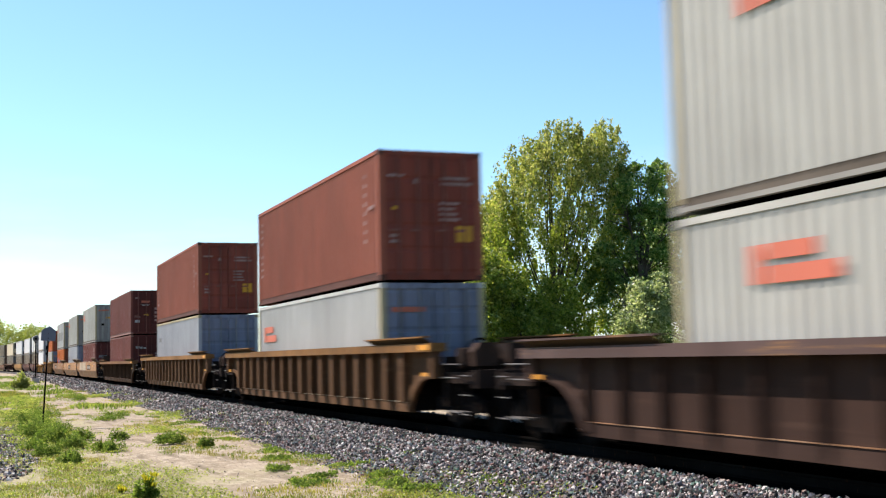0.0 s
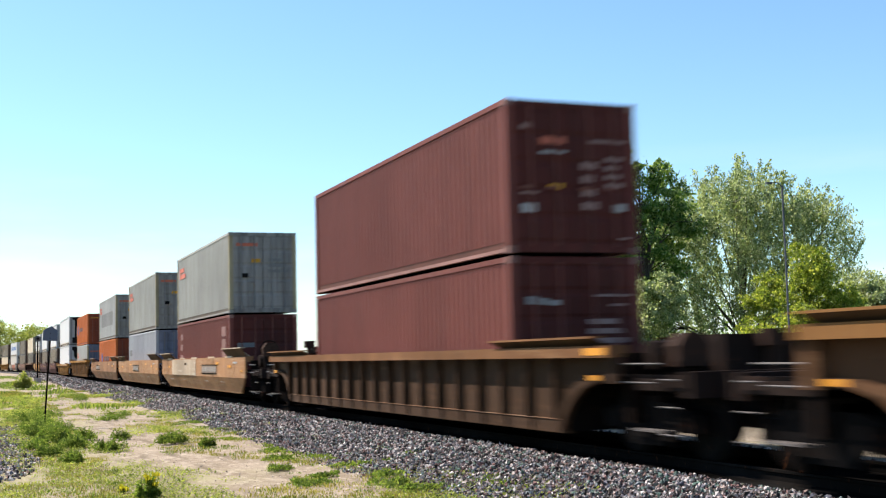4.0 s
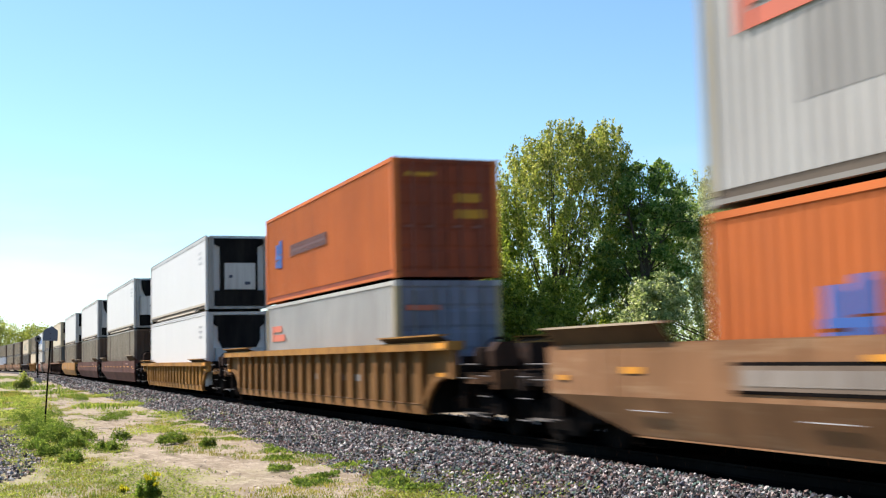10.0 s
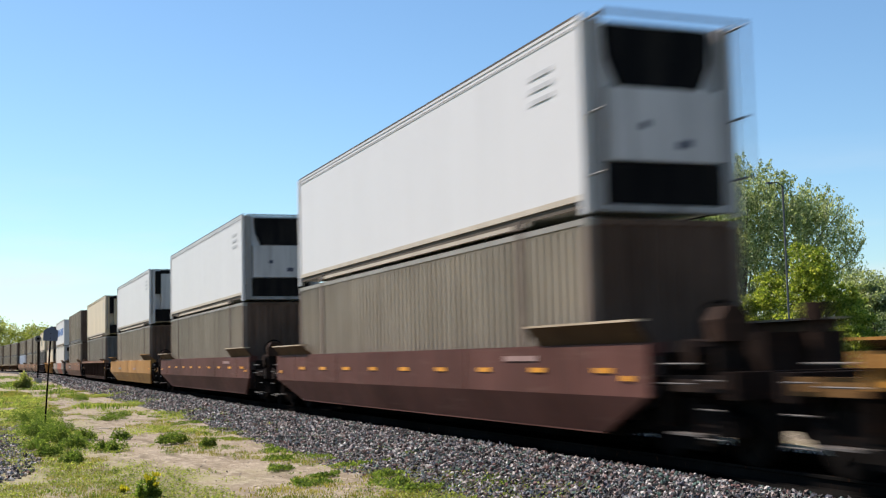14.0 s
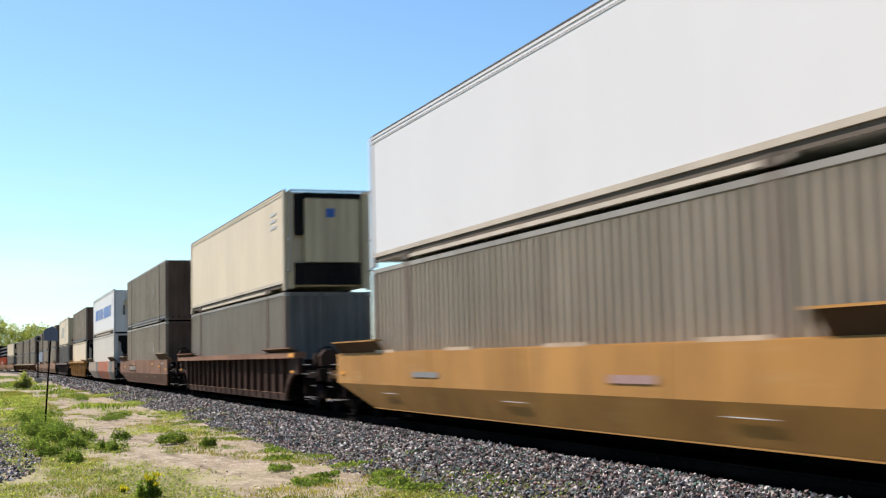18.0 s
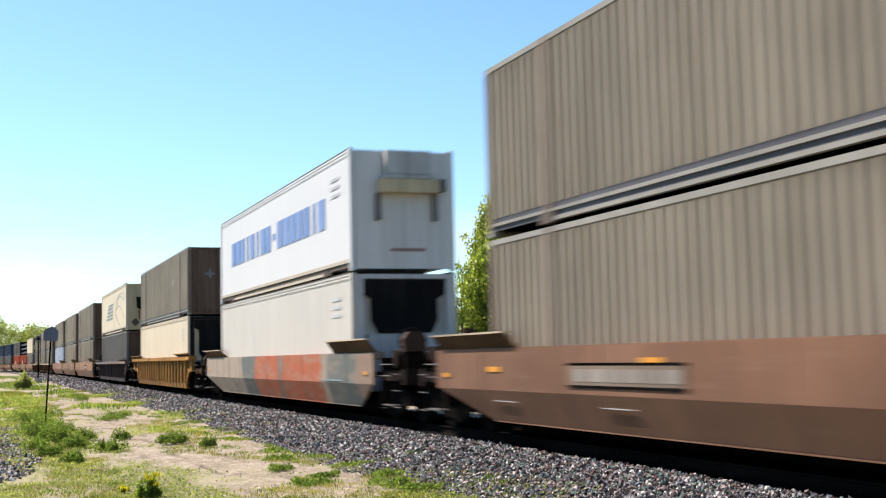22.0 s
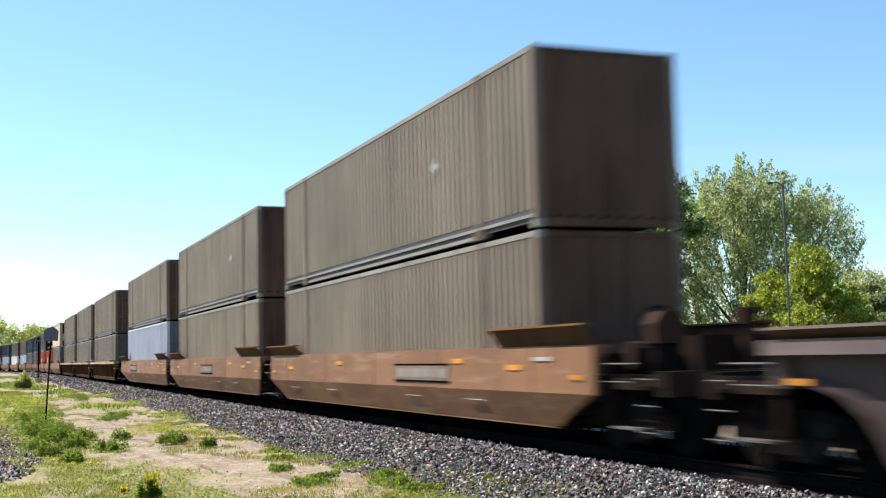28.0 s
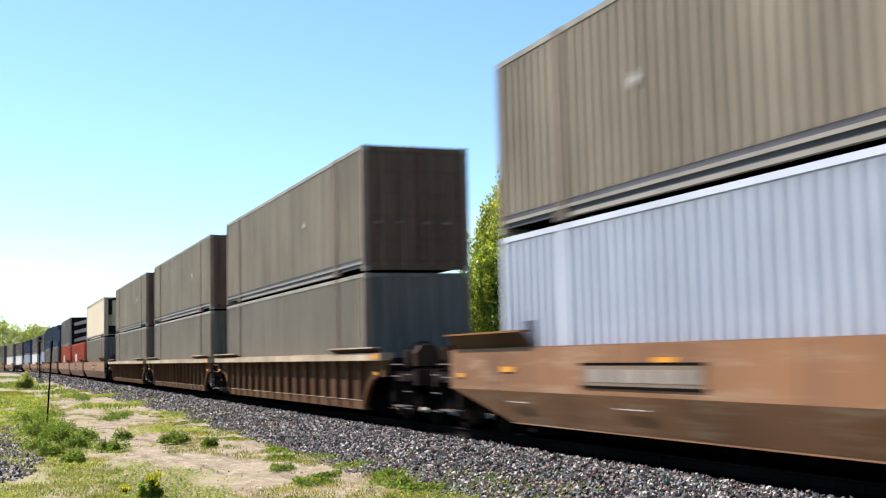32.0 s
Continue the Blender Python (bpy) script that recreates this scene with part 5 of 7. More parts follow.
        for ax, az in ((0.28, 0), (0, 0.28)):
            rod(bm, (cx - ax, yy, cz - az), (cx + ax, yy, cz + az), 0.014, 5)
        part("brake_wheel", bm, STEEL, car)
        part("brake_cylinder", made(rod, (0.2, y1 - s * 1.9, 1.2), (0.9, y1 - s * 1.9, 1.2), 0.17, 10), STEEL, car)
        part("equipment_box", boxes((-0.3, 1.0, y1 - s * 1.5 - 0.3, y1 - s * 1.5 + 0.3, 1.05, 1.58)), RUST_END, car)
        part("air_reservoir", made(rod, (-1.1, y1 - s * 1.7, 1.32), (-0.4, y1 - s * 1.7, 1.32), 0.2, 12), RUST_END, car)


# Face colour holds the shade under the plate's outward lean, besides rust freckles.
GUIDE_SHADE = paint("rust_stained_guide", (0.12, 0.065, 0.03), 0.75, 0.6, 0.5, (0.05, 0.03, 0.02), 0.3, 0.05, 0.3, (0.3, 0.18, 0.07), runs=3.4)


def guide(car, y0, y1, mat, rise=0.24):
    """The raised guide plate by the well's end: it leans outwards and carries a flat lip."""
    for sx_ in (-1, 1):
        g = part("side_guide", made(prism, ((sx_ * 1.36, TOP_Z - 0.02), (sx_ * 1.40, TOP_Z - 0.02), (sx_ * 1.62, TOP_Z + rise), (sx_ * 1.58, TOP_Z + rise)), 1, y0, y1), GUIDE_SHADE, car, "guide plate with its shaded face toned dark")
        # Pale lip: the sunlit upper edge is put into its colour.
        part("guide_lip", boxes((min(sx_ * 1.46, sx_ * 1.65), max(sx_ * 1.46, sx_ * 1.65), y0, y1, TOP_Z + rise, TOP_Z + rise + 0.03)), TANPALE if mat in (TAN, TANPALE, TANDARK, RUSTY, MAROON) else mat, g)
        for f in (0.1, 0.5, 0.9):
            y = y0 + (y1 - y0) * f
            part("gusset", made(prism, ((sx_ * 1.36, TOP_Z), (sx_ * 1.57, TOP_Z + rise), (sx_ * 1.22, TOP_Z)), 1, y - 0.015, y + 0.015), mat, g)


def well_ribbed(car, n0, n1, mat, top=None, fins=False):
    """Sides with a proud top chord, upright posts (wide pressings or thin fins) and a bottom sill with a worn ledge."""
    L = n1 - n0
    pitch = 0.98 if fins else 1.02 if mat is RUSTY else 0.90
    posts = round((L - 3.7) / pitch)
    wide, deep = (0.02, 0.115) if fins else (0.12, 0.165 if mat is RUSTY else 0.11)
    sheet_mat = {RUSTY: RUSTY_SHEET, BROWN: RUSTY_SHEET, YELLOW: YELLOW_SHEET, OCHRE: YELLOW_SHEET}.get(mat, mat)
    for sx_ in (-1, 1):
        def at(a, b):
            return sorted((sx_ * a, sx_ * b))
        x0, x1 = at(1.25, 1.585)
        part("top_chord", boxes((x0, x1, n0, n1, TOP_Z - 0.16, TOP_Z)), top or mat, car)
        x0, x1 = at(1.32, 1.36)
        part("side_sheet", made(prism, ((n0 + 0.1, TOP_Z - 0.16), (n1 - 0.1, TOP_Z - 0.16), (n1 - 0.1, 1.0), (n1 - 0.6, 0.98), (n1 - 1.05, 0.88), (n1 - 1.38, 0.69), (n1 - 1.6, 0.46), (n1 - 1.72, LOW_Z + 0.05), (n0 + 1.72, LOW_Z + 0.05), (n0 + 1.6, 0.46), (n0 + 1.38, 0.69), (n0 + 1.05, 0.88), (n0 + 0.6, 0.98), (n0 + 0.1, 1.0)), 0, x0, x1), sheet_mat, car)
        for y, d in ((n0, 1), (n1, -1)):
            arc = [(y + d * q, z) for q, z in ((0.1, 1.0), (0.6, 0.98), (1.05, 0.88), (1.38, 0.69), (1.6, 0.46), (1.72, LOW_Z + 0.05))]
            inner = [(y + d * (q + 0.09), z + 0.085) for q, z in ((0.05, 1.0), (0.62, 0.98), (1.10, 0.88), (1.44, 0.69), (1.67, 0.43), (1.76, LOW_Z + 0.0))]
            f0, f1 = at(1.361, 1.42)
            part("fender", made(prism, arc + inner[::-1], 0, f0, f1), mat, car, "rounded fender lip over the truck")
        x0, x1 = at(1.586, 1.592)
        part("reflector", boxes((x0, x1, n0 + 0.06, n0 + 0.62, TOP_Z - 0.13, TOP_Z - 0.03)), REFLECT, car, "amber reflector")
        x0, x1 = at(1.22, 1.375)
        part("bottom_sill", boxes((x0, x1, n0 + 1.7, n1 - 1.7, LOW_Z, LOW_Z + 0.19)), mat, car)
        x0, x1 = at(1.34, 1.388)
        part("sill_ledge", boxes((x0, x1, n0 + 1.75, n1 - 1.75, LOW_Z + 0.192, LOW_Z + 0.204)), TANPALE if mat is RUSTY else UMBER, car, "worn pale ledge")
        x0, x1 = at(1.362, 1.362 + deep)
        for y in (n0 + 0.12, n1 - 0.12):
            p = part("end_post", lambda: boxes((x0, x1, -0.1, 0.1, 0.96, TOP_Z - 0.162)), mat, car, key=("epost", sx_, TOP_Z, fins, deep))
            p.location = (0, y, 0)
        step = (L - 3.7) / posts
        for i in range(posts + 1):
            y = n0 + 1.85 + i * step
            p = part("side_post", lambda: boxes((x0, x1, -wide, wide, LOW_Z + 0.208, TOP_Z - 0.162), (min(sx_ * 1.376, sx_ * 1.40), max(sx_ * 1.376, sx_ * 1.40), -wide, wide, LOW_Z + 0.01, LOW_Z + 0.18)), mat, car, key=("post", sx_, TOP_Z, fins, deep))
            p.location = (0, y, 0)
    for y in (n0 + 1.66, n1 - 1.66):
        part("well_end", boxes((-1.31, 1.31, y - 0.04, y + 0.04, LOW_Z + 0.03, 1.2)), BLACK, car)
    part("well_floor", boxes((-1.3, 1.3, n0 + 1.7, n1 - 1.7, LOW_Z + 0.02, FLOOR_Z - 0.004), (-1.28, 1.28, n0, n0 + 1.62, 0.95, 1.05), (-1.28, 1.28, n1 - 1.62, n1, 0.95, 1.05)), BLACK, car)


def well_smooth(car, n0, n1, mat, cut0, cut1, seams=5):
    """Plain sheet sides whose lower third leans inwards, cut away by the trucks."""
    for sx_ in (-1, 1):
        up = [(sx_ * 1.50, n0, TOP_Z), (sx_ * 1.50, n1, TOP_Z), (sx_ * 1.50, n1, 0.80), (sx_ * 1.50, n0, 0.80)]
        low = [(sx_ * 1.50, n0 + 0.08, 0.80), (sx_ * 1.50, n1 - 0.08, 0.80), (sx_ * 1.30, n1 - cut1, SMOOTH_LOW), (sx_ * 1.30, n0 + cut0, SMOOTH_LOW)]
        for quad, nm in ((up, "upper_side"), (low, "lower_side")):
            b2 = bmesh.new()
            outer = [b2.verts.new(p) for p in quad]
            inner = [b2.verts.new((p[0] - sx_ * 0.06, p[1], p[2])) for p in quad]
            b2.faces.new(outer)
            b2.faces.new(inner[::-1])
            for i in range(4):
                b2.faces.new((outer[i], inner[i], inner[(i + 1) % 4], outer[(i + 1) % 4]))
            bmesh.ops.recalc_face_normals(b2, faces=b2.faces)
            part(nm, b2, mat, car)
        x0, x1 = sorted((sx_ * 1.22, sx_ * 1.44))
        part("top_chord", boxes((x0, x1, n0 + 0.02, n1 - 0.02, TOP_Z - 0.15, TOP_Z + 0.02)), mat, car)
        for i in range(seams):
            y = n0 + (i + 0.5) * (n1 - n0) / seams
            x0, x1 = sorted((sx_ * 1.49, sx_ * 1.508))
            part("seam_strip", boxes((x0, x1, y - 0.03, y + 0.03, 0.82, TOP_Z - 0.01)), mat, car)
        x0, x1 = sorted((sx_ * 1.235, sx_ * 1.295))
        part("bottom_sill", boxes((x0, x1, n0 + cut0 + 0.1, n1 - cut1 - 0.1, SMOOTH_LOW - 0.03, SMOOTH_LOW + 0.07)), mat, car)
    part("well_floor", boxes((-1.12, 1.12, n0 + cut0, n1 - cut1, LOW_Z + 0.02, FLOOR_Z - 0.004), (-1.4, 1.4, n0, n0 + cut0, 0.95, 1.05), (-1.4, 1.4, n1 - cut1, n1, 0.95, 1.05)), BLACK, car)


def plate(car, mat, y0, y1, z0, z1, x=-1.51, label="", name="plate"):
    return part(name, boxes((x - 0.006, x + 0.004, y0, y1, z0, z1)), mat, car, label)


WAGONS = {
    "rusty": ("ribbed", RUSTY, OCHRE, "rusty brown ribbed double-stack well wagon"),
    "brown_rib": ("ribbed", BROWNRIB, BROWNCHORD, "dark brown ribbed double-stack well wagon"),
    "maroon_rib": ("ribbed", DKMAROON, BROWN, "dark maroon ribbed double-stack well wagon"),
    "maroon_old": ("ribbed", DKMAROON, RUSTCHORD, "dark maroon ribbed well wagon with orange paint patches"),
    "ochre": ("ribbed", OCHRE, YELLOW, "weathered yellow ribbed double-stack well wagon"),
    "yellow_rib": ("ribbed", YELLOW, YELLOW, "yellow ribbed double-stack well wagon"),
    "yellow_low": ("ribbed", YELLOW, YELLOW, "low-sided yellow ribbed double-stack well wagon"),
    "dark_rib": ("ribbed", DARKRIB, MAUVE, "dark ribbed double-stack well wagon with teal scrawl"),
    "brown_trim": ("ribbed", RUSTY, TANPALE, "brown ribbed well wagon with tan top chord"),
    "tan": ("smooth", TAN, TAN, "tan plate-sided well wagon"),
    "tan_dark": ("smooth", TANDARK, TANDARK, "dusty dark tan plate-sided well wagon"),
    "tan_patched": ("smooth", TAN, TANPALE, "tan plate-sided well wagon with pale patches"),
    "maroon": ("smooth", MAROON, MAROON, "maroon plate-sided well wagon with amber reflectors"),
    "orange_tan": ("smooth", GOLD, GOLD, "orange-yellow plate-sided well wagon"),
    "umber": ("smooth", UMBER, OCHRE, "dull brown plate-sided well wagon with ochre guides"),
    "brown": ("smooth", BROWN, TAN, "brown plate-sided well wagon"),
    "graffiti": ("smooth", SPRAY, RUSTY, "plate-sided well wagon covered in red and green spray paint"),
}
WHEELS = []


SILL_Z = LOW_Z
HEIGHTS = {"yellow_low": (1.34, SILL_Z), "rusty": (1.62, SILL_Z + 0.06), "ochre": (1.64, SILL_Z + 0.04), "yellow_rib": (1.58, SILL_Z + 0.02), "maroon_rib": (1.56, SILL_Z)}     # top chord, bottom sill


def wagon(kind, box_len, front, rear, lead_truck, tail_truck, joint_front, joint_rear):
    """front, rear: the coupling faces along y; joint: True where the next unit shares the truck."""
    global TOP_Z, LOW_Z
    TOP_Z, LOW_Z = HEIGHTS.get(kind, (1.47, SILL_Z))
    style, mat, top, label = WAGONS[kind]
    car = thing("well_wagon", label, "wagon", "wagons of the train")
    n0 = front + (0.75 if joint_front else 1.95)
    n1 = rear - (0.75 if joint_rear else 1.95)
    if style == "ribbed":
        well_ribbed(car, n0, n1, mat, top, kind in ("maroon_rib", "maroon_old", "dark_rib", "brown_trim", "brown_rib"))
    else:
        well_smooth(car, n0, n1, mat, 1.1 if joint_front else 1.5, 1.1 if joint_rear else 2.1)
    guide(car, n0 + (0.08 if style == "smooth" else 0.3), n0 + (3.3 if style == "smooth" else 3.8), top, 0.29 if style == "smooth" else 0.1)
    guide(car, n1 - (3.3 if style == "smooth" else 4.0), n1 - 0.1, top, 0.25 if style == "smooth" else 0.1)
    gear_between(car, n0, front, mat, not joint_front, style == "smooth")
    gear_between(car, n1, rear, mat, False)
    for y, has in ((front if joint_front else front + 1.75, lead_truck), (rear if joint_rear else rear - 1.75, tail_truck)):
        if has:
            WHEELS.extend(truck(car, y))
    for sx_ in (-1, 1):
        for yy, z in ((n0 + 0.5, 0.98), (n1 - 0.5, 0.98)):
            plate(car, REFLECT, yy - 0.14, yy + 0.14, z + 0.02, z + 0.09, x=sx_ * 1.515, label="amber reflector", name="reflector")
    return car, n0, n1


PANELS = {4: (1.05, 4.2), 5: (4.9, 7.6), 6: (8.6, 11.4), 13: (10.39, 13.38), 17: (3.4, 6.38), 18: (7.06, 9.57), 19: (10.45, 13.45)}     # from the lead of the box


def dress(car, kind, n0, n1, number):
    """Stencils, reflectors and spray paint on the side that faces the verge."""
    L = n1 - n0
    if kind in ("tan", "tan_dark", "tan_patched", "brown", "umber"):
        y, y1 = (v - TRAIN[number][1] / 2 for v in PANELS[number]) if number in PANELS else (n0 + L * 0.42, n0 + L * 0.42 + 1.9)
        plate(car, PANELFILL, y, y1, 0.93, 1.2, label="dusty data panel in a dark frame")
        plate(car, BLACK, y - 0.05, y1 + 0.05, 1.2, 1.24, name="panel_frame")
        plate(car, BLACK, y - 0.05, y1 + 0.05, 0.89, 0.93, name="panel_frame")
        k = 6
        for i in range(k):
            a = y + 0.1 + i * (y1 - y - 0.15) / k
            plate(car, PANELMARK, a, a + (y1 - y) / k * 0.62, 0.98, 1.15, x=-1.517, name="lettering_bar")
        for f, z in ((0.12, 1.13), (0.24, 1.24), (0.62, 1.22), (0.86, 1.1)):
            plate(car, REFLECT, n0 + L * f, n0 + L * f + 0.5, z, z + 0.085, label="amber reflector", name="reflector")
        for f in (0.2, 0.36, 0.66, 0.84):
            plate(car, LABEL_WHITE, n0 + L * f, n0 + L * f + 0.8, 0.62, 0.632, x=-1.445, name="scratch")
        plate(car, LABEL_WHITE, n0 + 1.3, n0 + 1.9, 1.27, 1.33, name="lettering_bar")
    if kind == "tan_patched":
        for y0, y1 in ((0.5, 0.83),):
            plate(car, TANPALE, n0 + L * y0, n0 + L * y1, 0.81, TOP_Z - 0.02, label="pale primer patch", name="paint_patch")
        for f in (0.12, 0.3, 0.5, 0.66, 0.85):
            plate(car, TANPALE, n0 + L * f, n0 + L * f + 1.3, TOP_Z - 0.01, TOP_Z + 0.06, x=-1.46, name="top_pad")
    if kind == "maroon":
        for i in range(9):
            y = n0 + 0.9 + i * (L - 2) / 9
            plate(car, REFLECT, y, y + 0.5, 1.1, 1.17, label="amber reflector", name="reflector")
        plate(car, REDLABEL, n0 + 3.2, n0 + 4.4, 1.27, 1.35, name="lettering_bar")
    if kind == "orange_tan":
        plate(car, REDLABEL, n0 + 6.4, n0 + 7.6, 0.97, 1.08, name="lettering_bar")
        plate(car, LABEL_GREY, n0 + 14.0, n0 + 15.4, 0.98, 1.08, name="lettering_bar")
        for f in (0.2, 0.4, 0.6, 0.8):
            plate(car, TANPALE, n0 + L * f, n0 + L * f + 1.3, TOP_Z - 0.01, TOP_Z + 0.06, x=-1.46, name="top_pad")
        for f in (0.2, 0.5, 0.8):
            plate(car, LABEL_WHITE, n0 + L * f, n0 + L * f + 0.9, 0.62, 0.632, x=-1.445, name="scratch")
    if kind == "graffiti":
        plate(car, LOGO_TEAL, n0 + 2.4, n0 + 4.2, 0.84, 0.87, name="spray_line", x=-1.508)
    if kind == "dark_rib":
        for i, f in enumerate((0.66, 0.70, 0.745, 0.79)):
            plate(car, GRAF_TEAL, n0 + L * f, n0 + L * f + 0.42, 0.5, 1.2, x=-1.365, label="teal spray paint", name="spray_paint")
        for f in (0.1, 0.32, 0.55):
            plate(car, REFLECT, n0 + L * f, n0 + L * f + 0.3, TOP_Z - 0.12, TOP_Z - 0.05, x=-1.59, name="reflector")
    if kind in ("ochre", "yellow_rib"):
        for f in (0.28, 0.34, 0.44):
            plate(car, LABEL_GREY, n0 + L * f, n0 + L * f + 0.5, 0.85, 1.0, x=-1.365, name="lettering_bar")


# ---- the train: leading edge of the upper box at the start (metres along the line), wagon, boxes ----
A, B = 12.25, 16.6
TRAIN = [
    (0.35, A, "maroon_old", "grey_logo_mid", "grey_logo_big"),
    (24.4, A, "rusty", "ltgrey_logo", "red_high"),
    (48.0, A, "rusty", "ltgrey_plain", "red_high"),
    (71.8, A, "brown_rib", "dkred_low", "dkred"),
    (95.9, A, "tan_patched", "dkred_plate", "grey_logo"),
    (115.5, A, "tan", "bluegrey_plain", "grey_logo"),
    (135.7, A, "tan_dark", "orange_low", "grey_patched"),
    (159.6, A, "ochre", "ltgrey_logo", "orange"),
    (182.2, B, "yellow_low", "white_reefer_low", "white_reefer_split"),
    (206.4, B, "maroon", "olive", "white_reefer"),
    (230.7, B, "maroon", "olive", "white_reefer"),
    (255.0, B, "orange_tan", "olive", "white_reefer_window"),
    (279.9, B, "maroon_rib", "midgrey", "cream_reefer"),
    (304.2, B, "brown", "dark_star", "dark_star"),
    (328.9, B, "graffiti", "offwhite_low", "blue_words"),
    (353.2, B, "yellow_rib", "cream_low", "dark_star_placard"),
    (377.2, B, "dark_rib", "dark", "teal_globe"),
    (401.8, B, "umber", "olive", "dark_star"),
    (422.1, B, "umber", "olive", "dark_star"),
    (442.5, B, "umber", "bluewhite", "dark_doors"),
    (466.8, B, "brown_trim", "midgrey_doors", "dark_doors_mark"),
    (486.8, B, "brown_trim", "midgrey_doors", "dark_star"),
    (506.8, B, "brown_trim", "midgrey_doors", "dark_star"),
    (532.0, B, "umber", "midgrey", "cream_reefer"),
    (551.7, B, "umber", "redorange", None),
    (571.3, B, "umber", "redorange", "graphic_end"),
    (595.7, B, "brown", "dark", "navy"),
    (615.7, B, "brown", "dark", "navy"),
    (635.7, B, "brown", "bluewhite", "dark"),
    (660.2, B, "umber", "white_reefer_low", "dark"),
    (684.5, B, "umber", "bluewhite", "navy"),
    (708.7, B, "dark_rib", "white_reefer_low", "dark"),
    (733.1, B, "umber", "white_reefer_low", "midgrey"),
    (757.5, B, "umber", "midgrey", "dark"),
]
LIFT = {9: -0.0, 14: 0.06}     # how the lowest box sits on its cones, where it differs
MOVERS = []     # thing, distance of its middle along the line at the start, height


def assemble():
    global DISTANT
    n = len(TRAIN)
    ends = [0.0] * (n + 1)
    for i in range(1, n):
        ends[i] = (TRAIN[i - 1][0] + TRAIN[i - 1][1] + TRAIN[i][0]) / 2
    ends[8] = 178.9
    ends[0] = -4.9
    ends[n] = TRAIN[-1][0] + B + 4
    joint = [False] * (n + 1)
    for i in range(1, n):
        joint[i] = TRAIN[i][0] - TRAIN[i - 1][0] < 20.9
    for i, (s, L, kind, low, up) in enumerate(TRAIN):
        mid = s + L / 2
        DISTANT = s > 500
        mark = len(WHEELS)
        car, n0, n1 = wagon(kind, L, ends[i] - mid, ends[i + 1] - mid, not joint[i], True, joint[i], joint[i + 1])
        WHEELS[mark:] = [(w, y, mid) for w, y in WHEELS[mark:]]
        dress(car, kind, n0, n1, i)
        MOVERS.append((car, mid, 0.0))
        z = FLOOR_Z + LIFT.get(i, 0.0)
        for spec in (low, up):
            if spec:
                c, l, h, w = build(spec)
                c.location.z = z
                MOVERS.append((c, mid, z))
                z += h + 0.05
    return n


assemble()

# ---- rails and ties ----


def rails():
    track = thing("railway_track", "steel rails on dark timber ties", "track", kind="structure")
    for off in (-0.755, 0.755):
        stops = spread(-40, 180, 20, 1.0) + spread(188, 420, 8, 1.0)
        prof = ((-0.07, -0.17), (0.07, -0.17), (0.07, -0.155), (0.012, -0.13), (0.012, -0.04), (0.037, -0.03), (0.037, 0), (-0.037, 0), (-0.037, -0.03), (-0.012, -0.04), (-0.012, -0.13), (-0.07, -0.155))
        verts, faces = [], []
        for s in stops:
            x, y, a = line(s)
            c, d = math.cos(radians(a)), math.sin(radians(a))
            verts += [(x + (u + off) * c, y + (u + off) * d, z) for u, z in prof]
        n = len(prof)
        for j in range(len(stops) - 1):
            for i in range(n):
                faces.append((j * n + i, j * n + (i + 1) % n, (j + 1) * n + (i + 1) % n, (j + 1) * n + i))
        r = soup("rail", verts, faces, RAILSTEEL)
        r.parent = track
    for i in range(150):
        s = -6 + i * 0.53
        t = part("tie", lambda: boxes((-1.28, 1.28, -0.115, 0.115, -0.34, -0.165)), TIE, track, key=("tie",))
        t.location = (TRACK_X + 0.02 * math.sin(i * 3.3), s, 0)


rails()

# ---- ballast stones ----
OCTA_V = [(1, 0, 0), (-1, 0, 0), (0, 1, 0), (0, -1, 0), (0, 0, 1), (0, 0, -1)]
OCTA_F = [(0, 2, 4), (2, 1, 4), (1, 3, 4), (3, 0, 4), (2, 0, 5), (1, 2, 5), (3, 1, 5), (0, 3, 5)]


def stones(name, places, sizes, material, label):
    """Broken stones with sharp edges, each with a turn and a shape of its own."""
    rng = np.random.default_rng(11)
    n = len(places)
    base = np.array(OCTA_V, float)
    v = base[None] * (1 + rng.uniform(-0.2, 0.35, (n, len(base), 1))) + rng.uniform(-0.3, 0.3, (n, len(base), 3))
    v *= rng.uniform(0.65, 1.3, (n, 1, 3)) * np.array(sizes)[:, None, None]
    a, b = rng.uniform(0, 6.28, n), rng.uniform(-1.2, 1.2, n)
    ca, sa, cb, sb = np.cos(a)[:, None], np.sin(a)[:, None], np.cos(b)[:, None], np.sin(b)[:, None]
    x, y, z = v[..., 0], v[..., 1], v[..., 2]
    y, z = y * cb - z * sb, y * sb + z * cb
    x, y = x * ca - y * sa, x * sa + y * ca
    v = np.stack((x, y, z), -1) + np.array(places)[:, None]
    f = (np.array(OCTA_F)[None] + (np.arange(n) * len(base))[:, None, None]).reshape(-1, 3)
    return tagged(soup(name, v.reshape(-1, 3).tolist(), f.tolist(), material), label, "stones", kind="stuff")


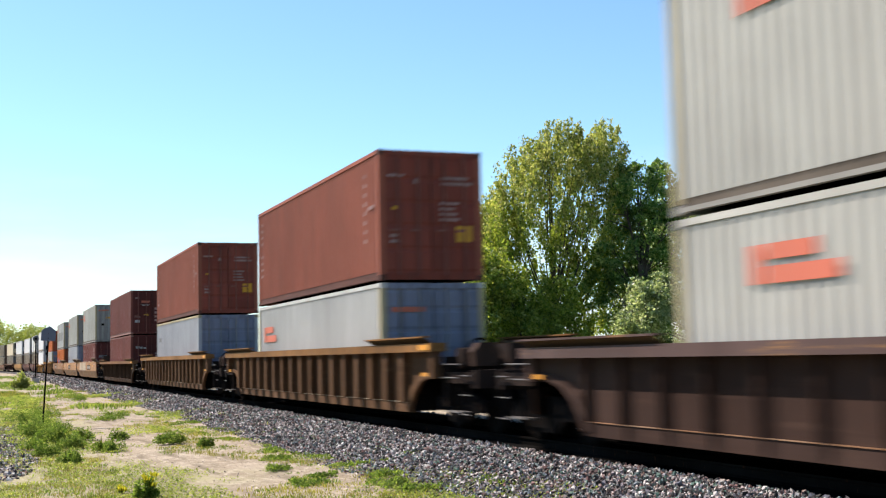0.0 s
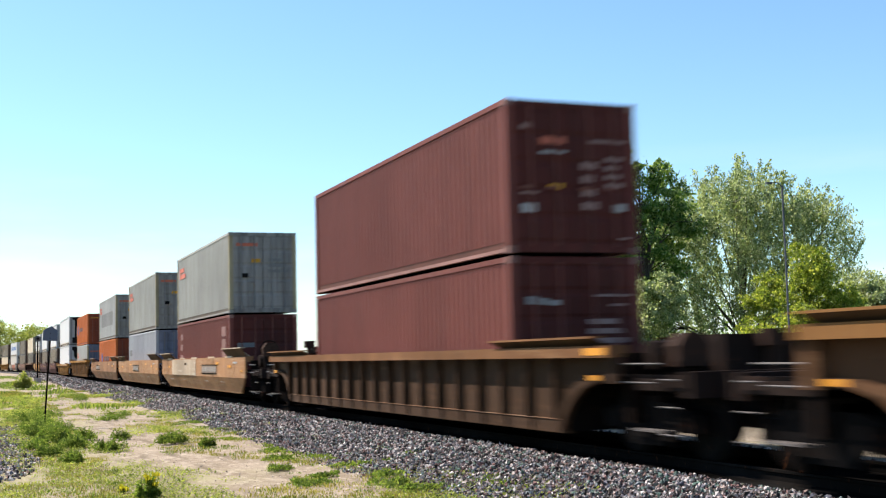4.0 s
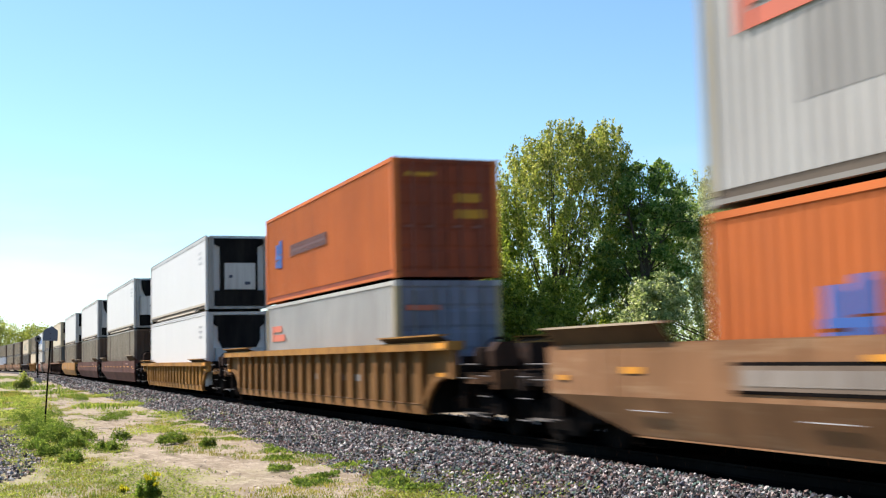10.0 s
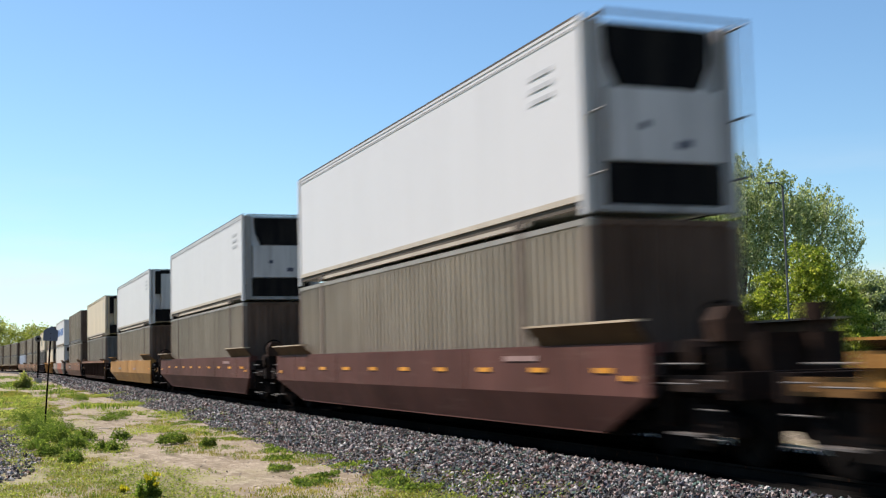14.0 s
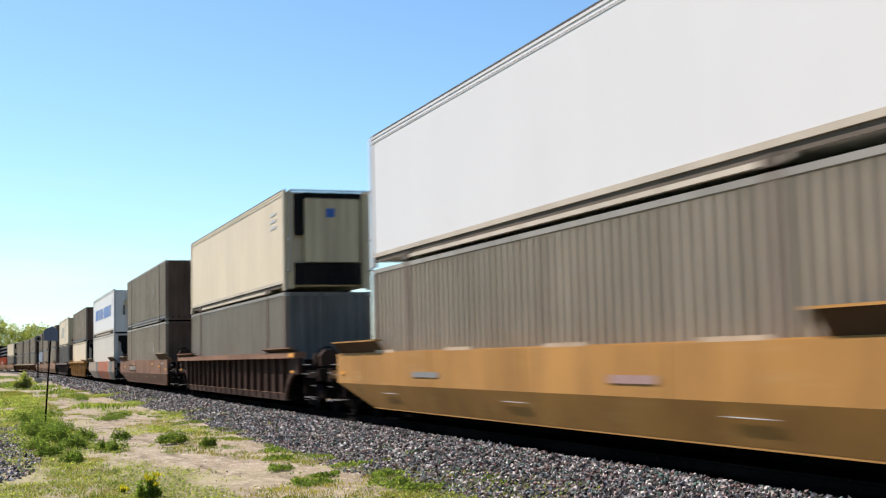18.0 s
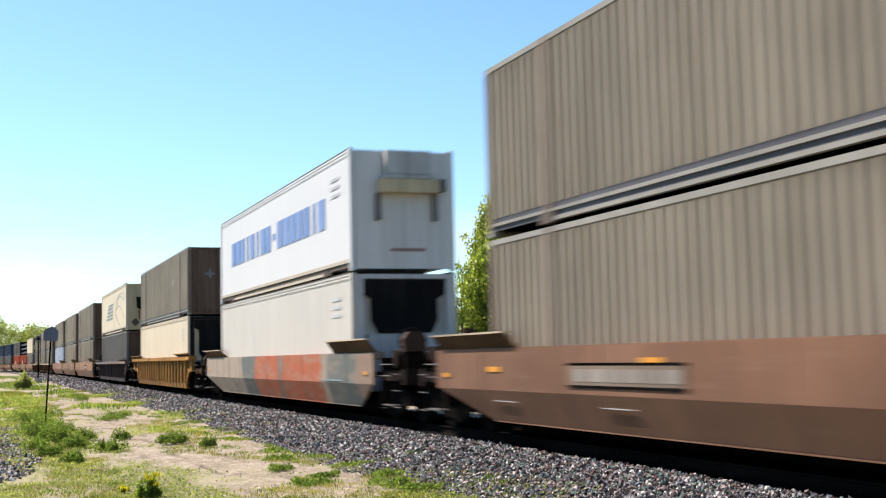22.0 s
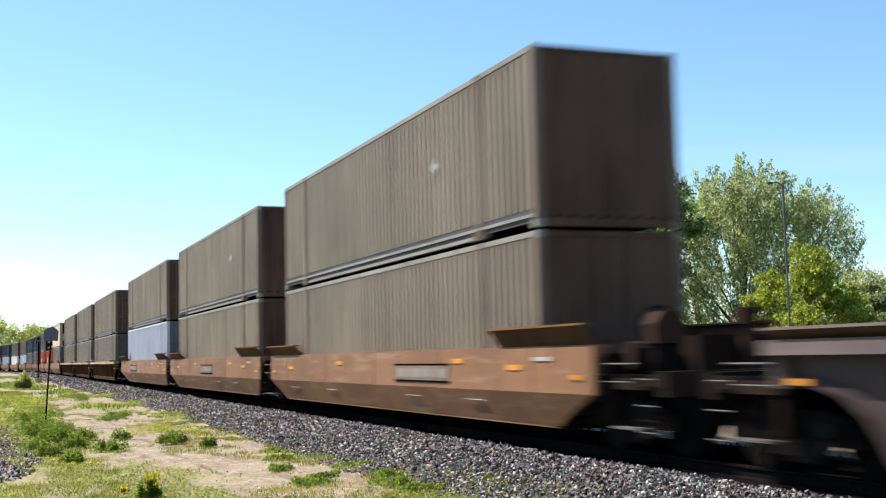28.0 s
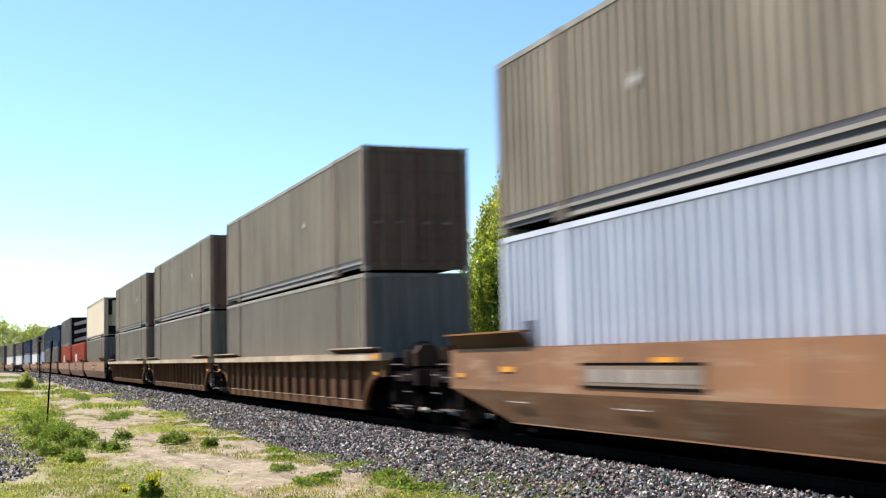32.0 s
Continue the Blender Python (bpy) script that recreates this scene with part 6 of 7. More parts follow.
def shoulder_stones():
    rng = random.Random(3)
    places, sizes = [], []
    s = -12.0
    while s < 260:
        dens, big = (260, 1.6) if s < 7.5 else (1500, 0.98) if s < 22 else (1200, 1.06) if s < 34 else (800, 1.25) if s < 50 else (420, 1.6) if s < 70 else (200, 2.1) if s < 100 else (60, 3.2)
        ds = 0.5
        toe = 3.75 - 0.5 * max(0.0, min(1.0, (s - 18) / 14)) + 0.22 * noise.noise((s * 0.3, 1, 7))
        for _ in range(int(dens * ds * 2.9)):
            u = -rng.uniform(1.2, 4.4)
            over = -u - toe + 0.25
            if over > 0 and rng.random() < 0.25 + over * 1.5:
                continue
            y = s + rng.random() * ds
            x = TRACK_X + u
            r = (0.010 + 0.021 * rng.random() ** 1.4) * big
            places.append((x, y, max(bed_z(u, y), ground_z(x, y)) + r * rng.uniform(-0.3, 2.0 if over < 0 else 0.6)))
            sizes.append(r)
        s += ds
    for _ in range(9000):
        u, y = rng.uniform(1.45, 3.6), rng.uniform(2, 48)
        r = 0.02 + 0.025 * rng.random()
        places.append((TRACK_X + u, y, bed_z(u, y) + r * rng.uniform(0.0, 1.2)))
        sizes.append(r)
    stones("ballast_stones", places, sizes, STONE, "loose grey crushed stones on the ballast shoulder")
    places, sizes = [], []
    for _ in range(16000):
        x, y = rng.uniform(-2.8, 1.3), rng.uniform(19, 40)
        if x > 0.9 + 0.5 * noise.noise((x, y * 0.4, 3)) or noise.noise((x * 0.5, y * 0.3, 8)) < -0.25:
            continue
        r = rng.uniform(0.014, 0.036)
        places.append((x, y, ground_z(x, y) + r * 0.35))
        sizes.append(r)
    stones("spilt_ballast", places, sizes, STONE, "patch of spilt grey ballast on the verge")
    places, sizes = [], []
    for _ in range(3500):
        x, y = rng.uniform(0.6, 5.6), 13 + 45 * rng.random() ** 1.6
        r = 0.004 + 0.012 * rng.random() ** 2.5
        places.append((x, y, ground_z(x, y) + r * 0.3))
        sizes.append(r)
    stones("loose_gravel", places, sizes, GRAVEL, "scattered pale gravel on the dirt verge")


shoulder_stones()

# ---- growth ----


def blades(name, tufts, material, label, category="grass", kind="stuff", parent=None):
    """Tufts of narrow leaves: (x, y, z, count, height, spread, width)."""
    rng = np.random.default_rng(hash_of(name))
    V, Fc, k = [], [], 0
    for x, y, z, n, h, sp, wd in tufts:
        n = int(n)
        a = rng.uniform(0, 6.28, n)
        r = sp * np.sqrt(rng.random(n))
        bx, by = x + r * np.cos(a), y + r * np.sin(a)
        la = a + rng.normal(0, 0.9, n)
        hh = h * rng.uniform(0.35, 1.1, n) * (1.15 - 0.6 * (r / max(sp, 1e-6)) ** 2)
        lean = hh * rng.uniform(0.1, 0.6, n)
        wa = rng.uniform(0, 6.28, n)
        dx, dy = wd * np.cos(wa), wd * np.sin(wa)
        tx, ty = bx + lean * np.cos(la), by + lean * np.sin(la)
        for i in range(n):
            V += [(bx[i] - dx[i] * 0.5, by[i] - dy[i] * 0.5, z - 0.02), (bx[i] + dx[i] * 0.5, by[i] + dy[i] * 0.5, z - 0.02),
                  (bx[i] * 0.45 + tx[i] * 0.55 + dx[i] * 0.8, by[i] * 0.45 + ty[i] * 0.55 + dy[i] * 0.8, z + hh[i] * 0.6),
                  (tx[i], ty[i], z + hh[i]),
                  (bx[i] * 0.45 + tx[i] * 0.55 - dx[i] * 0.8, by[i] * 0.45 + ty[i] * 0.55 - dy[i] * 0.8, z + hh[i] * 0.6)]
            Fc.append((k, k + 1, k + 2, k + 3, k + 4))
            k += 5
    ob = soup(name, V, Fc, material)
    if parent:
        ob.parent = parent
        return ob
    return tagged(ob, label, category, kind=kind)


def leaf_heap(name, seed, sp, h, n, parent):
    """A low heap of small broad leaves, thick at its rim, ragged at its top."""
    rng = np.random.default_rng(seed)
    k = 9
    cx, cy = rng.normal(0, sp * 0.45, k), rng.normal(0, sp * 0.45, k)
    ch, cr = h * rng.uniform(0.5, 1.05, k), sp * rng.uniform(0.3, 0.6, k)
    i = rng.integers(0, k, n)
    a, f = rng.uniform(0, 6.28, n), rng.random(n) ** 0.5
    z = ch[i] * (1 - 0.75 * f * f) * rng.random(n) ** 0.45
    p = np.stack((cx[i] + cr[i] * f * np.cos(a), cy[i] + cr[i] * f * np.sin(a), z), 1)
    u = rng.normal(size=(n, 3))
    u[:, 2] = np.abs(u[:, 2]) * 0.8
    u /= np.linalg.norm(u, axis=1, keepdims=True)
    w = np.cross(u, rng.normal(size=(n, 3)))
    w /= np.linalg.norm(w, axis=1, keepdims=True)
    s = rng.uniform(0.012, 0.032, n)[:, None]
    v = np.stack((p, p + u * s + w * s * 0.5, p + u * s * 2.2, p + u * s - w * s * 0.5), 1).reshape(-1, 3)
    ob = soup(name, v.tolist(), np.arange(n * 4).reshape(-1, 4).tolist(), WEED)
    ob.parent = parent
    return ob


def weed(x, y, h, sp, n, label, flower=False):
    z = ground_z(x, y)
    w = thing("weed", label, "weed", "weeds on the verge")
    w.location = (x, y, z)
    rng = random.Random(int(x * 100 + y * 10))
    for i in range(5):
        a = rng.uniform(0, 6.28)
        part("stem", made(rod, (0, 0, -0.03), (sp * 0.6 * math.cos(a), sp * 0.6 * math.sin(a), h * rng.uniform(0.6, 0.95)), 0.006, 4), WEED, w)
    leaf_heap("leaves", rng.randint(0, 9999), sp, h, int(n * 5.5), w)
    if flower:
        blades("blossom", [(rng.gauss(0, sp * 0.5), rng.gauss(0, sp * 0.5), h * rng.uniform(0.6, 1.0), 14, 0.05, 0.04, 0.012) for _ in range(int(sp * 130))], FLOWER, "", parent=w)


for x, y, h, sp, n, fl in ((3.91, 26.65, 0.30, 0.34, 420, False), (4.32, 25.16, 0.24, 0.17, 200, False), (2.02, 16.3, 0.34, 0.12, 200, True),
                           (2.28, 25.32, 0.36, 0.26, 300, False), (2.92, 28.71, 0.26, 0.2, 200, False), (2.18, 29.1, 0.34, 0.24, 240, False),
                           (1.5, 28.78, 0.5, 0.42, 460, False), (1.48, 22.62, 0.3, 0.2, 220, False), (1.15, 31.0, 0.5, 0.4, 360, False),
                           (1.9, 32.5, 0.4, 0.4, 320, False), (1.80, 17.3, 0.09, 0.05, 30, True), (4.25, 60.0, 0.5, 0.7, 300, False), (1.0, 27.0, 0.3, 0.3, 220, False),
                           (1.75, 26.6, 0.34, 0.36, 320, False), (1.3, 34.6, 0.42, 0.4, 320, False), (1.65, 36.8, 0.46, 0.42, 320, False), (1.25, 39.4, 0.5, 0.5, 320, False),
                           (1.8, 42.5, 0.5, 0.5, 320, False), (4.43, 18.99, 0.12, 0.30, 110, False), (4.3, 16.7, 0.10, 0.3, 110, False), (5.34, 16.0, 0.12, 0.32, 130, False), (5.62, 17.0, 0.11, 0.28, 110, False), (5.67, 18.9, 0.09, 0.28, 90, False), (5.5, 15.1, 0.10, 0.3, 110, False), (4.8, 17.6, 0.08, 0.22, 80, False), (5.3, 23.1, 0.10, 0.3, 100, False), (4.95, 21.0, 0.10, 0.28, 100, False), (3.6, 38.5, 0.22, 0.4, 220, False), (4.1, 41.0, 0.22, 0.5, 220, False), (1.15, 24.6, 0.26, 0.22, 200, False)):
    weed(x, y, h, sp, n, "leafy green weed with yellow flower heads" if fl else "low leafy green weed on bare soil", fl)


def mat_of_leaves():
    """Dense creeping growth that hugs the soil beyond the worn path and along the toe of the stones."""
    rng = np.random.default_rng(31)
    n = 420000
    y = np.where(rng.random(n) < 0.12, rng.uniform(-12, 12.5, n), 12.5 + 60 * rng.random(n) ** 1.8)
    x = rng.uniform(-5, 6.9, n)
    keep = []
    cells = {}
    for i in range(n):
        c = (int(x[i] * 6), int(y[i] * 4))
        if c not in cells:
            a, b = c[0] / 6, c[1] / 4
            g = noise.noise((a * 0.6, b * 0.24, 15)) + 0.55 * noise.noise((a * 1.9, b * 0.9, 16))
            edge = max(0.0, 1 - abs(a - 5.8) / 1.1)
            left = max(0.0, min(1.0, ((3.2 if b < 24 else 2.7) - a) / 1.0))
            if a < 0.9 and 19 < b < 33:
                left *= 0.15
            cells[c] = g + 0.34 * edge + 0.66 * left - 0.28
        if rng.random() < cells[c] * 2.2:
            keep.append(i)
    x, y = x[keep], y[keep]
    n = len(x)
    z = np.array([max(ground_z(a, b), bed_z(a - TRACK_X, b) if a > 4.4 else -9) for a, b in zip(x, y)])
    big = 1 + np.clip((y - 20) / 30, 0, 1.6)
    p = np.stack((x, y, z + rng.uniform(0.0, 0.05, n) * big), 1)
    a = rng.uniform(0, 6.28, n)
    s = (rng.uniform(0.010, 0.026, n) * big)[:, None]
    u = np.stack((np.cos(a), np.sin(a), rng.uniform(-0.1, 0.9, n)), 1)
    w = np.stack((-np.sin(a), np.cos(a), rng.uniform(-0.3, 0.3, n)), 1)
    v = np.stack((p - u * s, p + w * s * 0.6, p + u * s, p - w * s * 0.6), 1).reshape(-1, 3)
    tagged(soup("creeping_growth", v.tolist(), np.arange(n * 4).reshape(-1, 4).tolist(), MATLEAF), "low creeping yellow-green growth on the verge", "growth", kind="stuff")


def grass():
    rng = random.Random(9)
    low, dry = [], []
    for _ in range(15000):
        y = rng.uniform(-14, 12) if rng.random() < 0.12 else 12 + 75 * rng.random() ** 1.5
        x = rng.uniform(-6, 6.2)
        g = noise.noise((x * 0.55, y * 0.22, 5)) + 0.5 * noise.noise((x * 1.6, y * 0.9, 6))
        edge = max(0.0, 1 - abs(x - 5.2) / 1.1)             # along the toe of the ballast
        left = max(0.0, min(1.0, (2.9 - x) / 1.2))          # beyond the worn path
        far = max(0.0, (y - 36) / 40)
        if x < 0.9 and 19 < y < 34:
            left *= 0.2
        if g + 0.22 * edge + 0.50 * left + 0.3 * far * left < 0.30:
            continue
        z = ground_z(x, y) if x < 5 else max(ground_z(x, y), bed_z(x - TRACK_X, y))
        t = (x, y, z, rng.randint(16, 30), rng.uniform(0.03, 0.08) * (1 + 0.5 * far), rng.uniform(0.12, 0.3), 0.007 + 0.005 * far)
        (low if rng.random() < 0.35 else dry).append(t)
    for _ in range(900):
        x, y = rng.uniform(5.0, 7.0), 13 + 32 * rng.random() ** 1.4
        if noise.noise((x * 1.3, y * 0.6, 25)) < 0.22 + 0.22 * max(0.0, x - 5.8):
            continue
        low.append((x, y, max(ground_z(x, y), bed_z(x - TRACK_X, y)) + 0.02, rng.randint(18, 30), rng.uniform(0.02, 0.04), rng.uniform(0.08, 0.2), 0.018))
    blades("green_grass", low, WEED, "low green grass tufts on the verge")
    blades("dry_grass", dry, DRYGRASS, "short yellow-green grass tufts on the verge")
    mat_of_leaves()
    far_t = []
    for _ in range(1500):
        x, y = rng.uniform(-30, 5), rng.uniform(48, 200)
        if noise.noise((x * 0.2, y * 0.06, 2)) < -0.05:
            continue
        far_t.append((x, y, -0.42, 34, rng.uniform(0.12, 0.34), 0.7, 0.035))
    blades("far_grass", far_t, WEED, "long green grass beside the line")
    beyond = []
    for _ in range(1600):
        x, y = rng.uniform(19, 55), rng.uniform(8, 75)
        beyond.append((x, y, -0.42, 14, rng.uniform(0.3, 0.8), 0.7, 0.06))
    blades("field_grass", beyond, WEED, "rough green grass beyond the line")


grass()

# ---- trees ----


def limb(bm, p, q, r0, r1):
    p, q = Vector(p), Vector(q)
    m = (q - p).to_track_quat("Z", "Y").to_matrix()
    n = 7
    rings = []
    for k in range(4):
        f = k / 3
        c = p.lerp(q, f) + Vector((0.05 * math.sin(7 * f + p.x), 0.05 * math.cos(5 * f + p.y), 0)) * (q - p).length * 0.3
        r = r0 + (r1 - r0) * f
        rings.append([bm.verts.new(c + m @ Vector((r * math.cos(2 * math.pi * i / n), r * math.sin(2 * math.pi * i / n), 0))) for i in range(n)])
    for a, b in zip(rings, rings[1:]):
        for i in range(n):
            bm.faces.new((a[i], a[(i + 1) % n], b[(i + 1) % n], b[i]))


def leaf_quads(rng, p, size, upright=0.0):
    """One small pointed leaf at each place."""
    n = len(p)
    u = rng.normal(size=(n, 3))
    u[:, 2] *= 1 + 2.2 * upright
    u /= np.linalg.norm(u, axis=1, keepdims=True)
    w = np.cross(u, rng.normal(size=(n, 3)))
    w /= np.linalg.norm(w, axis=1, keepdims=True)
    s = size * rng.uniform(0.55, 1.25, n)[:, None]
    v = np.stack((p - u * s, p + w * s * 0.62, p + u * s, p - w * s * 0.62), 1).reshape(-1, 3)
    return v.tolist(), np.arange(n * 4).reshape(-1, 4).tolist()


def crown_part(rng, t, p, size, leaf, upright=0.0, label=""):
    ob = soup("crown", *leaf_quads(rng, p[p[:, 2] > 0.15], size, upright), leaf)
    ob.parent = t
    if label:
        ob["label"] = label


def tree(label, x, y, z, lobes, leaf, clumps, per, size, flat=0.6, trunk=0.22, name="tree", seed=1, loose=0.17):
    """lobes: (dx, dy, height of the middle, radius across, half height) of the crown's masses; the leaves sit in flat clumps near their skins."""
    rng = np.random.default_rng(seed)
    t = thing(name, label, "tree" if name == "tree" else "bush")
    t.location = (x, y, z)
    top = max(l[2] + l[4] * 0.6 for l in lobes)
    bm = bmesh.new()
    limb(bm, (0, 0, -0.2), (0.1, 0.05, top * 0.55), trunk, trunk * 0.5)
    limb(bm, (0.1, 0.05, top * 0.55), (0.0, 0.1, top * 0.95), trunk * 0.5, trunk * 0.12)
    part("trunk", bm, BARK, t)
    for dx, dy, dz, r, hh in lobes:
        b2 = bmesh.new()
        z0 = max(0.4, (dz - hh) * 0.75)
        fine = r < 0.95
        limb(b2, (0, 0, min(z0, top * 0.5)), (dx * 0.8, dy * 0.8, dz + hh * 0.3), trunk * (0.12 if fine else 0.4), trunk * (0.03 if fine else 0.1))
        for k in range(0 if fine else 6):
            a = rng.uniform(0, 6.28)
            f = rng.uniform(0.3, 0.9)
            c = Vector((0, 0, min(z0, top * 0.5))).lerp(Vector((dx * 0.8, dy * 0.8, dz + hh * 0.3)), f)
            e = (dx + r * 0.75 * math.cos(a), dy + r * 0.75 * math.sin(a), dz + rng.uniform(-0.3, 0.8) * hh)
            limb(b2, c, e, trunk * 0.14, trunk * 0.04)
        part("limb", b2, BARK, t)
    vol = np.array([l[3] * l[3] * l[4] for l in lobes]) ** 0.6
    L = np.array(lobes)[rng.choice(len(lobes), clumps, p=vol / vol.sum())]
    d = rng.normal(size=(clumps, 3))
    d /= np.linalg.norm(d, axis=1, keepdims=True)
    c = L[:, :3] + d * (rng.uniform(0.35, 1.02, clumps) ** 0.7)[:, None] * np.stack((L[:, 3], L[:, 3], L[:, 4]), 1)
    wide = loose * rng.uniform(0.6, 1.35, clumps) * (0.55 + 0.45 * L[:, 3])
    off = rng.normal(size=(clumps * per, 3)) * np.repeat(wide, per)[:, None] * np.array((1, 1, flat))
    off[:, 2] -= 0.25 * np.hypot(off[:, 0], off[:, 1])        # clumps droop at their rims
    crown_part(rng, t, np.repeat(c, per, 0) + off, size, leaf)
    return t


def shoot_tree(label, x, y, z, knots, deep, sprays, per, long, leaf, size, fan=0.3, young=None, thin_past=99.0, trunk=0.25, seed=1):
    """A tree of upright leafy shoots under an uneven outline of knots (dx, top)."""
    rng = np.random.default_rng(seed)
    t = thing("tree", label, "tree")
    t.location = (x, y, z)
    kx, kz = np.array(knots).T
    half = max(-kx[0], kx[-1])
    dx = rng.uniform(kx[0], kx[-1], sprays)
    top = np.interp(dx, kx, kz)
    dy = rng.uniform(-1, 1, sprays) * deep * np.sqrt(np.clip(1.02 - (dx / half) ** 2, 0.05, 1))
    top = top * (1 - 0.22 * (dy / deep) ** 2) + rng.normal(0, 0.3, sprays)
    ln = long * rng.uniform(0.6, 1.3, sprays)
    base = 0.5 + (top - ln - 0.5) * rng.random(sprays) ** 0.62
    base[: sprays // 5] = (top - ln)[: sprays // 5]
    A = np.stack((dx, dy, base), 1)
    D = np.stack((dx / half * fan, dy / half * fan, np.ones(sprays)), 1) + rng.normal(0, 0.16, (sprays, 3))
    D /= np.linalg.norm(D, axis=1, keepdims=True)
    bm = bmesh.new()
    limb(bm, (0, 0, -0.2), (0.1, 0.05, kz.max() * 0.5), trunk, trunk * 0.5)
    limb(bm, (0.1, 0.05, kz.max() * 0.5), (0.0, 0.1, kz.max() * 0.9), trunk * 0.5, trunk * 0.12)
    part("trunk", bm, BARK, t)
    for i in range(0, sprays, max(9, sprays // 45)):
        b2 = bmesh.new()
        limb(b2, (dx[i] * 0.08, dy[i] * 0.08, max(0.6, base[i] * 0.38)), A[i], trunk * 0.2, trunk * 0.07)
        limb(b2, A[i], A[i] + D[i] * ln[i] * 0.9, trunk * 0.07, trunk * 0.03)
        part("limb", b2, BARK, t)
    n = np.where(dx > thin_past, per // 3, per)
    f = rng.random(n.sum())
    who = np.repeat(np.arange(sprays), n)
    wide = 0.13 + 0.07 * rng.random(sprays)
    p = A[who] + D[who] * (ln[who] * f)[:, None] + rng.normal(size=(len(f), 3)) * (wide[who] * (1.25 - 0.8 * f))[:, None]
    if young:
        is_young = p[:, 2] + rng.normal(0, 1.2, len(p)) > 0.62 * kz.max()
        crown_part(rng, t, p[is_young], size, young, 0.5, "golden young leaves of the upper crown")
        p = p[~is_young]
    crown_part(rng, t, p, size, leaf, 0.5)
    return t


GZ = -0.45


def lumps(seed, n, across, tall, r):
    """Small rounded masses spread over a dome, so that the crown is lumpy."""
    rng = random.Random(seed)
    out = []
    for _ in range(n):
        a, f = rng.uniform(0, 6.28), rng.random() ** 0.5
        out.append((across * f * math.cos(a), across * f * math.sin(a), tall * (1 - 0.55 * f * f) * rng.uniform(0.72, 1.0) - r, r * rng.uniform(0.7, 1.2), r * rng.uniform(0.6, 1.0)))
    return out


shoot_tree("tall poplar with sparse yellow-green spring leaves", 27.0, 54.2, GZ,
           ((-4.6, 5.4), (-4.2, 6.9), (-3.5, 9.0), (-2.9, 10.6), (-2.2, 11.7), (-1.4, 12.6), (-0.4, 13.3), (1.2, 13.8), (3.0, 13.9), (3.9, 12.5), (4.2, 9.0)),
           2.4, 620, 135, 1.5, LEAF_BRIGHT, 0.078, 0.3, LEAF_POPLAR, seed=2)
tree("broad deep-green leafy tree", 31.2, 52.4, GZ,
     [(0.2, 0, 10.4, 1.5, 1.6), (1.8, 0.2, 10.2, 1.2, 1.7), (2.4, -0.2, 8.6, 1.0, 1.5), (-1.0, 0, 8.8, 1.5, 1.6), (0.9, 0, 8.0, 1.8, 1.7), (-1.6, 0.2, 6.4, 1.5, 1.6), (0.5, 0, 6.0, 1.6, 1.5), (-0.9, 0, 4.4, 1.7, 1.5), (0.1, -0.2, 3.0, 1.5, 1.3), (-2.5, 0, 5.0, 0.9, 1.2)],
     LEAF_MAPLE, 270, 105, 0.09, 0.6, 0.26, seed=3, loose=0.19)
shoot_tree("wide grey-green willow-like tree with upright twigs", 39.4, 55.6, GZ,
           ((-6.6, 4.6), (-6.0, 8.6), (-4.0, 10.6), (-1.8, 11.7), (0.4, 12.3), (2.0, 12.1), (3.2, 10.3), (4.6, 11.6), (6.2, 9.9), (7.1, 8.6), (7.5, 7.0)),
           3.0, 1150, 110, 1.6, LEAF_WILLOW, 0.075, 0.6, None, 4.6, 0.3, seed=4)
tree("rounded bright yellow-green shrub tree", 34.6, 44.0, GZ,
     lumps(5, 34, 2.9, 7.1, 0.8) + [(0, 0, 3.0, 1.9, 1.8), (-2.0, 0, 1.8, 1.0, 1.2), (-2.9, 0.2, 1.4, 0.7, 0.9)],
     LEAF_BRIGHT, 420, 120, 0.062, 0.7, 0.14, seed=5)
tree("green leafy tree at the edge of the yard", 41.9, 48.4, GZ,
     lumps(6, 20, 3.6, 6.4, 0.9) + [(0, 0, 4.6, 1.6, 1.3), (2.2, 0, 4.4, 1.4, 1.2), (0, 0, 3.2, 2.6, 1.9), (4.0, 0, 4.6, 1.8, 1.6), (-2.4, 0, 3.4, 1.3, 1.5)],
     LEAF_WILLOW, 400, 110, 0.07, 0.7, 0.18, seed=6)
tree("bright green bush beside the poplar", 23.9, 51.6, GZ,
     [(-1.6, 0, 5.4, 0.9, 1.6), (-0.6, 0, 4.8, 1.1, 1.7), (0.6, 0.2, 4.4, 1.2, 1.7), (1.8, 0, 4.0, 1.2, 1.5), (-1.5, 0.2, 3.2, 1.4, 1.5), (0.2, -0.2, 2.6, 1.8, 1.5), (2.4, 0, 2.4, 1.3, 1.4)],
     LEAF_BRIGHT, 260, 130, 0.08, 0.8, 0.1, name="bush", seed=7, loose=0.2)
shoot_tree("slender bright green sapling beside the bush", 20.9, 52.0, GZ,
           ((-1.9, 2.6), (-1.6, 5.0), (-0.7, 5.6), (0.4, 6.2), (1.6, 7.2), (2.2, 6.6)), 0.8, 95, 120, 1.5, LEAF_BRIGHT, 0.075, 0.2, None, 99.0, 0.08, seed=14)
tree("pale green bush in front of the dark tree", 26.6, 44.4, GZ,
     [(0, 0, 3.4, 1.2, 1.5), (1.0, 0, 4.2, 0.9, 1.2), (-0.9, 0, 2.4, 0.9, 1.3)],
     LEAF_WILLOW, 120, 110, 0.07, 0.7, 0.08, name="bush", seed=8)


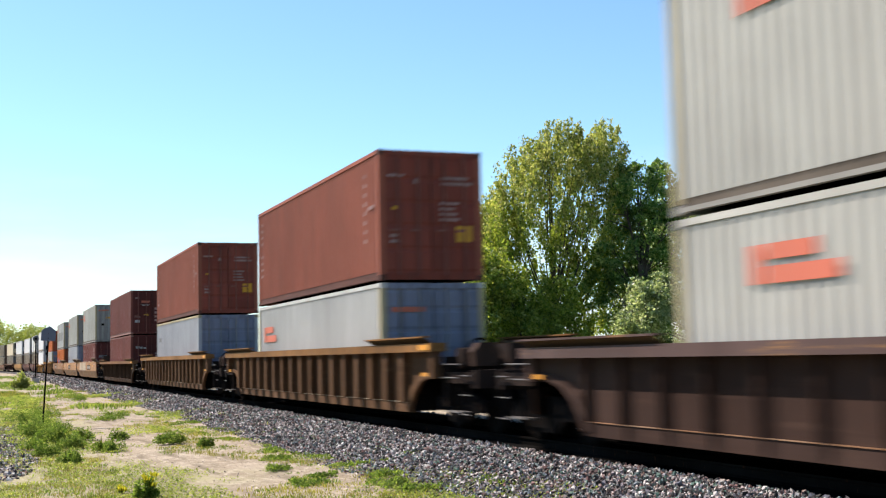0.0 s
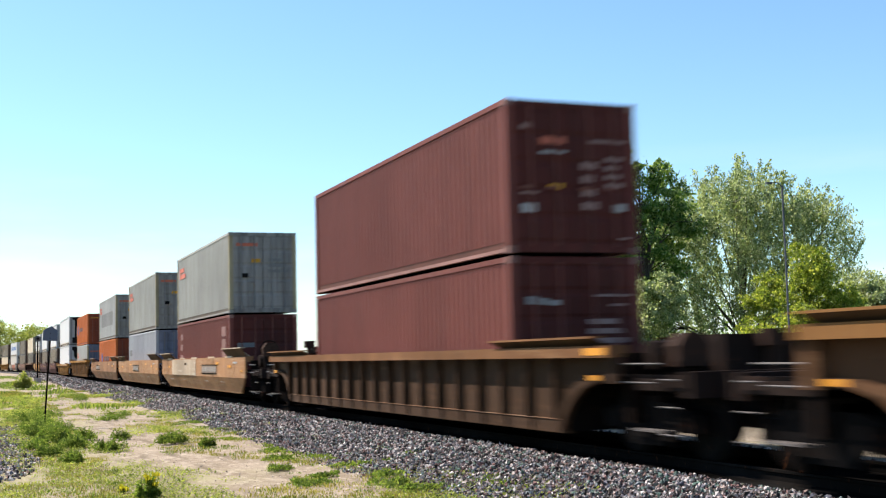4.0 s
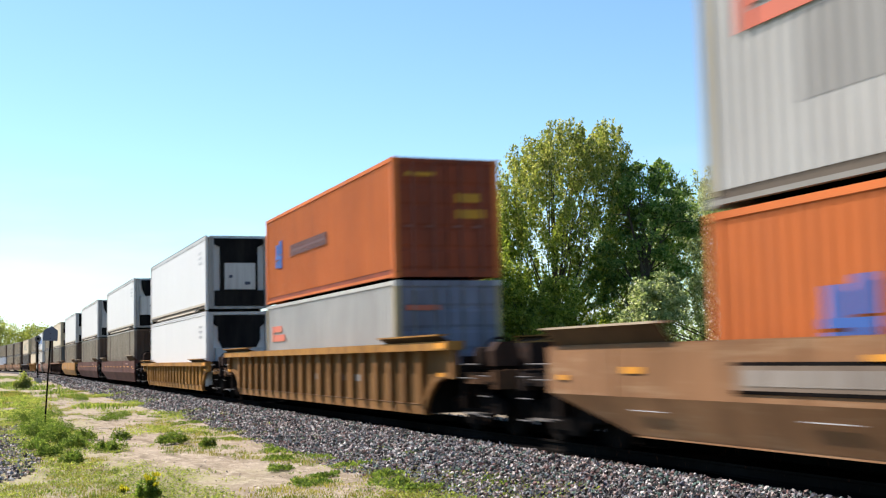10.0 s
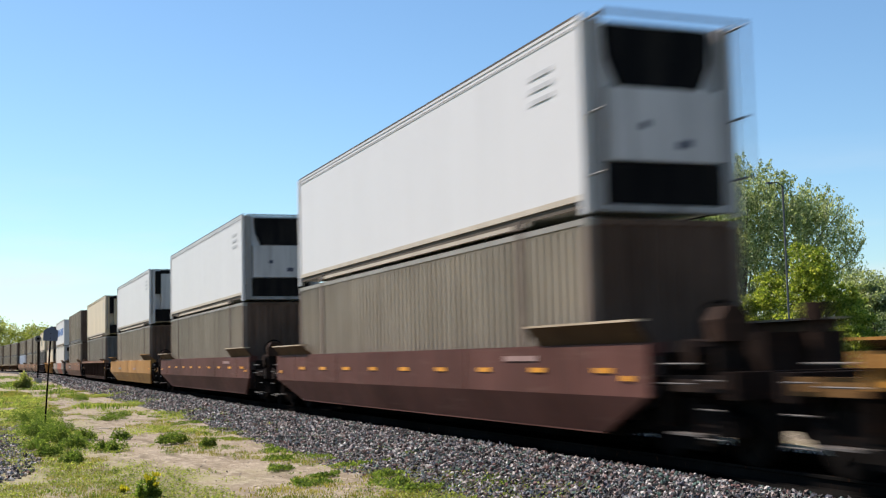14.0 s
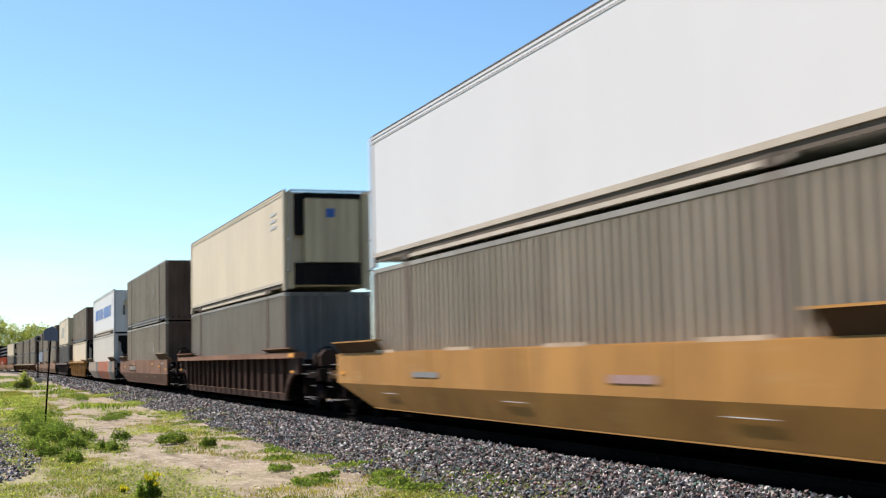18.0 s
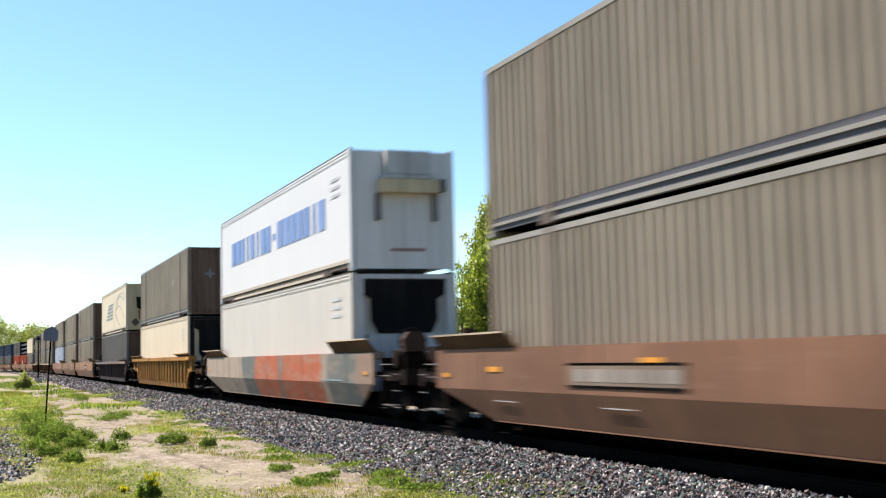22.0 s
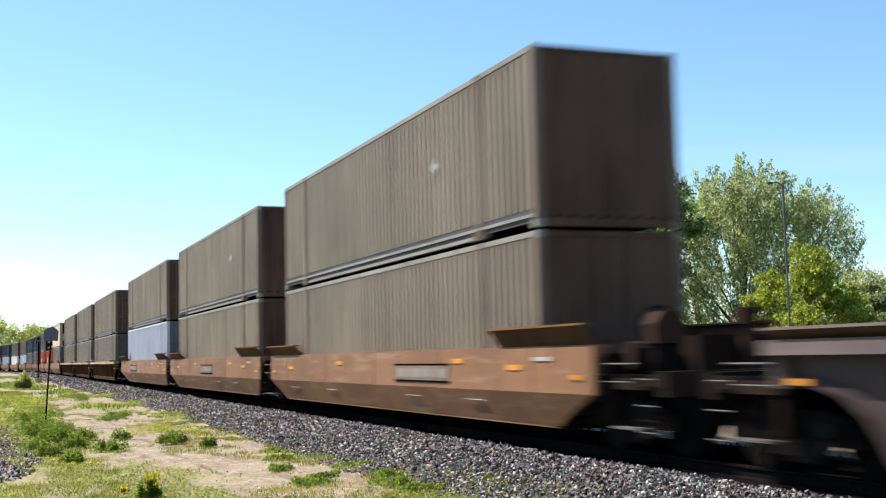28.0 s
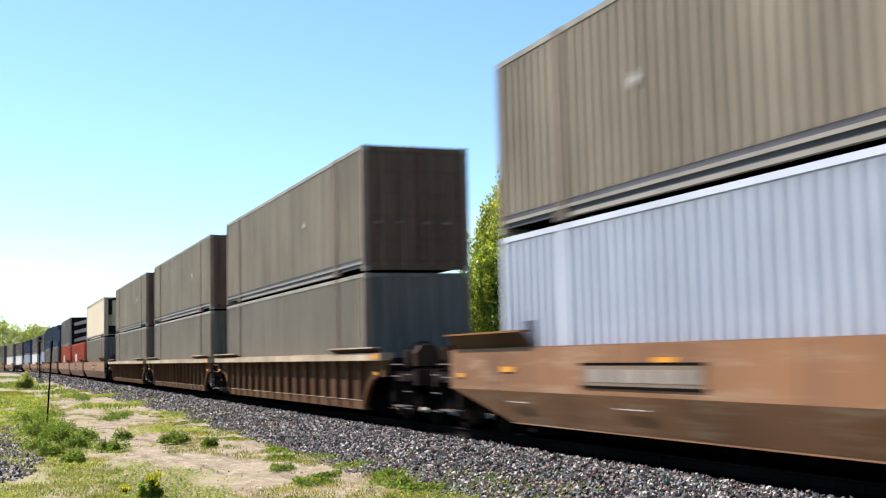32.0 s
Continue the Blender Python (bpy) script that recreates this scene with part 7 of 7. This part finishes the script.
def far_wood():
    rng = np.random.default_rng(21)
    P = []
    for _ in range(1500):
        x = rng.uniform(-60, 30)
        top = 12.3 - 4.6 * max(0.0, (x - 8) / 20) + 1.8 * math.sin(x * 0.55) + rng.normal(0, 0.6)
        h = -0.4 + (top + 0.4) * rng.random() ** 0.6
        c = np.array((x, 362 + rng.uniform(-6, 12), h))
        P.append(c + rng.normal(size=(54, 3)) * 0.8)
    p = np.concatenate(P)
    n = len(p)
    u = rng.normal(size=(n, 3))
    u /= np.linalg.norm(u, axis=1, keepdims=True)
    w = np.cross(u, rng.normal(size=(n, 3)))
    w /= np.linalg.norm(w, axis=1, keepdims=True)
    s = 0.26 * rng.uniform(0.6, 1.3, n)[:, None]
    v = np.stack((p - u * s, p + w * s * 0.7, p + u * s, p - w * s * 0.7), 1).reshape(-1, 3)
    tagged(soup("far_woods", v.tolist(), np.arange(n * 4).reshape(-1, 4).tolist(), LEAF_FAR), "far bright green spring woods behind the bend", "woods", kind="stuff")


far_wood()


# Added leaf mass, itself unseen: it darkens the bright gaps below the crowns.
def undergrowth():
    rng = np.random.default_rng(77)
    c = np.stack((rng.uniform(20, 72, 520), rng.uniform(62, 66, 520), -0.4 + 4.4 * rng.random(520)), 1)
    c[:, 2] *= 0.75 + 0.25 * np.sin(c[:, 0] * 0.9)
    p = np.repeat(c, 60, 0) + rng.normal(size=(520 * 60, 3)) * np.array((0.45, 0.45, 0.3))
    tagged(soup("undergrowth", *leaf_quads(rng, p, 0.11), LEAF_MAPLE), "added low leaf mass, dark filler behind the trees", "undergrowth", kind="stuff")


undergrowth()
for x, y, r in ((2.45, 93.0, 0.42),):
    tree("scrubby green bush by the line", x, y, GZ, [(0.1, 0, 0.7, r * 0.7, 0.5), (-r * 0.8, 0, 0.45, r * 0.7, 0.4), (r * 0.8, 0, 0.4, r * 0.7, 0.4)], LEAF_FAR, 60, 40, 0.08, 0.8, 0.05, name="bush", seed=int(x * 10))

# ---- sign, signal, lamp, shed ----


def sign():
    s = thing("trackside_sign", "back of a grey pointed sign on a thin steel post", "sign")
    s.matrix_basis = pose(1.56, 36.16, ground_z(1.56, 36.16), 0, 3.3, -8)
    part("post", made(rod, (0, 0, -0.3), (0, 0, 2.78), 0.024, 10), STEEL, s)
    bm = made(prism, ((-0.2, 2.50), (0.2, 2.50), (0.2, 2.80), (0.02, 2.93), (-0.2, 2.80)), 1, -0.05, -0.034)
    part("panel", bm, SIGNBACK, s)
    part("bracket", boxes((-0.15, 0.15, -0.034, 0.03, 2.56, 2.59), (-0.15, 0.15, -0.034, 0.03, 2.70, 2.73)), POLE, s)
    for z in (2.575, 2.715):
        part("bolt", made(rod, (0, -0.066, z), (0, -0.05, z), 0.014, 6), STEEL, s)


def signal():
    s = thing("railway_signal", "single-headed railway signal with a round target on a mast", "signal")
    s.location = (4.6, 122.0, -0.42)
    part("mast", made(rod, (0, 0, 0), (0, 0, 4.6), 0.07, 10), STEEL, s)
    part("base", boxes((-0.35, 0.35, -0.35, 0.35, -0.1, 0.5)), POLE, s)
    for z in (4.3,):
        t = part("target", made(rod, (0, -0.12, z), (0, -0.09, z), 0.30, 20), LAMPGREY, s, "round dark grey target")
        part("lamp_hood", made(rod, (0, -0.4, z), (0, -0.12, z), 0.13, 12), UNITBLACK, t)
    part("ladder", boxes((-0.2, -0.17, 0.1, 0.13, 0.2, 4.3), (0.17, 0.2, 0.1, 0.13, 0.2, 4.3), *[(-0.17, 0.17, 0.1, 0.12, 0.4 + i * 0.35, 0.43 + i * 0.35) for i in range(11)]), STEEL, s)


def lamp():
    s = thing("street_lamp", "tall thin grey street lamp with a short arm", "lamp")
    s.location = (31.68, 41.5, -0.45)
    part("pole", made(rod, (0, 0, 0), (0, 0, 8.7), 0.045, 8), LAMPGREY, s)
    bm = bmesh.new()
    rod(bm, (0, 0, 8.66), (-0.2, 0.06, 8.84), 0.025)
    rod(bm, (-0.2, 0.06, 8.84), (-0.5, 0.15, 8.82), 0.025)
    part("arm", bm, LAMPGREY, s)
    part("lamp_head", boxes((-0.68, -0.42, 0.1, 0.22, 8.78, 8.86)), LAMPGREY, s)


def shed():
    s = thing("shed", "low shed with a pale sheet roof", "shed")
    s.location = (31.3, 59.6, -0.45)
    for b in ((-1.7, 1.7, -1.6, -1.5, 0, 2.05), (-1.7, 1.7, 1.5, 1.6, 0, 2.05), (-1.7, -1.6, -1.5, 1.5, 0, 2.05), (1.6, 1.7, -1.5, 1.5, 0, 2.05)):
        part("wall", boxes(b), SIDING, s)
    for sg in (-1, 1):
        part("roof", made(prism, ((sg * 1.85, 2.06), (0, 2.45), (0, 2.5), (sg * 1.85, 2.11)), 0, -1.9, 1.9), ROOFING, s)
        for i in range(6):
            y0 = -1.85 + i * 0.72
            part("roof_seam", made(prism, ((sg * 1.85, 2.11), (0, 2.5), (0, 2.53), (sg * 1.85, 2.14)), 0, y0, y0 + 0.04), ROOFING, s)


sign()
signal()
lamp()
shed()

# ---- movement: the whole train runs towards the camera and past it ----
SPEED = ((0, 13.506), (5, 13.574), (10, 13.761), (13, 13.997), (15.5, 13.612), (18, 14.018), (20, 13.928), (26, 13.758), (32, 14.066))


def travelled(t):
    d = 0.0
    for (t0, v0), (t1, v1) in zip(SPEED, SPEED[1:]):
        if t <= t0:
            break
        e = min(t, t1)
        ve = v0 + (v1 - v0) * (e - t0) / (t1 - t0)
        d += (v0 + ve) / 2 * (e - t0)
    return d


def motions():
    gone = [(t, travelled(t)) for t in range(33)]
    for ob, mid, z in MOVERS:
        rows = []
        for t, d in gone:
            x, y, a = line(mid - d)
            rows.append((t, pose(x, y, z, 0, 0, a)))
        walk(ob, rows)
    # wheels roll on the rails wherever they run near enough to be told apart
    for w, y, mid in WHEELS:
        here = [f / FPS for f in range(32 * FPS + 1) if -5.0 < mid + y - travelled(f / FPS) < 42.0]
        turn = {t: math.degrees(travelled(t) / 0.46) for t in here}
        first, last = (turn[here[0]], turn[here[-1]]) if here else (0.0, 0.0)
        rows = [(0, first)] * (not here or here[0] > 0) + [(t, turn[t]) for t in here] + [(32, last)] * (not here or here[-1] < 32)
        walk(w, [(t, pose(0, y, 0.46, a, 0, 0)) for t, a in rows])


motions()
